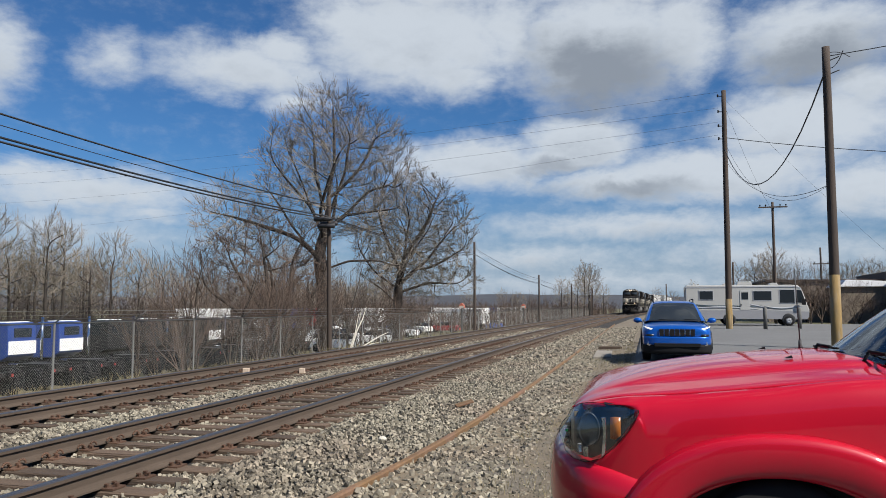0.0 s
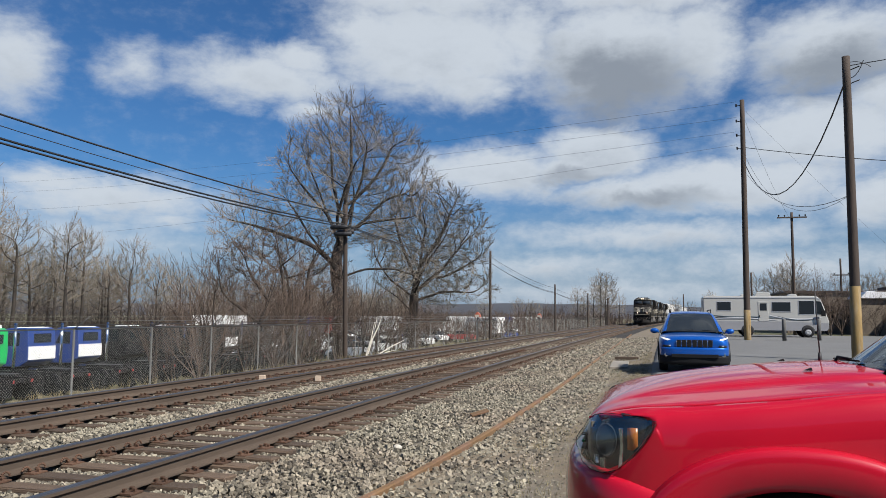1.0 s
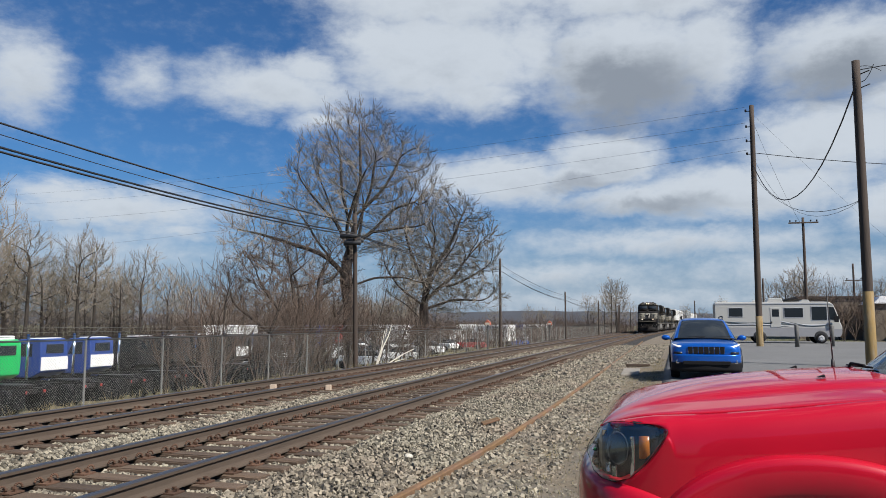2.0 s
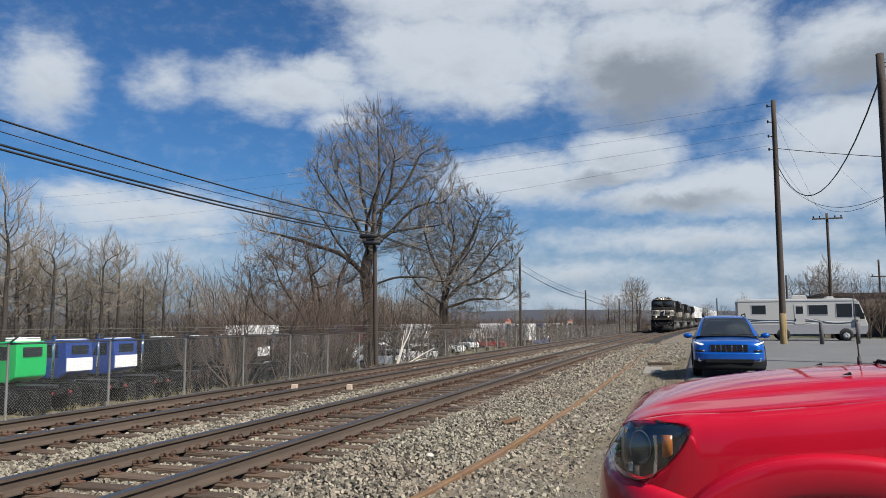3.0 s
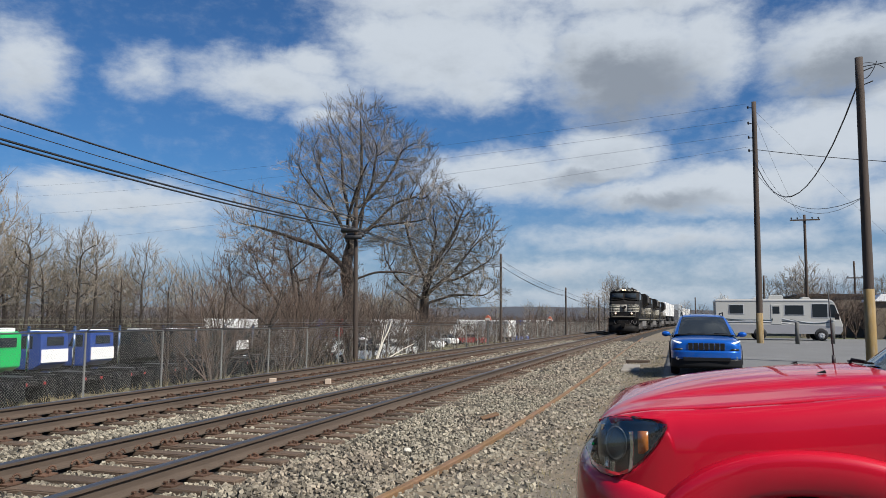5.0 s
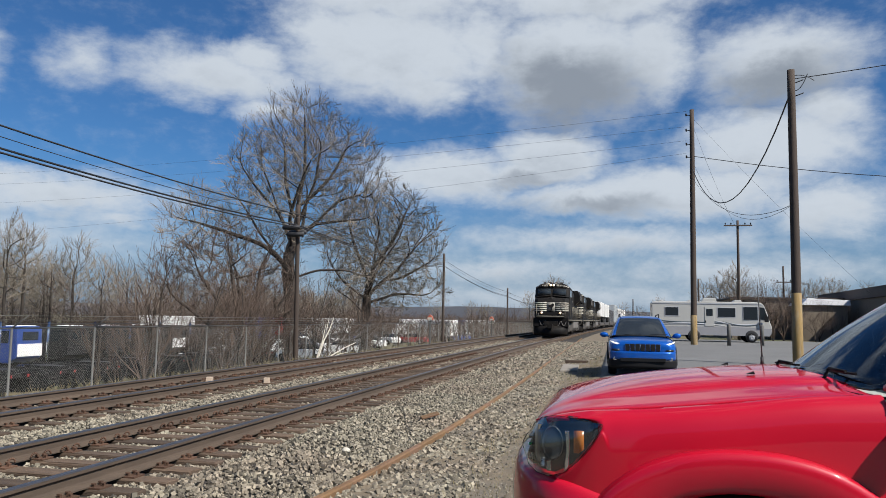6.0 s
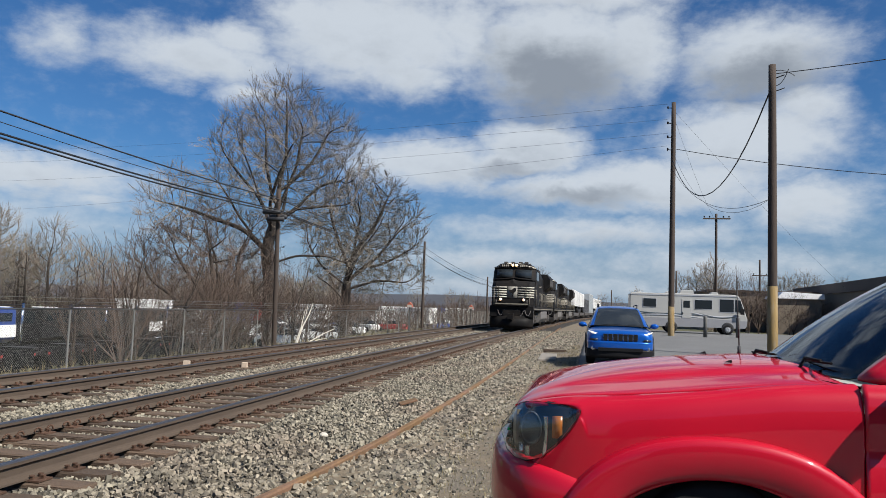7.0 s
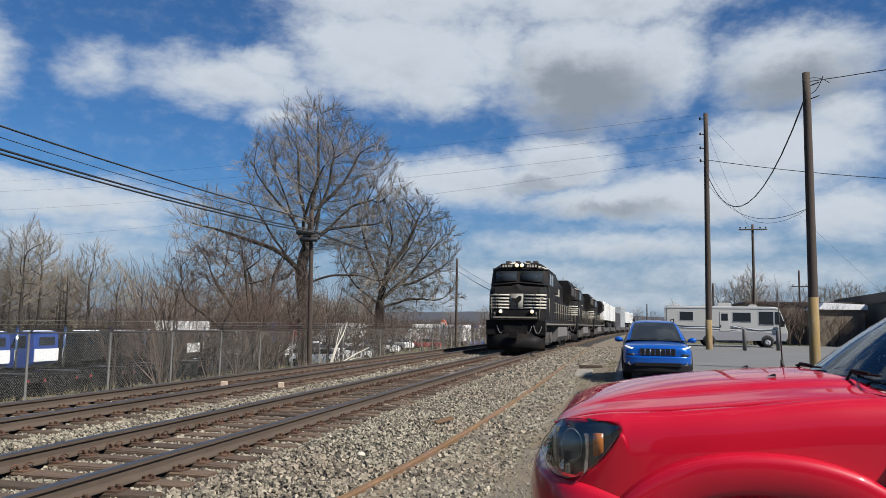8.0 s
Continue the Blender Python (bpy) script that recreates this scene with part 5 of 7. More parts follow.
def hills():
    v, f = [], []
    n = 90
    for k in range(n + 1):
        az = radians(-75 + 120 * k / n)
        d = 1700
        hgt = 25 + 10 * noise.noise((k * 0.09, 2.0, 0.0)) + 5 * noise.noise((k * 0.5, 5.0, 0.0)) + 1.2 * noise.noise((k * 2.3, 5.0, 0.0))
        if az > radians(4):
            hgt *= 0.75
        for dd, z in ((d - 500, -3.0), (d - 150, hgt * 0.6), (d, hgt), (d + 300, hgt * 0.4)):
            v.append((dd * math.sin(az), dd * math.cos(az), z))
    for k in range(n):
        for j in range(3):
            a = k * 4 + j
            f.append((a, a + 4, a + 5, a + 1))
    tagged(mesh_object("backdrop_hills", v, f, M["hill"], smooth=True), "wooded ridge on the horizon with bluish haze in its colour", "hill", kind="structure")


hills()


M["blockwood"] = material("raw_pale_wood", (0.42, 0.33, 0.25), 0.85, var=0.2, scale=6)


def oddments():
    for x, y, l in ((-9.50, 17.1, 0.15), (-8.15, 17.45, 0.13)):
        t = thing("wooden_block", "pale wooden block lying against the far track", "wood block", pose(x, y, -0.09, 0, 0, 12), "pale wooden blocks")
        bm = bmesh.new()
        box(bm, -l / 2, l / 2, -0.07, 0.07, -0.08, 0.055)
        part("block", bm, M["blockwood"], t, bevel=0.01)
    t = thing("stone", "white broken stone lying on the ballast", "stone", pose(-3.20, 9.25, -0.18))
    bm = bmesh.new()
    bmesh.ops.create_icosphere(bm, subdivisions=2, radius=0.055)
    for v in bm.verts:
        v.co *= 1 + 0.35 * noise.noise(v.co * 14)
        v.co.z *= 0.6
    part("stone_body", bm, M["paletwig"], t)
    t = thing("scrap_plate", "rusty bent tie plate lying on the gravel", "scrap metal", pose(-2.89, 12.6, -0.18, 4, -6, 25))
    bm = bmesh.new()
    box(bm, -0.15, 0.15, -0.09, 0.09, 0.0, 0.03)
    for v in bm.verts:
        if v.co.x > 0:
            v.co.z += 0.05
    part("plate", bm, M["rust"], t, bevel=0.006)
    t = thing("concrete_slab", "cracked pale concrete slab sunk in the verge", "concrete slab", pose(-0.95, 26.5, -0.19, 0, 0, 2))
    bm = bmesh.new()
    prism(bm, [(-0.55, -1.9), (0.02, -1.75), (0.06, 1.5), (-0.5, 1.6)], "z", 0.0, 0.10)
    part("slab", bm, M["concrete"], t, bevel=0.02)
    t = thing("old_timber", "dark weathered timber lying across the verge", "timber", pose(-1.0, 30.2, -0.16, 0, 0, 4))
    bm = bmesh.new()
    box(bm, -0.55, 0.35, -0.11, 0.11, 0.0, 0.11)
    part("beam", bm, M["tie"], t, bevel=0.02)
    t = thing("parking_kerb", "weathered timber kerb in front of the pickup", "kerb", pose(-0.62, 5.3, -0.11, 0, 0, 84))
    bm = bmesh.new()
    box(bm, -1.6, 1.5, -0.10, 0.10, 0.0, 0.18)
    part("beam", bm, M["rust"], t, bevel=0.02)


oddments()

# ---- bare trees and brush ----


def grow(rnd, woods, p, d, length, r, depth, up=0.12, kids=5, spread=(26, 52), ratio=(0.5, 0.75), split=2, wig=0.16, minr=0.006):
    """One limb and all that springs from it; woods are the trunk mesh and the twig mesh."""
    n = 5 if depth > 1 else 3
    pts, rads = [p.copy()], [r]
    step = length / n
    dirs = [d]
    for k in range(n):
        d = (d + Vector((rnd.gauss(0, wig), rnd.gauss(0, wig), rnd.gauss(0, wig) + up))).normalized()
        p = p + d * step
        pts.append(p.copy())
        rads.append(max(minr, r * (1 - 0.55 * (k + 1) / n)))
        dirs.append(d)
    woods[0 if depth >= split else 1].tube(pts, rads, 7 if depth >= split + 1 else (5 if depth >= split else 3))
    if depth <= 0:
        return
    kids_here = kids + 1 if depth == 1 and minr < 0.01 else kids
    for j in range(kids_here):
        q = (0.28 + 0.72 * (j + rnd.random()) / kids_here) * n
        k = min(n - 1, int(q))
        base = pts[k].lerp(pts[k + 1], q - k)
        ax = dirs[k].orthogonal().normalized()
        ax = Matrix.Rotation(rnd.uniform(0, math.tau), 3, dirs[k]) @ ax
        nd = Matrix.Rotation(radians(rnd.uniform(*spread)), 3, ax) @ dirs[k]
        grow(rnd, woods, base, nd, length * rnd.uniform(*ratio) * (1 - 0.30 * (q / n - 0.5)), max(minr, rads[k] * rnd.uniform(0.32, 0.52)), depth - 1, up, kids, spread, ratio, split, wig, minr)


def tree(name, seed, limbs, label, x=0, y=0, z=0, group="", twig="twig", category="bare tree", size=1.0, **kw):
    """limbs: rows of start height, lean angle, heading, length, radius, depth; the first one is the trunk without children."""
    rnd = random.Random(seed)
    t = thing(name, label, category, pose(x, y, z), group)
    woods = (Wood(), Wood())
    trunk_h, trunk_r, lean = limbs[0]
    pts = [Vector((lean * q + 0.10 * rnd.uniform(-1, 1) * q, 0.08 * rnd.uniform(-1, 1) * q, trunk_h * q)) for q in (0, 0.15, 0.4, 0.7, 1.0)]
    woods[0].tube(pts, [trunk_r * 1.5, trunk_r * 1.12, trunk_r, trunk_r * 0.92, trunk_r * 0.8], 10)
    for h, tilt, head, length, r, depth in limbs[1:]:
        q = h / trunk_h
        base = Vector((lean * q, 0, h - 0.05))
        d = Vector((math.sin(radians(tilt)) * math.cos(radians(head)), math.sin(radians(tilt)) * math.sin(radians(head)), math.cos(radians(tilt))))
        grow(rnd, woods, base, d, length, r, depth, **kw)
    t.scale = (size, size, size)
    woods[0].make("trunk", M["bark"], t)
    woods[1].make("crown", M[twig], t, smooth=False)
    return t


def colonise(seed, stems, lobes, step, reach, kill, lift=0.1, rounds=90):
    """Branch skeleton that grows from the stems towards points strewn in the crown's lobes; gives nodes and parents."""
    rng = np.random.default_rng(seed)
    pts = []
    for c, r, n in lobes:
        u = rng.normal(size=(n, 3))
        u *= rng.random((n, 1)) ** (1 / 2.5) / np.linalg.norm(u, axis=1)[:, None]
        pts.append(np.array(c) + u * np.array(r))
    pts = np.concatenate(pts)
    nodes, parents = [], []
    for line in stems:
        p = np.array(line[0], float)
        at = -1 if not nodes else int(np.argmin([np.sum((q - p) ** 2) for q in nodes]))
        if at < 0:
            nodes.append(p)
            parents.append(-1)
            at = 0
        for a, b in zip(line, line[1:]):
            a, b = np.array(a, float), np.array(b, float)
            n = max(1, int(np.linalg.norm(b - a) / step))
            for k in range(n):
                nodes.append(a + (b - a) * (k + 1) / n + rng.normal(size=3) * step * 0.13)
                parents.append(at)
                at = len(nodes) - 1
    dist, idx = np.full(len(pts), 1e9), np.zeros(len(pts), int)
    fresh, seen = 0, set()
    for _ in range(rounds):
        for k in range(fresh, len(nodes)):
            d = np.sqrt(((pts - nodes[k]) ** 2).sum(1))
            m = d < dist
            dist[m], idx[m] = d[m], k
        fresh = len(nodes)
        keep = dist > kill
        pts, dist, idx = pts[keep], dist[keep], idx[keep]
        act = np.nonzero(dist < reach)[0]
        if len(act) == 0:
            break
        pull = {}
        for k in act:
            v = (pts[k] - nodes[idx[k]]) / dist[k]
            pull[idx[k]] = pull.get(idx[k], 0) + v
        for k, v in pull.items():
            v = v / max(1e-6, np.linalg.norm(v)) + np.array((0, 0, lift)) + rng.normal(size=3) * 0.10
            p = nodes[k] + v / np.linalg.norm(v) * step
            key = (k, int(p[0] / step * 2.5), int(p[1] / step * 2.5), int(p[2] / step * 2.5))
            if key in seen:
                continue
            seen.add(key)
            nodes.append(p)
            parents.append(int(k))
    return np.array(nodes), parents


def crown_tree(name, seed, stems, lobes, label, m, root, tip, step=0.3, reach=2.2, kill=0.42, lift=0.1, thick=0.03, twigs=2, twig_len=(0.3, 0.75), twig_lift=0.5, fork=2, group="", twig="twig", category="bare tree"):
    """Tree of limbs, branches and fine twigs; limb girth follows what each limb carries."""
    t = thing(name, label, category, m, group)
    pos, par = colonise(seed, stems, lobes, step, reach, kill, lift)
    rnd = random.Random(seed)
    n = len(par)
    kids = [[] for _ in range(n)]
    for k, p in enumerate(par):
        if p >= 0:
            kids[p].append(k)
    load = [0.0] * n
    for k in range(n - 1, -1, -1):
        load[k] = max(1.0, sum(load[c] for c in kids[k]))
    power = math.log(load[0]) / math.log(root / tip)
    rad = [tip * v ** (1 / power) for v in load]
    main = [max(c, key=lambda i: load[i]) if c else -1 for c in kids]
    for _ in range(3):
        soft = pos.copy()
        for k in range(n):
            if par[k] >= 0 and main[k] >= 0:
                soft[k] = 0.5 * pos[k] + 0.25 * (pos[par[k]] + pos[main[k]])
        pos = soft
    woods = (Wood(), Wood())
    starts = [0] + [c for k in range(n) for c in kids[k] if c != main[k]]
    for s in starts:
        line, rr = ([Vector(pos[par[s]])], [rad[s]]) if par[s] >= 0 else ([], [])
        k = s
        while k >= 0:
            line.append(Vector(pos[k]))
            rr.append(rad[k])
            k = main[k]
        if par[s] < 0:
            rr[0] *= 1.45
        cut = next((i for i, r in enumerate(rr) if r < thick), len(rr))
        if cut > 1:
            woods[0].tube(line[:cut + 1], rr[:cut + 1], 8 if rr[0] > 0.12 else 5)
        if len(rr) - cut > 1 or cut < 2:
            a = max(0, cut if cut > 1 else 0)
            if len(line[a:]) > 1:
                woods[1].tube(line[a:], rr[a:], 3)
    for k in range(n):
        if rad[k] > thick * 0.9 or par[k] < 0:
            continue
        d0 = Vector(pos[k] - pos[par[k]]).normalized()
        for _ in range(twigs):
            d = (d0 * 1.2 + Vector((rnd.gauss(0, 0.38), rnd.gauss(0, 0.38), rnd.gauss(twig_lift, 0.25)))).normalized()
            ln = rnd.uniform(*twig_len)
            a = Vector(pos[k])
            b = a + d * ln * 0.55
            c = b + (d + Vector((rnd.gauss(0, 0.12), rnd.gauss(0, 0.12), 0.18))).normalized() * ln * 0.45
            woods[1].tube([a, b, c], [tip * 0.85, tip * 0.7, tip * 0.5], 3)
            for _ in range(fork):
                e = a.lerp(b, rnd.uniform(0.4, 1.0))
                g = (d + Vector((rnd.gauss(0, 0.4), rnd.gauss(0, 0.4), rnd.gauss(0.2, 0.25)))).normalized()
                woods[1].tube([e, e + g * ln * rnd.uniform(0.35, 0.7)], [tip * 0.7, tip * 0.5], 3)
    woods[0].make("trunk", M["bark"], t)
    woods[1].make("crown", M[twig], t, smooth=False)
    return t


def trees():
    stems = [[(0, 0, 0), (-0.1, 0, 3.0), (-0.3, 0, 5.2), (0.1, 0, 7.3), (0.2, 0.1, 9.2)],
             [(-0.15, 0, 4.3), (1.2, 0, 4.8), (2.6, 0.2, 4.9), (3.9, 0.2, 4.5)],
             [(-0.25, 0, 4.9), (-1.5, -0.3, 6.0), (-3.2, -0.3, 6.5), (-4.7, -0.2, 7.0)],
             [(0, 0, 6.4), (1.2, 0.2, 7.4), (2.2, 0.3, 8.6), (3.3, 0.3, 8.8)],
             [(-0.2, 0, 6.2), (-1.0, 0.2, 8.2), (-1.7, 0.1, 10.0)],
             [(-0.1, 0, 5.6), (0.4, 1.3, 7.2), (0.6, 2.2, 9.0)], [(-0.1, 0, 5.8), (-0.3, -1.3, 7.4), (0.3, -2.2, 9.2)],
             [(0.1, 0, 7.0), (0.9, -0.4, 9.2), (1.3, -0.5, 11.4)], [(0, 0, 7.2), (-0.6, 0.5, 9.6), (-0.7, 0.5, 12.0)], [(0.2, 0, 8.0), (1.8, 0.4, 9.8), (2.5, 0.4, 11.2)],
             [(-0.6, 0.1, 7.4), (-2.0, 0.3, 9.0), (-2.9, 0.2, 10.2)], [(-1.0, -0.2, 5.6), (-2.2, -0.2, 7.4), (-3.0, -0.1, 8.6)], [(0.9, 0.1, 7.2), (2.4, 0.1, 7.4), (4.0, 0.1, 7.6)], [(0.3, 0.1, 9.0), (0.4, 0.1, 11.0), (0.3, 0.1, 13.0)]]
    lobes = [((0.5, 0, 9.4), (4.3, 3.8, 3.8), 2600), ((0.2, 0, 12.0), (2.2, 2.2, 2.0), 420), ((-4.2, 0, 6.9), (2.6, 2.2, 2.2), 560), ((3.6, 0, 5.0), (1.8, 1.8, 1.1), 160), ((-1.8, 0, 4.6), (1.6, 1.6, 0.9), 90)]
    crown_tree("bare_tree", 5, stems, lobes, "tall bare grey-brown tree with a broad rounded crown behind the fence", pose(-15.6, 36.0, -0.95, 0, 0, 23.4), 0.33, 0.009, step=0.27, kill=0.36, lift=0.12, twigs=2, twig_len=(0.4, 0.95))
    stems = [[(0, 0, 0), (0.1, 0, 2.0), (0, 0, 3.9), (0.5, 0.3, 6.3), (0.8, 0.2, 8.6)],
             [(0, 0, 3.3), (2.0, 0.3, 4.1), (4.2, 0.2, 3.9)], [(0, 0, 3.6), (-1.6, 0, 4.8), (-2.8, 0, 6.4)], [(0, 0, 3.9), (2.0, 0, 5.6), (3.4, 0.2, 7.4)],
             [(0, 0, 3.7), (0.6, 1.6, 5.4), (1.0, 2.8, 6.6)], [(0, 0, 3.7), (0.6, -1.6, 5.4), (1.2, -2.8, 6.4)], [(0.05, 0, 2.4), (-1.0, 0, 3.6), (-2.4, 0.2, 4.4)], [(0.2, 0.1, 4.8), (-0.8, 0.2, 7.0), (-1.4, 0.2, 9.0)], [(0.5, 0.3, 6.0), (1.9, 0.3, 8.0), (2.6, 0.3, 9.8)], [(1.4, 0.2, 4.8), (3.2, 0.2, 5.6), (4.6, 0.1, 6.4)]]
    lobes = [((1.1, 0, 7.5), (4.5, 4.0, 4.2), 2500), ((1.4, 0, 4.4), (4.6, 3.4, 1.5), 600)]
    crown_tree("bare_tree", 9, stems, lobes, "bare spreading tree with a dense twiggy crown behind the fence", pose(-16.2, 50.0, -0.9, 0, 0, 18.0), 0.32, 0.0115, step=0.27, kill=0.35, lift=0.05, twig_lift=0.4, twigs=2, twig_len=(0.4, 0.95))
    stems = [[(0, 0, 0), (0, 0, 0.5), (-1.0, 0, 2.6), (-2.3, 0.1, 4.4)], [(0, 0, 0.4), (0.2, 0.1, 2.8), (0.4, 0.2, 5.0)], [(0, 0, 0.4), (-1.8, -0.3, 2.2), (-3.6, -0.2, 3.6)], [(0, 0, 0.3), (0.9, -0.2, 2.4), (1.8, 0, 4.0)],
             [(0, 0, 0.4), (-0.4, 0.9, 2.6), (-0.7, 1.4, 4.6)], [(0, 0, 0.4), (-0.5, -0.8, 2.4), (-0.9, -1.2, 4.8)]]
    lobes = [((-0.7, 0, 4.4), (3.2, 2.6, 2.6), 850), ((-3.0, 0, 4.2), (1.8, 1.8, 1.7), 220), ((-0.3, 0, 1.8), (2.3, 1.8, 1.4), 380)]
    crown_tree("bare_tree", 21, stems, lobes, "low many-stemmed bare tree spreading over the fence", pose(-16.2, 32.6, -1.15, 0, 0, 26.0), 0.26, 0.010, kill=0.33, step=0.25, twigs=2, twig_len=(0.35, 0.8), lift=0.10, twig="redtwig")
    # woodland beyond the truck yard
    kinds = []
    for s in range(5):
        h = 2.6 + 0.45 * s
        stems = [[(0, 0, 0), (0.1, 0.1, h * 0.6), (0.1 * (s - 2), 0.1, h + 2.6)]]
        lobes = [((0, 0, h + 3.0), (2.0 + 0.2 * (s % 3), 2.1, 2.9), 230), ((0, 0, h + 0.6), (1.7, 1.7, 1.3), 60)]
        kinds.append(crown_tree("woodland_tree", 40 + s, stems, lobes, "slender bare woodland tree in the belt behind the truck yard", pose(-62 - s * 3, 40 + 9 * s, -2.3), 0.13, 0.015, 0.42, 2.6, 0.48, 0.25, 0.03, 2, (0.7, 1.5), 0.5, 1, "woodland trees"))
    rnd = random.Random(77)
    for k in range(160):
        q = k / 160
        y = 18 + 150 * q + rnd.uniform(-3, 3)
        x = -56 - rnd.random() * 26 + (8 if y > 95 else 0)
        s = rnd.uniform(0.85, 1.15) * (1.45 if y < 52 else (1.45 - (y - 52) * 0.0135 if y < 92 else 0.85))
        m = pose(x, y, -2.4, 0, 0, rnd.uniform(0, 360)) @ Matrix.Diagonal((1, 1, 1, 1))
        c = copy_thing(kinds[k % 5], m)
        c.scale = (s, s, s * rnd.uniform(0.92, 1.1))
    # far trees round the end of the line and behind the buildings
    spots = [(-8.6, 141, 1.0), (-10.4, 136, 0.92), (-9.0, 146, 1.05), (-14.0, 143, 0.85), (16.0, 100, 0.9), (16.8, 104, 0.95), (14.2, 101, 0.8), (29, 120, 0.85), (33, 123, 0.9), (-9.5, 138, 0.95), (-13.5, 150, 0.8), (-7.0, 160, 0.7), (15.0, 102, 0.88), (17.5, 106, 0.7), (13.0, 108, 0.72), (27, 122, 0.9), (31, 124, 0.95), (35, 126, 0.9), (40, 128, 0.85), (9, 135, 0.6), (6, 140, 0.55), (3.5, 150, 0.6), (-20, 130, 0.6), (-24, 150, 0.6), (-30, 170, 0.7), (-26, 190, 0.7), (-40, 180, 0.8), (-48, 170, 0.8), (-56, 165, 0.9)]
    for k, (x, y, s) in enumerate(spots):
        c = copy_thing(kinds[k % 5], pose(x, y, -0.4 if x > -10 else -1.8, 0, 0, 73 * k))
        c.scale = (s, s, s)
        tagged(c, "distant bare tree on the skyline", group="distant trees")
    # shrubs and saplings along the fence
    shr = []
    for s in range(4):
        ls = [(0.25, 0.04, 0.0)] + [(0.2, rnd.uniform(5, 32), 60 * j + 20 * s, rnd.uniform(1.5, 2.6), 0.022, 2) for j in range(6)]
        shr.append(tree("shrub", 60 + s, ls, "tangled leafless reddish-brown shrub at the fence", -14.6, 22 + 3.1 * s, -1.0, "fence-line shrubs", "redtwig", "shrub", up=0.10, kids=5, spread=(18, 46), ratio=(0.42, 0.68), minr=0.004, split=3))
    for k in range(46):
        y = rnd.choice([rnd.uniform(20, 34), rnd.uniform(26, 48), rnd.uniform(14, 70)])
        x = rnd.uniform(-16.6, -13.8) + curve_x(y)
        c = copy_thing(shr[k % 4], pose(x, y, ground_z(x) - 0.05, 0, 0, rnd.uniform(0, 360)))
        s = rnd.uniform(0.6, 1.25) if y < 40 else rnd.uniform(0.6, 1.0)
        c.scale = (s, s, s * rnd.uniform(0.9, 1.3))
    for k in range(16):
        y = rnd.uniform(60, 150)
        x = rnd.uniform(-19, -14.5) + curve_x(y)
        c = copy_thing(shr[k % 4], pose(x, y, ground_z(x - curve_x(y)) - 0.05, 0, 0, rnd.uniform(0, 360)))
        c.scale = (1.2, 1.2, 1.0)
    for x, y, s in ((19.5, 76.5, 1.1), (20.8, 76.8, 0.9), (17.2, 80, 1.4), (16.2, 82, 1.3), (14.6, 80, 1.0), (21.8, 73, 0.9), (14.0, 73.5, 1.5), (15.2, 75.0, 1.6), (13.4, 77.0, 1.6), (16.4, 76.5, 1.7), (17.8, 77.5, 1.5), (18.8, 75.0, 1.0), (13.0, 80.5, 1.5), (15.8, 79.0, 1.8), (20.2, 74.0, 0.9), (14.6, 77.6, 1.5)):
        c = copy_thing(shr[0], pose(x, y, -0.1, 0, 0, 50 * x))
        c.scale = (s, s, s)
        tagged(c, "dry brown brush against a building", group="brush at the buildings")
    sap = []
    for s in range(2):
        ls = [(1.6, 0.035, 0.15)] + [(1.5, 6, 30, 2.4, 0.026, 2), (1.3, 24, 140, 2.0, 0.02, 2), (1.0, 30, 260 + 40 * s, 1.8, 0.016, 2)]
        sap.append(tree("sapling", 80 + s, ls, "thin bare sapling growing beside the fence", -14.4, 25 + 4 * s, -0.9, "saplings", "redtwig", "sapling", up=0.16, kids=4, spread=(16, 40), ratio=(0.45, 0.7), minr=0.005, split=2))
    for k in range(14):
        y = rnd.uniform(21, 46)
        c = copy_thing(sap[k % 2], pose(rnd.uniform(-15.6, -13.9), y, -1.0, 0, 0, rnd.uniform(0, 360)))
        s = rnd.uniform(0.7, 1.25)
        c.scale = (s, s, s)
    # undergrowth of the woodland: one tangle
    w = Wood()
    for k in range(5200):
        y = rnd.uniform(12, 175)
        x = rnd.uniform(-82, -52) + (10 if y > 95 else 0)
        p = Vector((x, y, -2.4))
        d = Vector((rnd.gauss(0, 0.25), rnd.gauss(0, 0.25), 1)).normalized()
        h = rnd.uniform(1.2, 5.4)
        pts = [p, p + d * h * 0.5, p + d * h + Vector((rnd.gauss(0, 0.3), rnd.gauss(0, 0.3), 0))]
        w.tube(pts, [0.03, 0.022, 0.012], 3)
        for j in range(5):
            b = pts[1].lerp(pts[2], rnd.random())
            e = b + Vector((rnd.gauss(0, 0.5), rnd.gauss(0, 0.5), rnd.uniform(0.2, 1.0)))
            w.tube([b, e], [0.014, 0.009], 3)
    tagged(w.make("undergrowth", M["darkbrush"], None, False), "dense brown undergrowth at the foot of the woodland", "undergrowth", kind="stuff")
    w = Wood()
    for k in range(6400):
        if k < 4600:
            y = rnd.uniform(95, 260)
            x = rnd.uniform(-85, -15) + curve_x(y) * 0.8
            z = -2.1 if x - curve_x(y) < -20 else -0.8
        else:
            y = rnd.uniform(100, 220)
            x = rnd.uniform(3, 60) + curve_x(y)
            z = -0.15
        h = rnd.uniform(1.2, 5.0) * (1.0 if x < 0 else 0.75)
        p = Vector((x, y, z))
        m = p + Vector((rnd.gauss(0, 0.3), rnd.gauss(0, 0.3), h * 0.6))
        w.tube([p, m], [0.06, 0.04], 3)
        for j in range(4):
            w.tube([p.lerp(m, rnd.uniform(0.4, 1.0)), m + Vector((rnd.gauss(0, 0.7), rnd.gauss(0, 0.7), rnd.uniform(0.1, 0.4) * h))], [0.03, 0.015], 3)
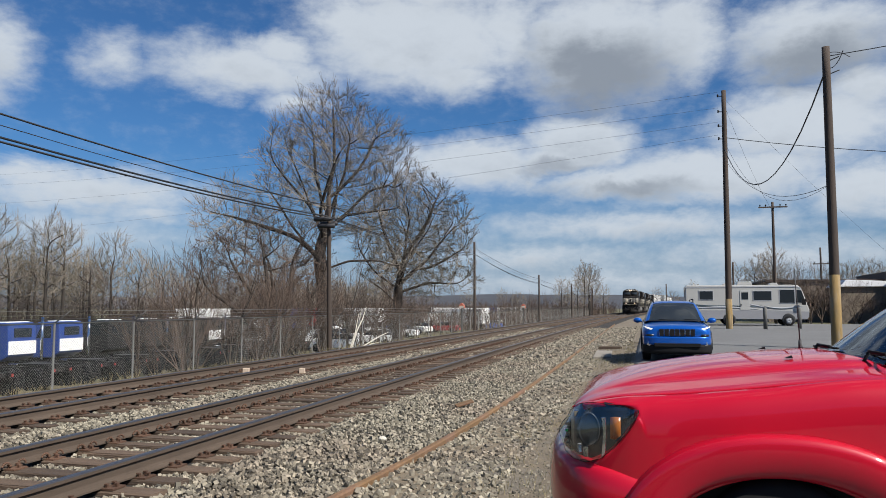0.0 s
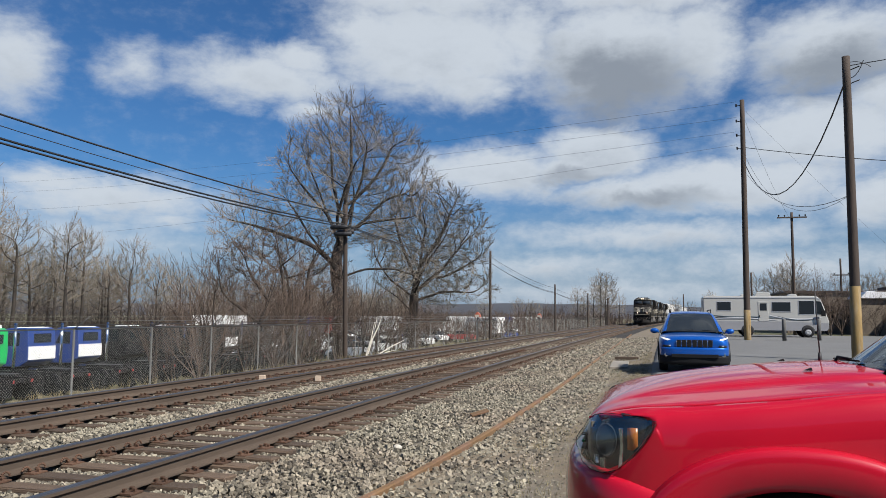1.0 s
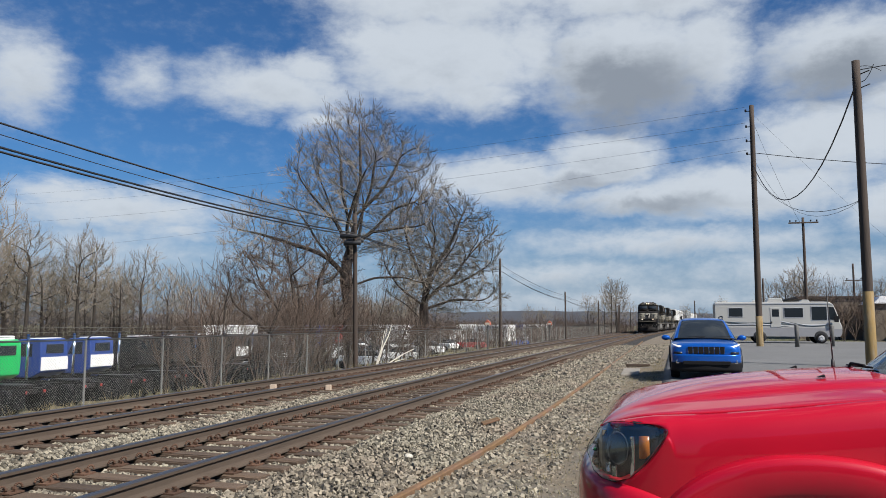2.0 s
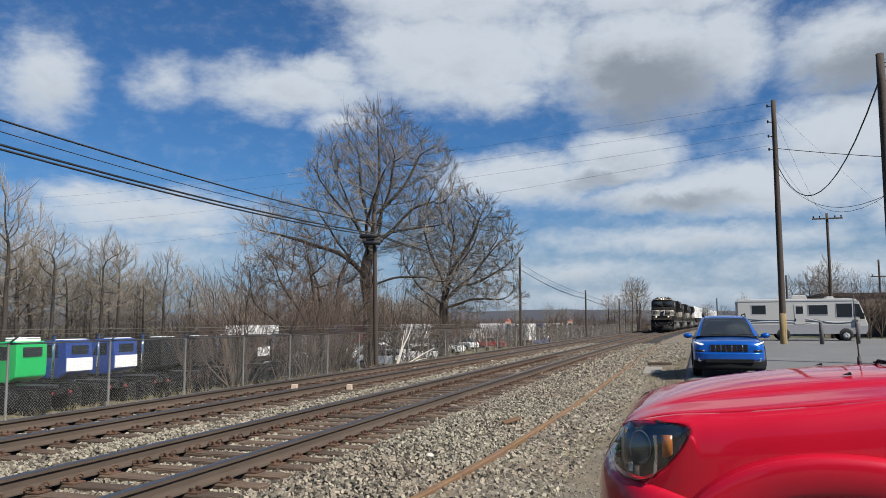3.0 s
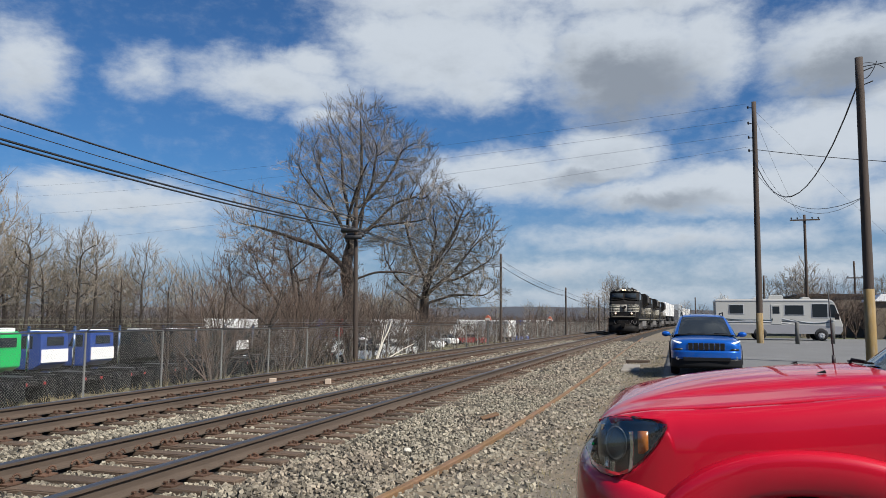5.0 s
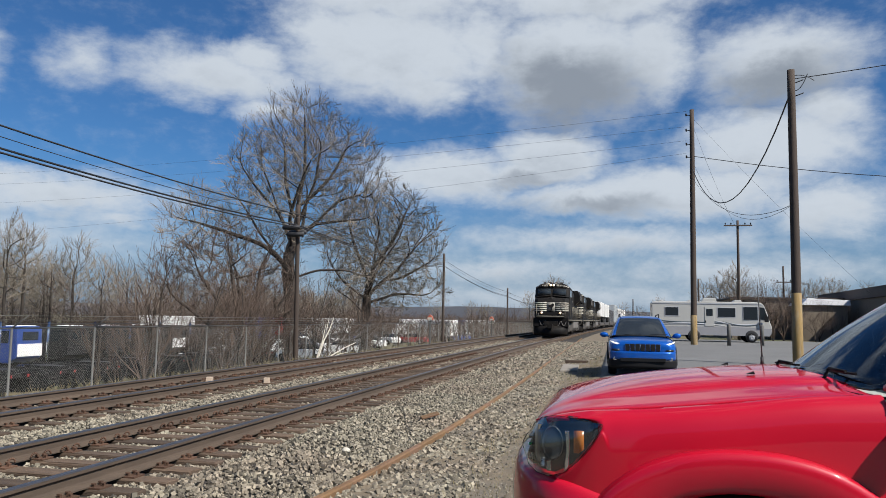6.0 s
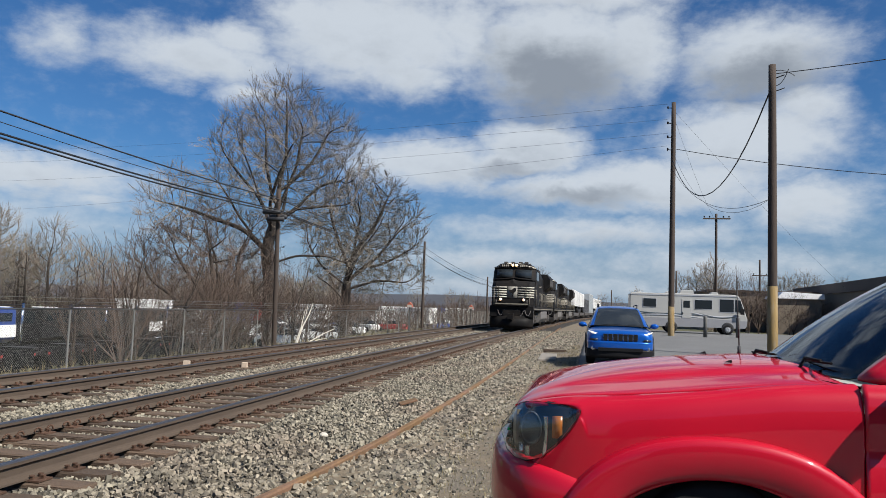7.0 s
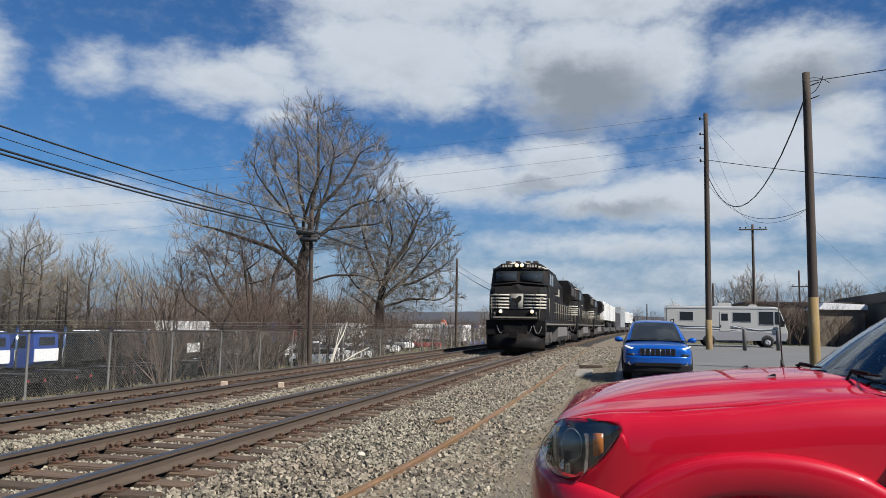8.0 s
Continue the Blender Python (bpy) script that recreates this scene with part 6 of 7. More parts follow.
    tagged(w.make("far_brush", M["redtwig"], None, False), "brown leafless brush and scrub in the distance", "brush", kind="stuff")
    # dry grass tufts and weeds on the slope and the verge
    w = Wood()
    for k in range(5200):
        if k < 3800:
            y = rnd.uniform(8, 60)
            x = rnd.uniform(-18.5, -11.9)
            z = ground_z(x)
            hh = rnd.uniform(0.12, 0.45)
        else:
            y = 5 + 30 * rnd.random() ** 1.5
            x = rnd.choice([rnd.uniform(-1.5, -0.25), rnd.gauss(-0.5, 0.15)])
            z = bed_z(x)
            hh = rnd.uniform(0.03, 0.10)
        for j in range(3):
            p = Vector((x + curve_x(y) + rnd.gauss(0, 0.05), y + rnd.gauss(0, 0.05), z - 0.01))
            w.tube([p, p + Vector((rnd.gauss(0, 0.35) * hh, rnd.gauss(0, 0.35) * hh, hh))], [0.006 if k < 3800 else 0.003, 0.002], 3)
    M["straw"] = material("dry_straw", (0.24, 0.20, 0.11), 0.95, var=0.3, scale=2, island=0.4)
    tagged(w.make("dry_grass", M["straw"], None, False), "dry straw-coloured grass and weeds", "grass", kind="stuff")
    # pale fallen branch by the pole
    t = thing("dead_branch", "pale bleached dead branches leaning at the fence", "branch", pose(-12.9, 32.4, -0.75))
    w = Wood()
    for a, b in (((0, 0, 0), (0.15, 1.0, 1.9)), ((0, 0.2, 0), (-0.1, 2.0, 2.1)), ((0.1, 0.6, 0.9), (0.3, 1.6, 2.2)), ((0.3, 0.8, 0.3), (0.6, 4.0, 0.95)), ((0.2, 1.0, 0.2), (0.5, 3.0, 0.5))):
        a, b = Vector(a), Vector(b)
        w.tube([a, a.lerp(b, 0.5) + Vector((0.1, 0, 0.1)), b], [0.04, 0.03, 0.015], 5)
    w.make("limbs", M["paletwig"], t)


trees()

# ---- the train ----
M["locoblack"] = material("sooty_black_paint", (0.009, 0.0085, 0.0085), 0.6, var=0.35, scale=1.5, tint=(0.028, 0.023, 0.019), tintscale=0.9, tintamt=0.6, spec=0.12)
M["locowhite"] = material("dirty_white_stripe_paint", (0.40, 0.37, 0.31), 0.6, var=0.2, scale=3)
M["locogrey"] = material("dusty_grey_underframe", (0.06, 0.054, 0.05), 0.75, var=0.35, scale=2)
M["tank"] = material("dusty_grey_tank", (0.13, 0.122, 0.115), 0.7, var=0.25, scale=2)
M["headlight"] = material("lit_headlight", (1, 1, 1), 0.3, emit=(1.0, 0.66, 0.25), strength=0.85, var=0.0)
M["ditch"] = material("lit_ditch_light", (1, 1, 1), 0.3, emit=(1.0, 0.58, 0.26), strength=0.75, var=0.0)
M["handrail"] = material("worn_white_handrail", (0.19, 0.17, 0.13), 0.6, var=0.2, scale=3)
M["trailer"] = material("white_trailer_panel", (0.66, 0.66, 0.65), 0.55, var=0.12, scale=0.6, tint=(0.45, 0.43, 0.40), tintscale=0.5, tintamt=0.5, stretch=(1, 1, 0.3))
M["boxdark"] = material("dark_grey_container_paint", (0.085, 0.085, 0.09), 0.6, var=0.2, scale=1)
M["boxgrey"] = material("grey_container_paint", (0.33, 0.35, 0.36), 0.6, var=0.15, scale=1)
M["emblemgrey"] = material("dusty_pale_panel", (0.20, 0.19, 0.165), 0.7, var=0.25, scale=4)
SPEED, FRONT_AT_END = 14.25, 38.7
TRACK_X = TRACKS["near"]


def wheelset(parent, y, r=0.52):
    bm = bmesh.new()
    for s in (1, -1):
        lathe(bm, [(s * 0.68, 0.08), (s * 0.68, r + 0.02), (s * 0.71, r), (s * 0.82, r - 0.005), (s * 0.82, r * 0.75), (s * 0.79, r * 0.72), (s * 0.80, 0.12), (s * 0.86, 0.10)], "x", 24)
        for k in range(5):
            a = k * math.tau / 5
            tube(bm, (s * 0.80, 0.26 * math.cos(a), 0.26 * math.sin(a)), (s * 0.825, 0.26 * math.cos(a), 0.26 * math.sin(a)), 0.04, 0.04, 6)
    tube(bm, (-0.86, 0, 0), (0.86, 0, 0), 0.08, 0.08, 10)
    ob = part("wheelset", bm, M["locogrey"], parent)
    ob.matrix_basis = pose(0, y, r)
    return ob


def bogie(parent, y, axles=3, gap=1.85, sets=None):
    half = gap * (axles - 1) / 2
    bm = bmesh.new()
    for s in (1, -1):
        a, b = min(s * 0.92, s * 1.10), max(s * 0.92, s * 1.10)
        prism(bm, [(y - half - 0.55, 0.62), (y - half - 0.45, 0.42), (y - half + 0.40, 0.42), (y - half + 0.62, 0.30), (y + half - 0.62, 0.30), (y + half - 0.40, 0.42), (y + half + 0.45, 0.42), (y + half + 0.55, 0.62), (y + half + 0.30, 0.98), (y - half - 0.30, 0.98)], "x", a, b)
        for k in range(axles):
            yy = y - half + gap * k
            box(bm, min(s * 1.10, s * 1.22), max(s * 1.10, s * 1.22), yy - 0.17, yy + 0.17, 0.36, 0.70)
            for d in (-0.32, 0.32):
                tube(bm, (s * 1.14, yy + d, 0.62), (s * 1.14, yy + d, 0.98), 0.09, 0.09, 8)
        for k in range(axles - 1):
            yy = y - half + gap * (k + 0.5)
            tube(bm, (s * 1.16, yy - 0.2, 0.85), (s * 1.16, yy + 0.25, 0.85), 0.11, 0.11, 8)
    box(bm, -0.95, 0.95, y - 0.4, y + 0.4, 0.5, 0.95)
    part("bogie_frame", bm, M["locogrey"], parent, bevel=0.02)
    return [wheelset(parent, y - half + gap * k) for k in range(axles)]


def text_bars(parent, x0, x1, y, z0, z1, n, mat):
    w = (x1 - x0) / n
    for k in range(n):
        bm = bmesh.new()
        box(bm, x0 + w * k + w * 0.18, x0 + w * (k + 1) - w * 0.18, y - 0.008, y, z0, z1)
        part("number_bar", bm, mat, parent)


def locomotive(label, lead):
    """Six-axle road locomotive with a wide nose; the nose looks towards -y and the front coupler is at y = 0."""
    t = thing("locomotive", label, "locomotive", group="locomotives")
    # underframe, pilot, plough
    bm = bmesh.new()
    box(bm, -1.50, 1.50, 0.75, 21.6, 1.32, 1.58)
    box(bm, -0.6, 0.6, 0.5, 21.9, 0.95, 1.32)
    part("underframe", bm, M["locoblack"], t, bevel=0.02)
    bm = bmesh.new()
    rows = []
    for z, y, w in ((0.10, 0.28, 1.46), (0.30, 0.16, 1.48), (0.62, 0.22, 1.48), (0.95, 0.42, 1.46)):
        rows.append([(-w, y + 0.50, z), (-w * 0.55, y + 0.18, z), (0, y, z), (w * 0.55, y + 0.18, z), (w, y + 0.50, z)])
    skin(bm, rows)
    solid(part("snow_plough", bm, M["locoblack"], t, "black curved snow plough"), 0.05)
    bm = bmesh.new()
    box(bm, -1.50, 1.50, 0.62, 0.78, 0.85, 1.60)
    part("pilot_plate", bm, M["locoblack"], t, bevel=0.02)
    bm = bmesh.new()
    box(bm, -1.15, 1.15, 0.40, 0.66, 1.60, 1.78)
    part("anticlimber", bm, M["locoblack"], t, bevel=0.02)
    bm = bmesh.new()
    box(bm, -1.12, 1.12, 0.385, 0.402, 1.70, 1.775)
    part("edge_stripe", bm, M["handrail"], t, "worn pale edge stripe")
    bm = bmesh.new()
    box(bm, -0.14, 0.14, -0.05, 0.70, 0.78, 1.02)
    prism(bm, [(-0.22, -0.10), (0.20, -0.10), (0.24, 0.18), (-0.20, 0.22)], "z", 0.70, 1.08)
    part("coupler", bm, M["locoblack"], t, bevel=0.02)
    for x in (-0.95, -0.45, 0.4, 0.9):
        bm = bmesh.new()
        pts = sag((x, 0.58, 1.35), (x + 0.42, 0.56, 1.30), 0.38, 8)
        for a, b in zip(pts, pts[1:]):
            tube(bm, a, b, 0.028, 0.028, 6)
        part("air_hose", bm, M["tank"], t, smooth=True)
    for s in (1, -1):
        bm = bmesh.new()
        for k in range(4):
            box(bm, min(s * 1.18, s * 1.50), max(s * 1.18, s * 1.50), 0.72 + 0.03 * k, 1.05, 0.42 + 0.30 * k, 0.47 + 0.30 * k)
        box(bm, min(s * 1.46, s * 1.50), max(s * 1.46, s * 1.50), 0.72, 1.05, 0.40, 1.6)
        part("steps", bm, M["locogrey"], t)
        bm = bmesh.new()
        tube(bm, (s * 1.05, 0.44, 1.80), (s * 1.05, 0.44, 2.0), 0.05, 0.05, 8)
        lathe(bm, [(0.0, 0.04), (-0.06, 0.13), (0.12, 0.13)], "y", 16, at=(s * 0.80, 0.82, 2.03))
        dl = part("ditch_light", bm, M["locogrey"], t)
        if lead:
            bm = bmesh.new()
            lathe(bm, [(-0.075, 0.02), (-0.07, 0.085), (-0.05, 0.09)], "y", 16, at=(s * 0.80, 0.82, 2.03))
            part("bulb", bm, M["ditch"], dl, "lit warm ditch light")
    # wide nose with chamfered corners and a pointed brow
    bm = bmesh.new()
    rows = []
    for z, y0, w in ((1.58, 0.86, 1.46), (2.15, 0.88, 1.47), (2.95, 0.98, 1.47), (3.18, 1.10, 1.46), (3.32, 1.30, 1.44)):
        rows.append([(-w, 2.8, z), (-w, y0 + 0.38, z), (-w * 0.80, y0 + 0.06, z), (-0.35, y0, z + 0.00), (0, y0 - 0.02, z + (0.16 if z > 3 else 0.02)), (0.35, y0, z), (w * 0.80, y0 + 0.06, z), (w, y0 + 0.38, z), (w, 2.8, z)])
    vs = skin(bm, rows)
    bm.faces.new(vs[-1])
    part("nose", bm, M["locoblack"], t, bevel=0.03)
    for k, z in enumerate((2.22, 2.38, 2.54, 2.70, 2.88)):
        for s in (1, -1):
            x0 = 0.36
            bm = bmesh.new()
            rows = []
            for x, y in ((x0, 0.868), (1.16, 0.93), (1.46, 1.24)):
                dy = (z - 2.15) / 0.8 * 0.10
                rows.append([(s * (x + 0.012), y + dy - 0.022 - 0.012, z - 0.042), (s * (x + 0.012), y + dy - 0.022 - 0.004, z + 0.042)])
            skin(bm, rows)
            solid(part("white_stripe", bm, M["locowhite"], t), 0.012)
    # plain pale horse-sized emblem panel and the number bars
    bm = bmesh.new()
    rows = [[(-0.34, 0.845 + q * 0.10, 2.16 + 0.78 * q), (0.34, 0.845 + q * 0.10, 2.16 + 0.78 * q)] for q in (0, 1)]
    skin(bm, rows)
    em = solid(part("emblem_panel", bm, M["emblemgrey"], t), 0.012)
    bm = bmesh.new()
    prism(bm, [(-0.06, 2.22), (0.02, 2.42), (-0.20, 2.55), (-0.24, 2.72), (-0.05, 2.70), (0.12, 2.84), (0.26, 2.80), (0.24, 2.62), (0.10, 2.48), (0.06, 2.24)], "y", 0.815, 0.835)
    for v in bm.verts:
        v.co.y += (v.co.z - 2.16) / 0.78 * 0.10
    part("emblem", bm, M["locoblack"], em, "plain dark emblem shape")
    for x in (-0.95, 0.95):
        bm = bmesh.new()
        tube(bm, (x, 0.80, 1.95), (x, 0.88, 3.0), 0.02, 0.02, 6)
        part("grab_rail", bm, M["locoblack"], t)
    # cab
    bm = bmesh.new()
    rows = []
    for z, y0, w in ((1.58, 2.5, 1.48), (3.25, 1.75, 1.50), (3.42, 1.60, 1.50), (3.50, 1.70, 1.50), (4.18, 1.98, 1.46), (4.26, 1.92, 1.46), (4.58, 2.20, 1.05), (4.64, 2.5, 0.80)):
        rows.append([(-w, 4.9, z), (-w, y0 + 0.25, z), (-w * 0.86, y0, z), (0, y0 - 0.10, z + (0.12 if 3.2 < z < 3.6 else 0)), (w * 0.86, y0, z), (w, y0 + 0.25, z), (w, 4.9, z)])
    vs = skin(bm, rows)
    bm.faces.new(vs[-1])
    bm.faces.new([r[0] for r in vs] + [r[-1] for r in reversed(vs)])
    cab = part("cab", bm, M["locoblack"], t, bevel=0.02)
    for s in (1, -1):
        bm = bmesh.new()
        rows = [[(s * 0.10, 1.560 + q * 0.30, 3.64 + 0.50 * q), (s * 1.22, 1.660 + q * 0.29, 3.56 + 0.58 * q)] for q in (0, 1)]
        skin(bm, rows)
        solid(part("windshield", bm, M["glass"], cab), 0.02)
        for y0, y1 in ((2.35, 3.2), (3.35, 4.2)):
            bm = bmesh.new()
            box(bm, min(s * 1.47, s * 1.52), max(s * 1.47, s * 1.52), y0, y1, 3.45, 4.05)
            part("side_window", bm, M["glass"], cab, bevel=0.01)
        bm = bmesh.new()
        box(bm, min(s * 0.30, s * 0.98), max(s * 0.30, s * 0.98), 1.86, 2.0, 4.32, 4.53)
        nb = part("number_board", bm, M["locoblack"], cab, bevel=0.01)
        text_bars(nb, min(s * 0.36, s * 0.92), max(s * 0.36, s * 0.92), 1.858, 4.36, 4.49, 4, M["locowhite"])
        bm = bmesh.new()
        skin(bm, [[(s * 0.22, 1.89, 4.545), (s * 1.42, 2.02, 4.24)], [(s * 0.22, 1.93, 4.64), (s * 1.48, 2.08, 4.30)]])
        solid(part("brow_trim", bm, M["locowhite"], cab), 0.02)
        bm = bmesh.new()
        lathe(bm, [(0.05, 0.04), (-0.02, 0.115), (0.10, 0.12)], "y", 16, at=(s * 0.13, 1.80, 4.45))
        hl = part("headlight", bm, M["locogrey"], cab)
        if lead:
            bm = bmesh.new()
            lathe(bm, [(-0.035, 0.02), (-0.03, 0.095), (0.0, 0.10)], "y", 16, at=(s * 0.13, 1.80, 4.45))
            part("bulb", bm, M["headlight"], hl, "lit yellow headlight")
    for x in (-0.7, -0.2, 0.35, 0.75):
        bm = bmesh.new()
        box(bm, x - 0.12, x + 0.12, 2.5, 3.0, 4.62, 4.74)
        part("roof_vent", bm, M["locogrey"], cab, bevel=0.02)
    # long hood and radiator wings
    bm = bmesh.new()
    prism(bm, [(-0.92, 1.58), (0.92, 1.58), (0.92, 4.05), (0.70, 4.32), (-0.70, 4.32), (-0.92, 4.05)], "y", 4.9, 16.8)
    part("engine_hood", bm, M["locoblack"], t, bevel=0.03)
    bm = bmesh.new()
    prism(bm, [(-0.95, 1.58), (0.95, 1.58), (0.95, 3.0), (1.50, 3.45), (1.50, 4.10), (1.25, 4.55), (-1.25, 4.55), (-1.50, 4.10), (-1.50, 3.45), (-0.95, 3.0)], "y", 16.8, 21.2)
    part("radiator_hood", bm, M["locoblack"], t, bevel=0.03)
    bm = bmesh.new()
    prism(bm, [(-1.35, 3.2), (1.35, 3.2), (1.42, 3.9), (1.20, 4.42), (-1.20, 4.42), (-1.42, 3.9)], "y", 5.4, 8.6)
    part("blower_box", bm, M["locoblack"], t, bevel=0.03)
    for s in (1, -1):
        for k in range(9):
            bm = bmesh.new()
            y = 5.3 + 1.25 * k
            box(bm, min(s * 0.92, s * 0.945), max(s * 0.92, s * 0.945), y, y + 1.1, 1.75, 3.15)
            part("hood_door", bm, M["locoblack"], t, bevel=0.012)
        bm = bmesh.new()
        for k in range(6):
            box(bm, min(s * 1.50, s * 1.515), max(s * 1.50, s * 1.515), 17.1 + 0.65 * k, 17.6 + 0.65 * k, 3.52, 4.05)
        part("radiator_screen", bm, M["locogrey"], t)
        bm = bmesh.new()
        for z in (2.62, 2.1):
            tube(bm, (s * 1.46, 4.9, z), (s * 1.46, 21.5, z), 0.016, 0.016, 6)
        for k in range(13):
            y = 5.0 + k * 1.37
            tube(bm, (s * 1.46, y, 1.5), (s * 1.46, y, 2.62), 0.015, 0.015, 6)
        part("handrail", bm, M["handrail"], t, "worn pale walkway handrail")
        bm = bmesh.new()
        pts = [(s * 1.20, 0.50, 1.65), (s * 1.24, 0.70, 2.75), (s * 1.52, 2.1, 2.75), (s * 1.52, 2.3, 1.65)]
        for a, b in zip(pts, pts[1:]):
            tube(bm, a, b, 0.022, 0.022, 6)
        part("nose_handrail", bm, M["handrail"], t)
        bm = bmesh.new()
        box(bm, min(s * 1.50, s * 1.512), max(s * 1.50, s * 1.512), 0.9, 21.4, 1.40, 1.46)
        part("sill_stripe", bm, M["handrail"], t)
        for k in range(7):
            bm = bmesh.new()
            y = 10.2 + k * 0.55
            box(bm, min(s * 0.945, s * 0.952), max(s * 0.945, s * 0.952), y, y + 0.34, 3.25, 3.75)
            part("lettering_bar", bm, M["locowhite"], t)
    bm = bmesh.new()
    prism(bm, [(-1.45, 0.70), (-1.20, 0.38), (1.20, 0.38), (1.45, 0.70), (1.45, 1.30), (-1.45, 1.30)], "y", 8.0, 14.2)
    part("fuel_tank", bm, M["tank"], t, "dusty grey fuel tank", bevel=0.05)
    bm = bmesh.new()
    lathe(bm, [(4.32, 0.30), (4.62, 0.30), (4.62, 0.24)], "z", 14, at=(0, 11.5, 0))
    part("exhaust_stack", bm, M["locogrey"], t)
    sets = bogie(t, 4.3) + bogie(t, 17.9)
    return t, sets


def flat_wagon(boxes, label):
    """Intermodal platform wagon with trailers or containers."""
    t = thing("freight_wagon", label, "freight wagon", group="freight wagons")
    bm = bmesh.new()
    box(bm, -1.25, 1.25, 0.6, 17.4, 0.95, 1.18)
    for s in (1, -1):
        prism(bm, [(0.6, 1.18), (17.4, 1.18), (16.0, 0.62), (2.0, 0.62)], "x", min(s * 1.20, s * 1.30), max(s * 1.20, s * 1.30))
    box(bm, -0.15, 0.15, -0.1, 18.1, 0.75, 0.98)
    part("platform", bm, M["locogrey"], t, bevel=0.02)
    for y in (2.2, 15.8):
        bogie(t, y, 2, 1.75)
    return t


def cargo(mat, y0, y1, z0, z1, label, name="container"):
    t = thing(name, label, name, group="wagon loads")
    bm = bmesh.new()
    box(bm, -1.28, 1.28, y0, y1, z0, z1)
    part("shell", bm, M[mat], t, bevel=0.03)
    n = int((y1 - y0) / 0.6)
    bm = bmesh.new()
    for k in range(n):
        y = y0 + 0.2 + k * 0.6
        for s in (1, -1):
            box(bm, min(s * 1.28, s * 1.305), max(s * 1.28, s * 1.305), y, y + 0.12, z0 + 0.15, z1 - 0.15)
    tagged(part("ribs", bm, M[mat], t), kind="stuff")
    for x in (-0.62, 0.62):
        bm = bmesh.new()
        box(bm, x - 0.56, x + 0.56, y0 - 0.03, y0, z0 + 0.12, z1 - 0.12)
        part("end_door", bm, M[mat], t, bevel=0.01)
    if name == "trailer":
        bm = bmesh.new()
        for y in (y1 - 1.2, y1 - 2.4):
            for s in (1, -1):
                lathe(bm, [(s * 0.75, 0.3), (s * 0.75, 0.5), (s * 1.2, 0.5), (s * 1.2, 0.3)], "x", 18, at=(0, y, 1.68))
        box(bm, -0.5, 0.5, y0 + 1, y1 - 0.5, z0 - 0.35, z0)
        part("running_gear", bm, M["black"], t)
    return t


train = []


def build_train():
    off = 0.0
    lead, sets = locomotive("black road locomotive with white nose stripes and lit headlights", True)
    train.append((lead, off, 22.0, 0.04, sets))
    off += 23.4
    mid, sets2 = locomotive("black trailing locomotive with pale handrails, unlit", False)
    train.append((mid, off, 22.0, 0.04, sets2))
    off += 23.4
    rear = copy_thing(mid, pose(0, 0, 0))
    train.append((rear, off, 22.0, 0.04, [o for o in rear.children if o.name.startswith("wheelset")]))
    off += 23.6
    for loco in (lead, mid, rear):
        loco.scale = (1.04, 1.04, 1.04)
    loads = [("trailer", "trailer", 2.3, 4.95), ("trailer", "trailer", 2.3, 4.9), ("boxdark", "container", 1.2, 4.05), ("boxgrey", "container", 1.2, 5.6), ("trailer", "trailer", 2.3, 4.95), ("trailer", "trailer", 2.3, 4.95)]
    for mat, kind, z0, z1 in loads:
        w = flat_wagon(None, "dark steel platform wagon in the train")
        train.append((w, off, 18.0, 0.04, []))
        lab = {"trailer": "white road trailer riding on a platform wagon", "boxdark": "dark grey corrugated container on a wagon", "boxgrey": "grey stacked container on a wagon"}[mat]
        c = cargo(mat, 1.2, 16.8, z0, z1, lab, kind)
        train.append((c, off, 18.0, 0.04, []))
        off += 18.4


build_train()

# ---- truck yard beyond the fence ----
M["green"] = material("bright_green_truck_paint", (0.010, 0.40, 0.10), 0.35, var=0.06, scale=1.5, coat=0.6)
M["navy"] = material("blue_truck_paint", (0.020, 0.055, 0.23), 0.4, var=0.08, scale=1.5, coat=0.4)
M["darkframe"] = material("black_truck_frame", (0.014, 0.014, 0.015), 0.6, spec=0.25, var=0.3, scale=3)
M["carred"] = material("faded_red_panel", (0.30, 0.03, 0.03), 0.5, var=0.15, scale=2)


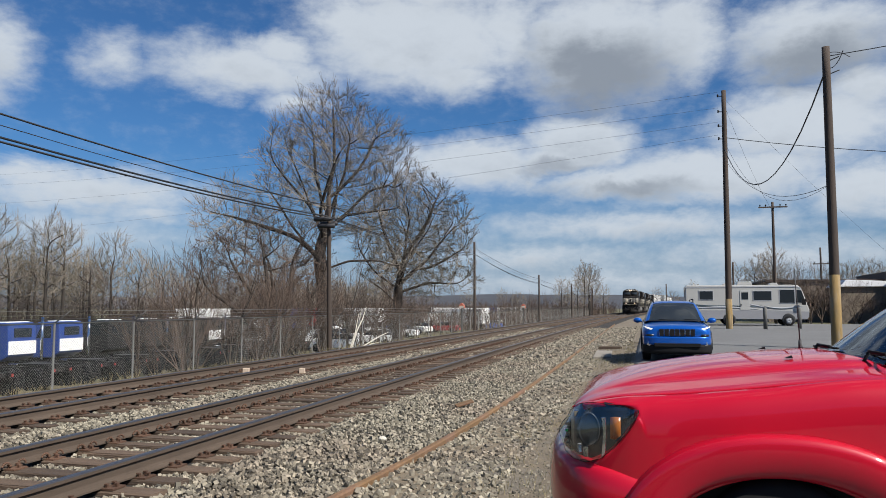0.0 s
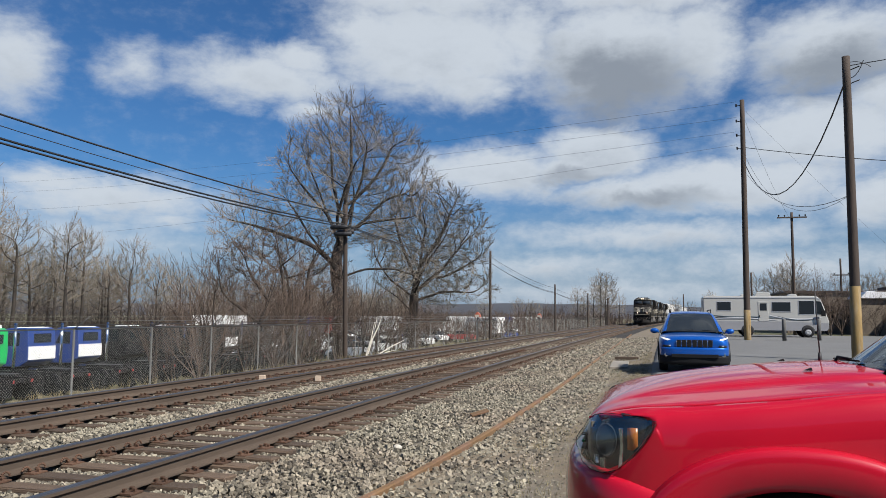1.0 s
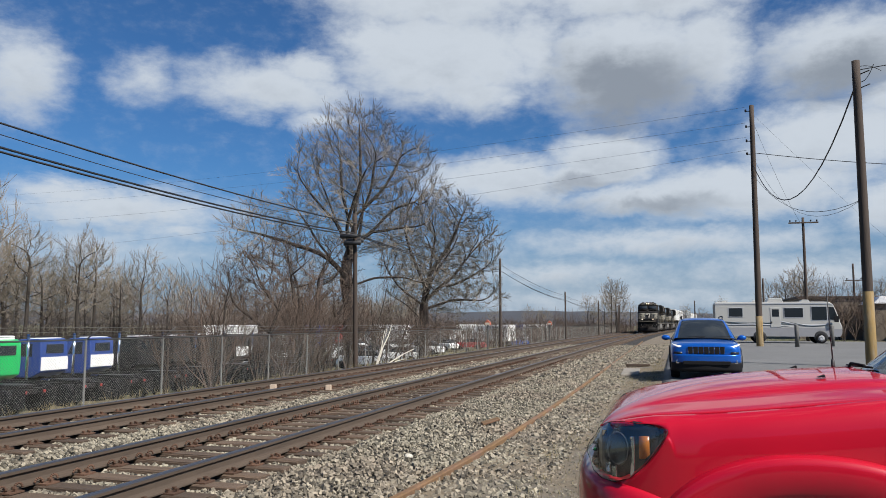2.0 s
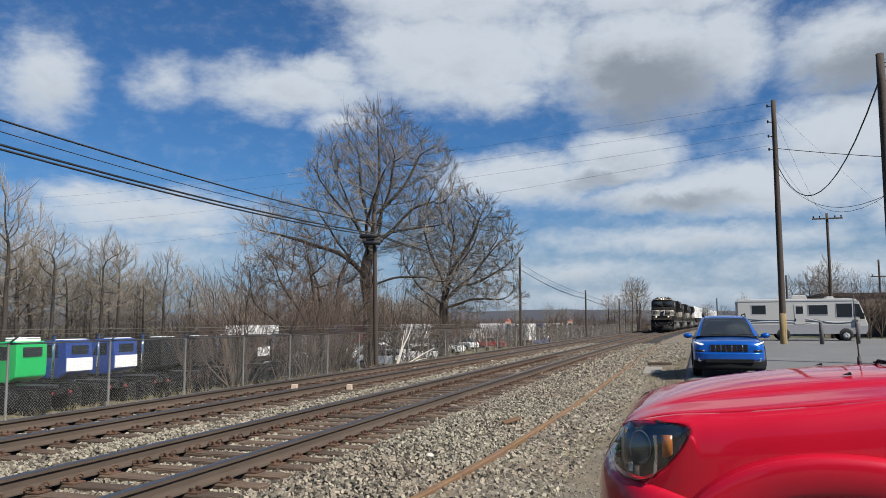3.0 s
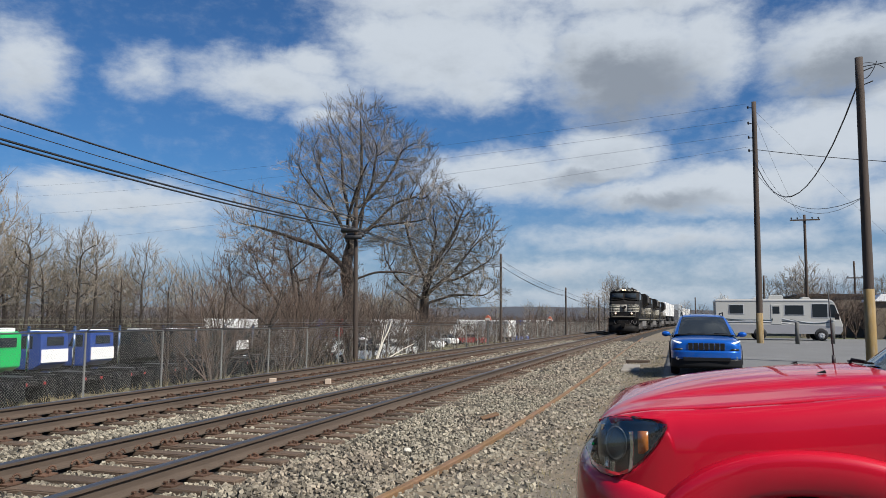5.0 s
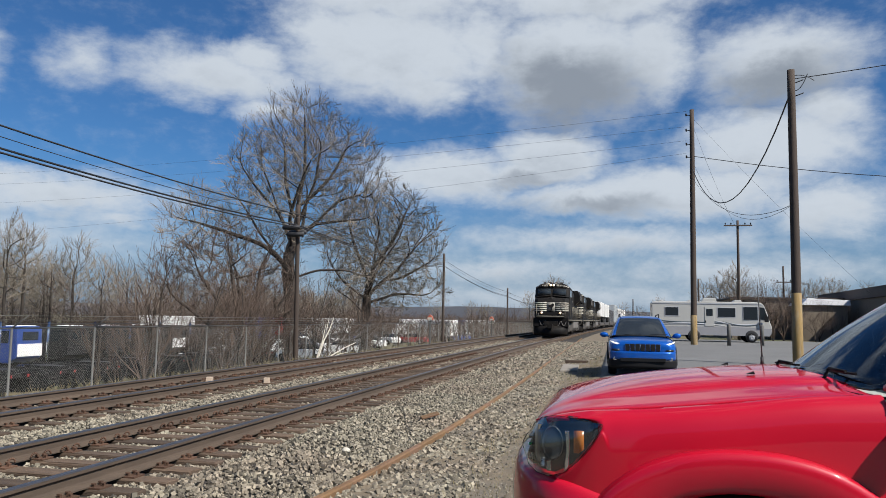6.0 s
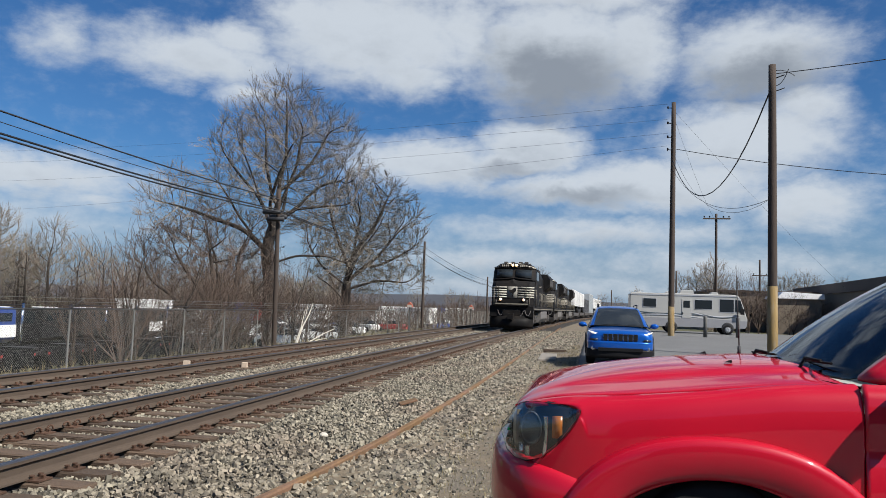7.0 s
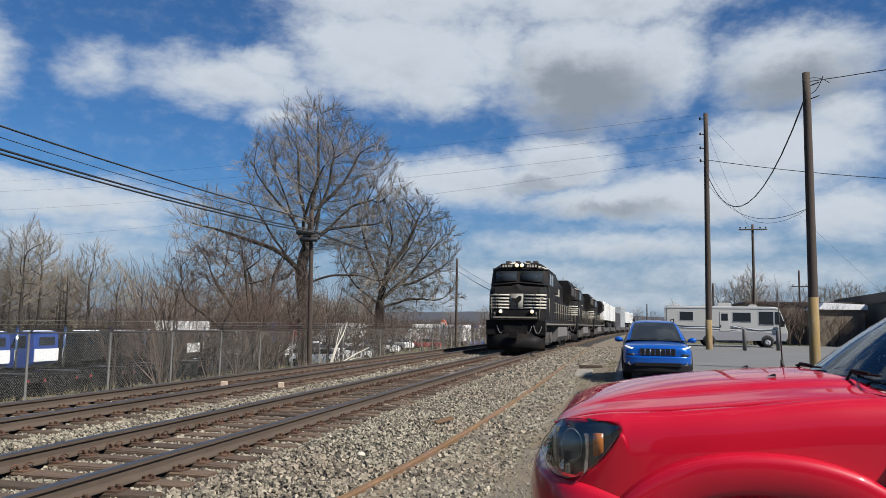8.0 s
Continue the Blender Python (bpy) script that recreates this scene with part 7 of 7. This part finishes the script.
def tractor(paint, low, label, x, y, z):
    """Road tractor that heads towards -x: its back is what the line sees."""
    t = thing("road_tractor", label, "truck", pose(x, y, z, 0, 0, random.Random(y).uniform(-3, 3)), "parked road tractors")
    bm = bmesh.new()
    for s in (1, -1):
        box(bm, -7.2, 0.6, s * 0.43 - 0.05, s * 0.43 + 0.05, 0.80, 1.05)
    for xx in (-4, -2, 0.2):
        box(bm, xx, xx + 0.2, -0.45, 0.45, 0.82, 1.0)
    part("frame", bm, M["darkframe"], t)
    bm = bmesh.new()
    prism(bm, [(-1.4, -0.45), (0.0, -0.45), (0.35, -0.15), (0.35, 0.15), (0.0, 0.45), (-1.4, 0.45)], "z", 1.08, 1.20)
    part("fifth_wheel", bm, M["darkframe"], t, bevel=0.02)
    for xx in (-1.35, 0.0):
        for s in (1, -1):
            bm = bmesh.new()
            for o in (0.72, 1.04):
                lathe(bm, [(s * (o - 0.13), 0.30), (s * (o - 0.13), 0.47), (s * (o - 0.09), 0.52), (s * (o + 0.09), 0.52), (s * (o + 0.13), 0.47), (s * (o + 0.13), 0.30)], "y", 22, at=(xx, 0, 0.52))
            ty = part("dual_tyre", bm, M["black"], t)
            bm = bmesh.new()
            lathe(bm, [(s * 1.10, 0.06), (s * 1.10, 0.20), (s * 1.05, 0.28), (s * 1.16, 0.30)], "y", 18, at=(xx, 0, 0.52))
            part("rim", bm, M["galv"], ty)
    for s in (1, -1):
        bm = bmesh.new()
        box(bm, 0.62, 0.65, s * 0.85 - 0.30, s * 0.85 + 0.30, 0.30, 1.05)
        part("mud_flap", bm, M["black"], t)
        bm = bmesh.new()
        box(bm, 0.60, 0.64, s * 0.55 - 0.1, s * 0.55 + 0.1, 0.86, 0.98)
        part("tail_lamp", bm, M["carred"], t)
        bm = bmesh.new()
        lathe(bm, [(s * 0.85, 0.35), (s * 0.85, 0.50), (s * 1.15, 0.50), (s * 1.15, 0.35)], "y", 20, at=(-6.6, 0, 0.52))
        part("front_tyre", bm, M["black"], t)
        bm = bmesh.new()
        tube(bm, (-4.2, s * 0.95, 0.7), (-2.9, s * 0.95, 0.7), 0.30, 0.30, 16)
        part("fuel_tank", bm, M["chrome"], t)
    bm = bmesh.new()
    prism(bm, [(-7.3, 1.0), (-5.0, 1.0), (-4.5, 1.25), (-4.45, 1.85), (-4.5, 2.86), (-4.7, 2.95), (-5.9, 2.90), (-6.5, 2.0), (-7.3, 1.85)], "y", -0.90, 0.90)
    cab = part("cab", bm, M[paint], t, bevel=0.07)
    if low:
        bm = bmesh.new()
        box(bm, -4.46, -4.42, -0.88, 0.88, 1.36, 2.02)
        part("lower_panel", bm, M[low], cab, bevel=0.01)
    bm = bmesh.new()
    box(bm, -4.47, -4.42, -0.56, 0.56, 2.20, 2.66)
    part("rear_window", bm, M["glass"], cab, bevel=0.03)
    for s in (1, -1):
        bm = bmesh.new()
        prism(bm, [(-5.95, 2.05), (-5.0, 2.05), (-5.0, 2.70), (-5.65, 2.70)], "y", min(s * 0.895, s * 0.91), max(s * 0.895, s * 0.91))
        part("side_window", bm, M["glass"], cab)
    bm = bmesh.new()
    tube(bm, (-4.15, 0.95, 0.9), (-4.15, 0.95, 3.2), 0.07, 0.07, 10)
    part("exhaust_stack", bm, M["chrome"], t)
    bm = bmesh.new()
    box(bm, -5.4, -4.75, -0.75, 0.75, 2.92, 3.12 if paint == "green" else 2.98)
    part("roof_fairing", bm, M["greywhite"], cab, bevel=0.05)
    return t


YARD = -2.25
for k, (paint, low, y) in enumerate((("green", None, 25.3), ("green", None, 28.6), ("navy", "greywhite", 31.6), ("navy", "greywhite", 35.0), ("darkframe", None, 38.8), ("darkframe", None, 42.2), ("darkframe", None, 45.6), ("darkframe", "greywhite", 49.6), ("darkframe", None, 53.6))):
    lab = {"green": "bright green road tractor parked in the yard", "navy": "blue and white road tractor parked in the yard", "greywhite": "white road tractor parked in the yard", "darkframe": "dark road tractor parked in the yard"}[paint]
    tractor(paint, low, lab, -25.6, y, YARD)


def yard_vehicle(kind, paint, x, y, a, label):
    t = thing("box_truck" if kind == "truck" else "parked_car", label, "truck" if kind == "truck" else "car", pose(x, y, YARD + 0.1, 0, 0, a), "vehicles in the far yard")
    bm = bmesh.new()
    if kind == "truck":
        prism(bm, [(-1.2, 0.9), (1.2, 0.9), (1.2, 3.3), (1.1, 3.4), (-1.1, 3.4), (-1.2, 3.3)], "y", -3.5, 2.2)
        part("cargo_box", bm, M[paint], t, bevel=0.03)
        bm = bmesh.new()
        prism(bm, [(2.25, 0.6), (4.2, 0.6), (4.2, 1.3), (3.4, 1.6), (2.9, 2.4), (2.25, 2.45)], "x", -1.05, 1.05)
        part("cab", bm, M["greywhite"], t, bevel=0.06)
        bm = bmesh.new()
        skin(bm, [[(-0.9, 3.38, 1.68), (0.9, 3.38, 1.68)], [(-0.9, 2.97, 2.32), (0.9, 2.97, 2.32)]])
        solid(part("windshield", bm, M["glass"], t), 0.02)
        ws, r = (-2.3, 3.1), 0.45
    else:
        prism(bm, [(-2.2, 0.3), (2.2, 0.3), (2.25, 0.75), (1.3, 0.95), (-1.9, 1.0), (-2.25, 0.8)], "x", -0.88, 0.88)
        part("body", bm, M[paint], t, bevel=0.08)
        bm = bmesh.new()
        prism(bm, [(-1.8, 0.98), (1.2, 0.93), (0.5, 1.42), (-1.2, 1.45)], "x", -0.74, 0.74)
        part("cabin", bm, M["glass"], t, bevel=0.08)
        ws, r = (-1.35, 1.4), 0.32
    for yy in ws:
        for s in (1, -1):
            bm = bmesh.new()
            xo = 0.95 if kind == "truck" else 0.78
            lathe(bm, [(s * (xo - 0.11), r * 0.6), (s * (xo - 0.11), r), (s * (xo + 0.11), r), (s * (xo + 0.11), r * 0.6)], "x", 16, at=(0, yy, r))
            part("wheel", bm, M["black"], t)


rnd_y = random.Random(31)
for k in range(46):
    y = 58 + k * 2.4
    x = -23 - rnd_y.random() * 16 + curve_x(y)
    truck = k % 4 == 0 and k > 5
    x -= rnd_y.random() * 14
    paint = "greywhite" if rnd_y.random() < 0.72 or y < 76 else rnd_y.choice(["navy", "carred", "darkframe", "rvsilver"])
    word = {"greywhite": "white", "navy": "blue", "carred": "faded red", "darkframe": "black", "rvsilver": "silver"}[paint]
    yard_vehicle("truck" if truck else "car", paint, x, y, rnd_y.uniform(60, 120), word + (" box truck parked in the far yard" if truck else " car parked in the far yard"))


def motions():
    """The train runs towards the camera at a steady pace along the bend."""
    for ob, off, length, z, sets in train:
        rows = []
        for k in range(17):
            t = k * 0.5
            y = FRONT_AT_END + SPEED * (8.0 - t) + off
            a, b = curve_x(y), curve_x(y + length)
            rows.append((t, pose(TRACK_X + a, y, z, 0, 0, -math.degrees(math.atan2(b - a, length)))))
        walk(ob, rows)
        step = 1 / 30
        for w in sets:
            y0, r = w.matrix_basis.translation.y, 0.52
            turn = math.degrees(SPEED * step / r)
            walk(w, [(k * step, pose(0, y0, r, turn * k)) for k in range(241)])


motions()
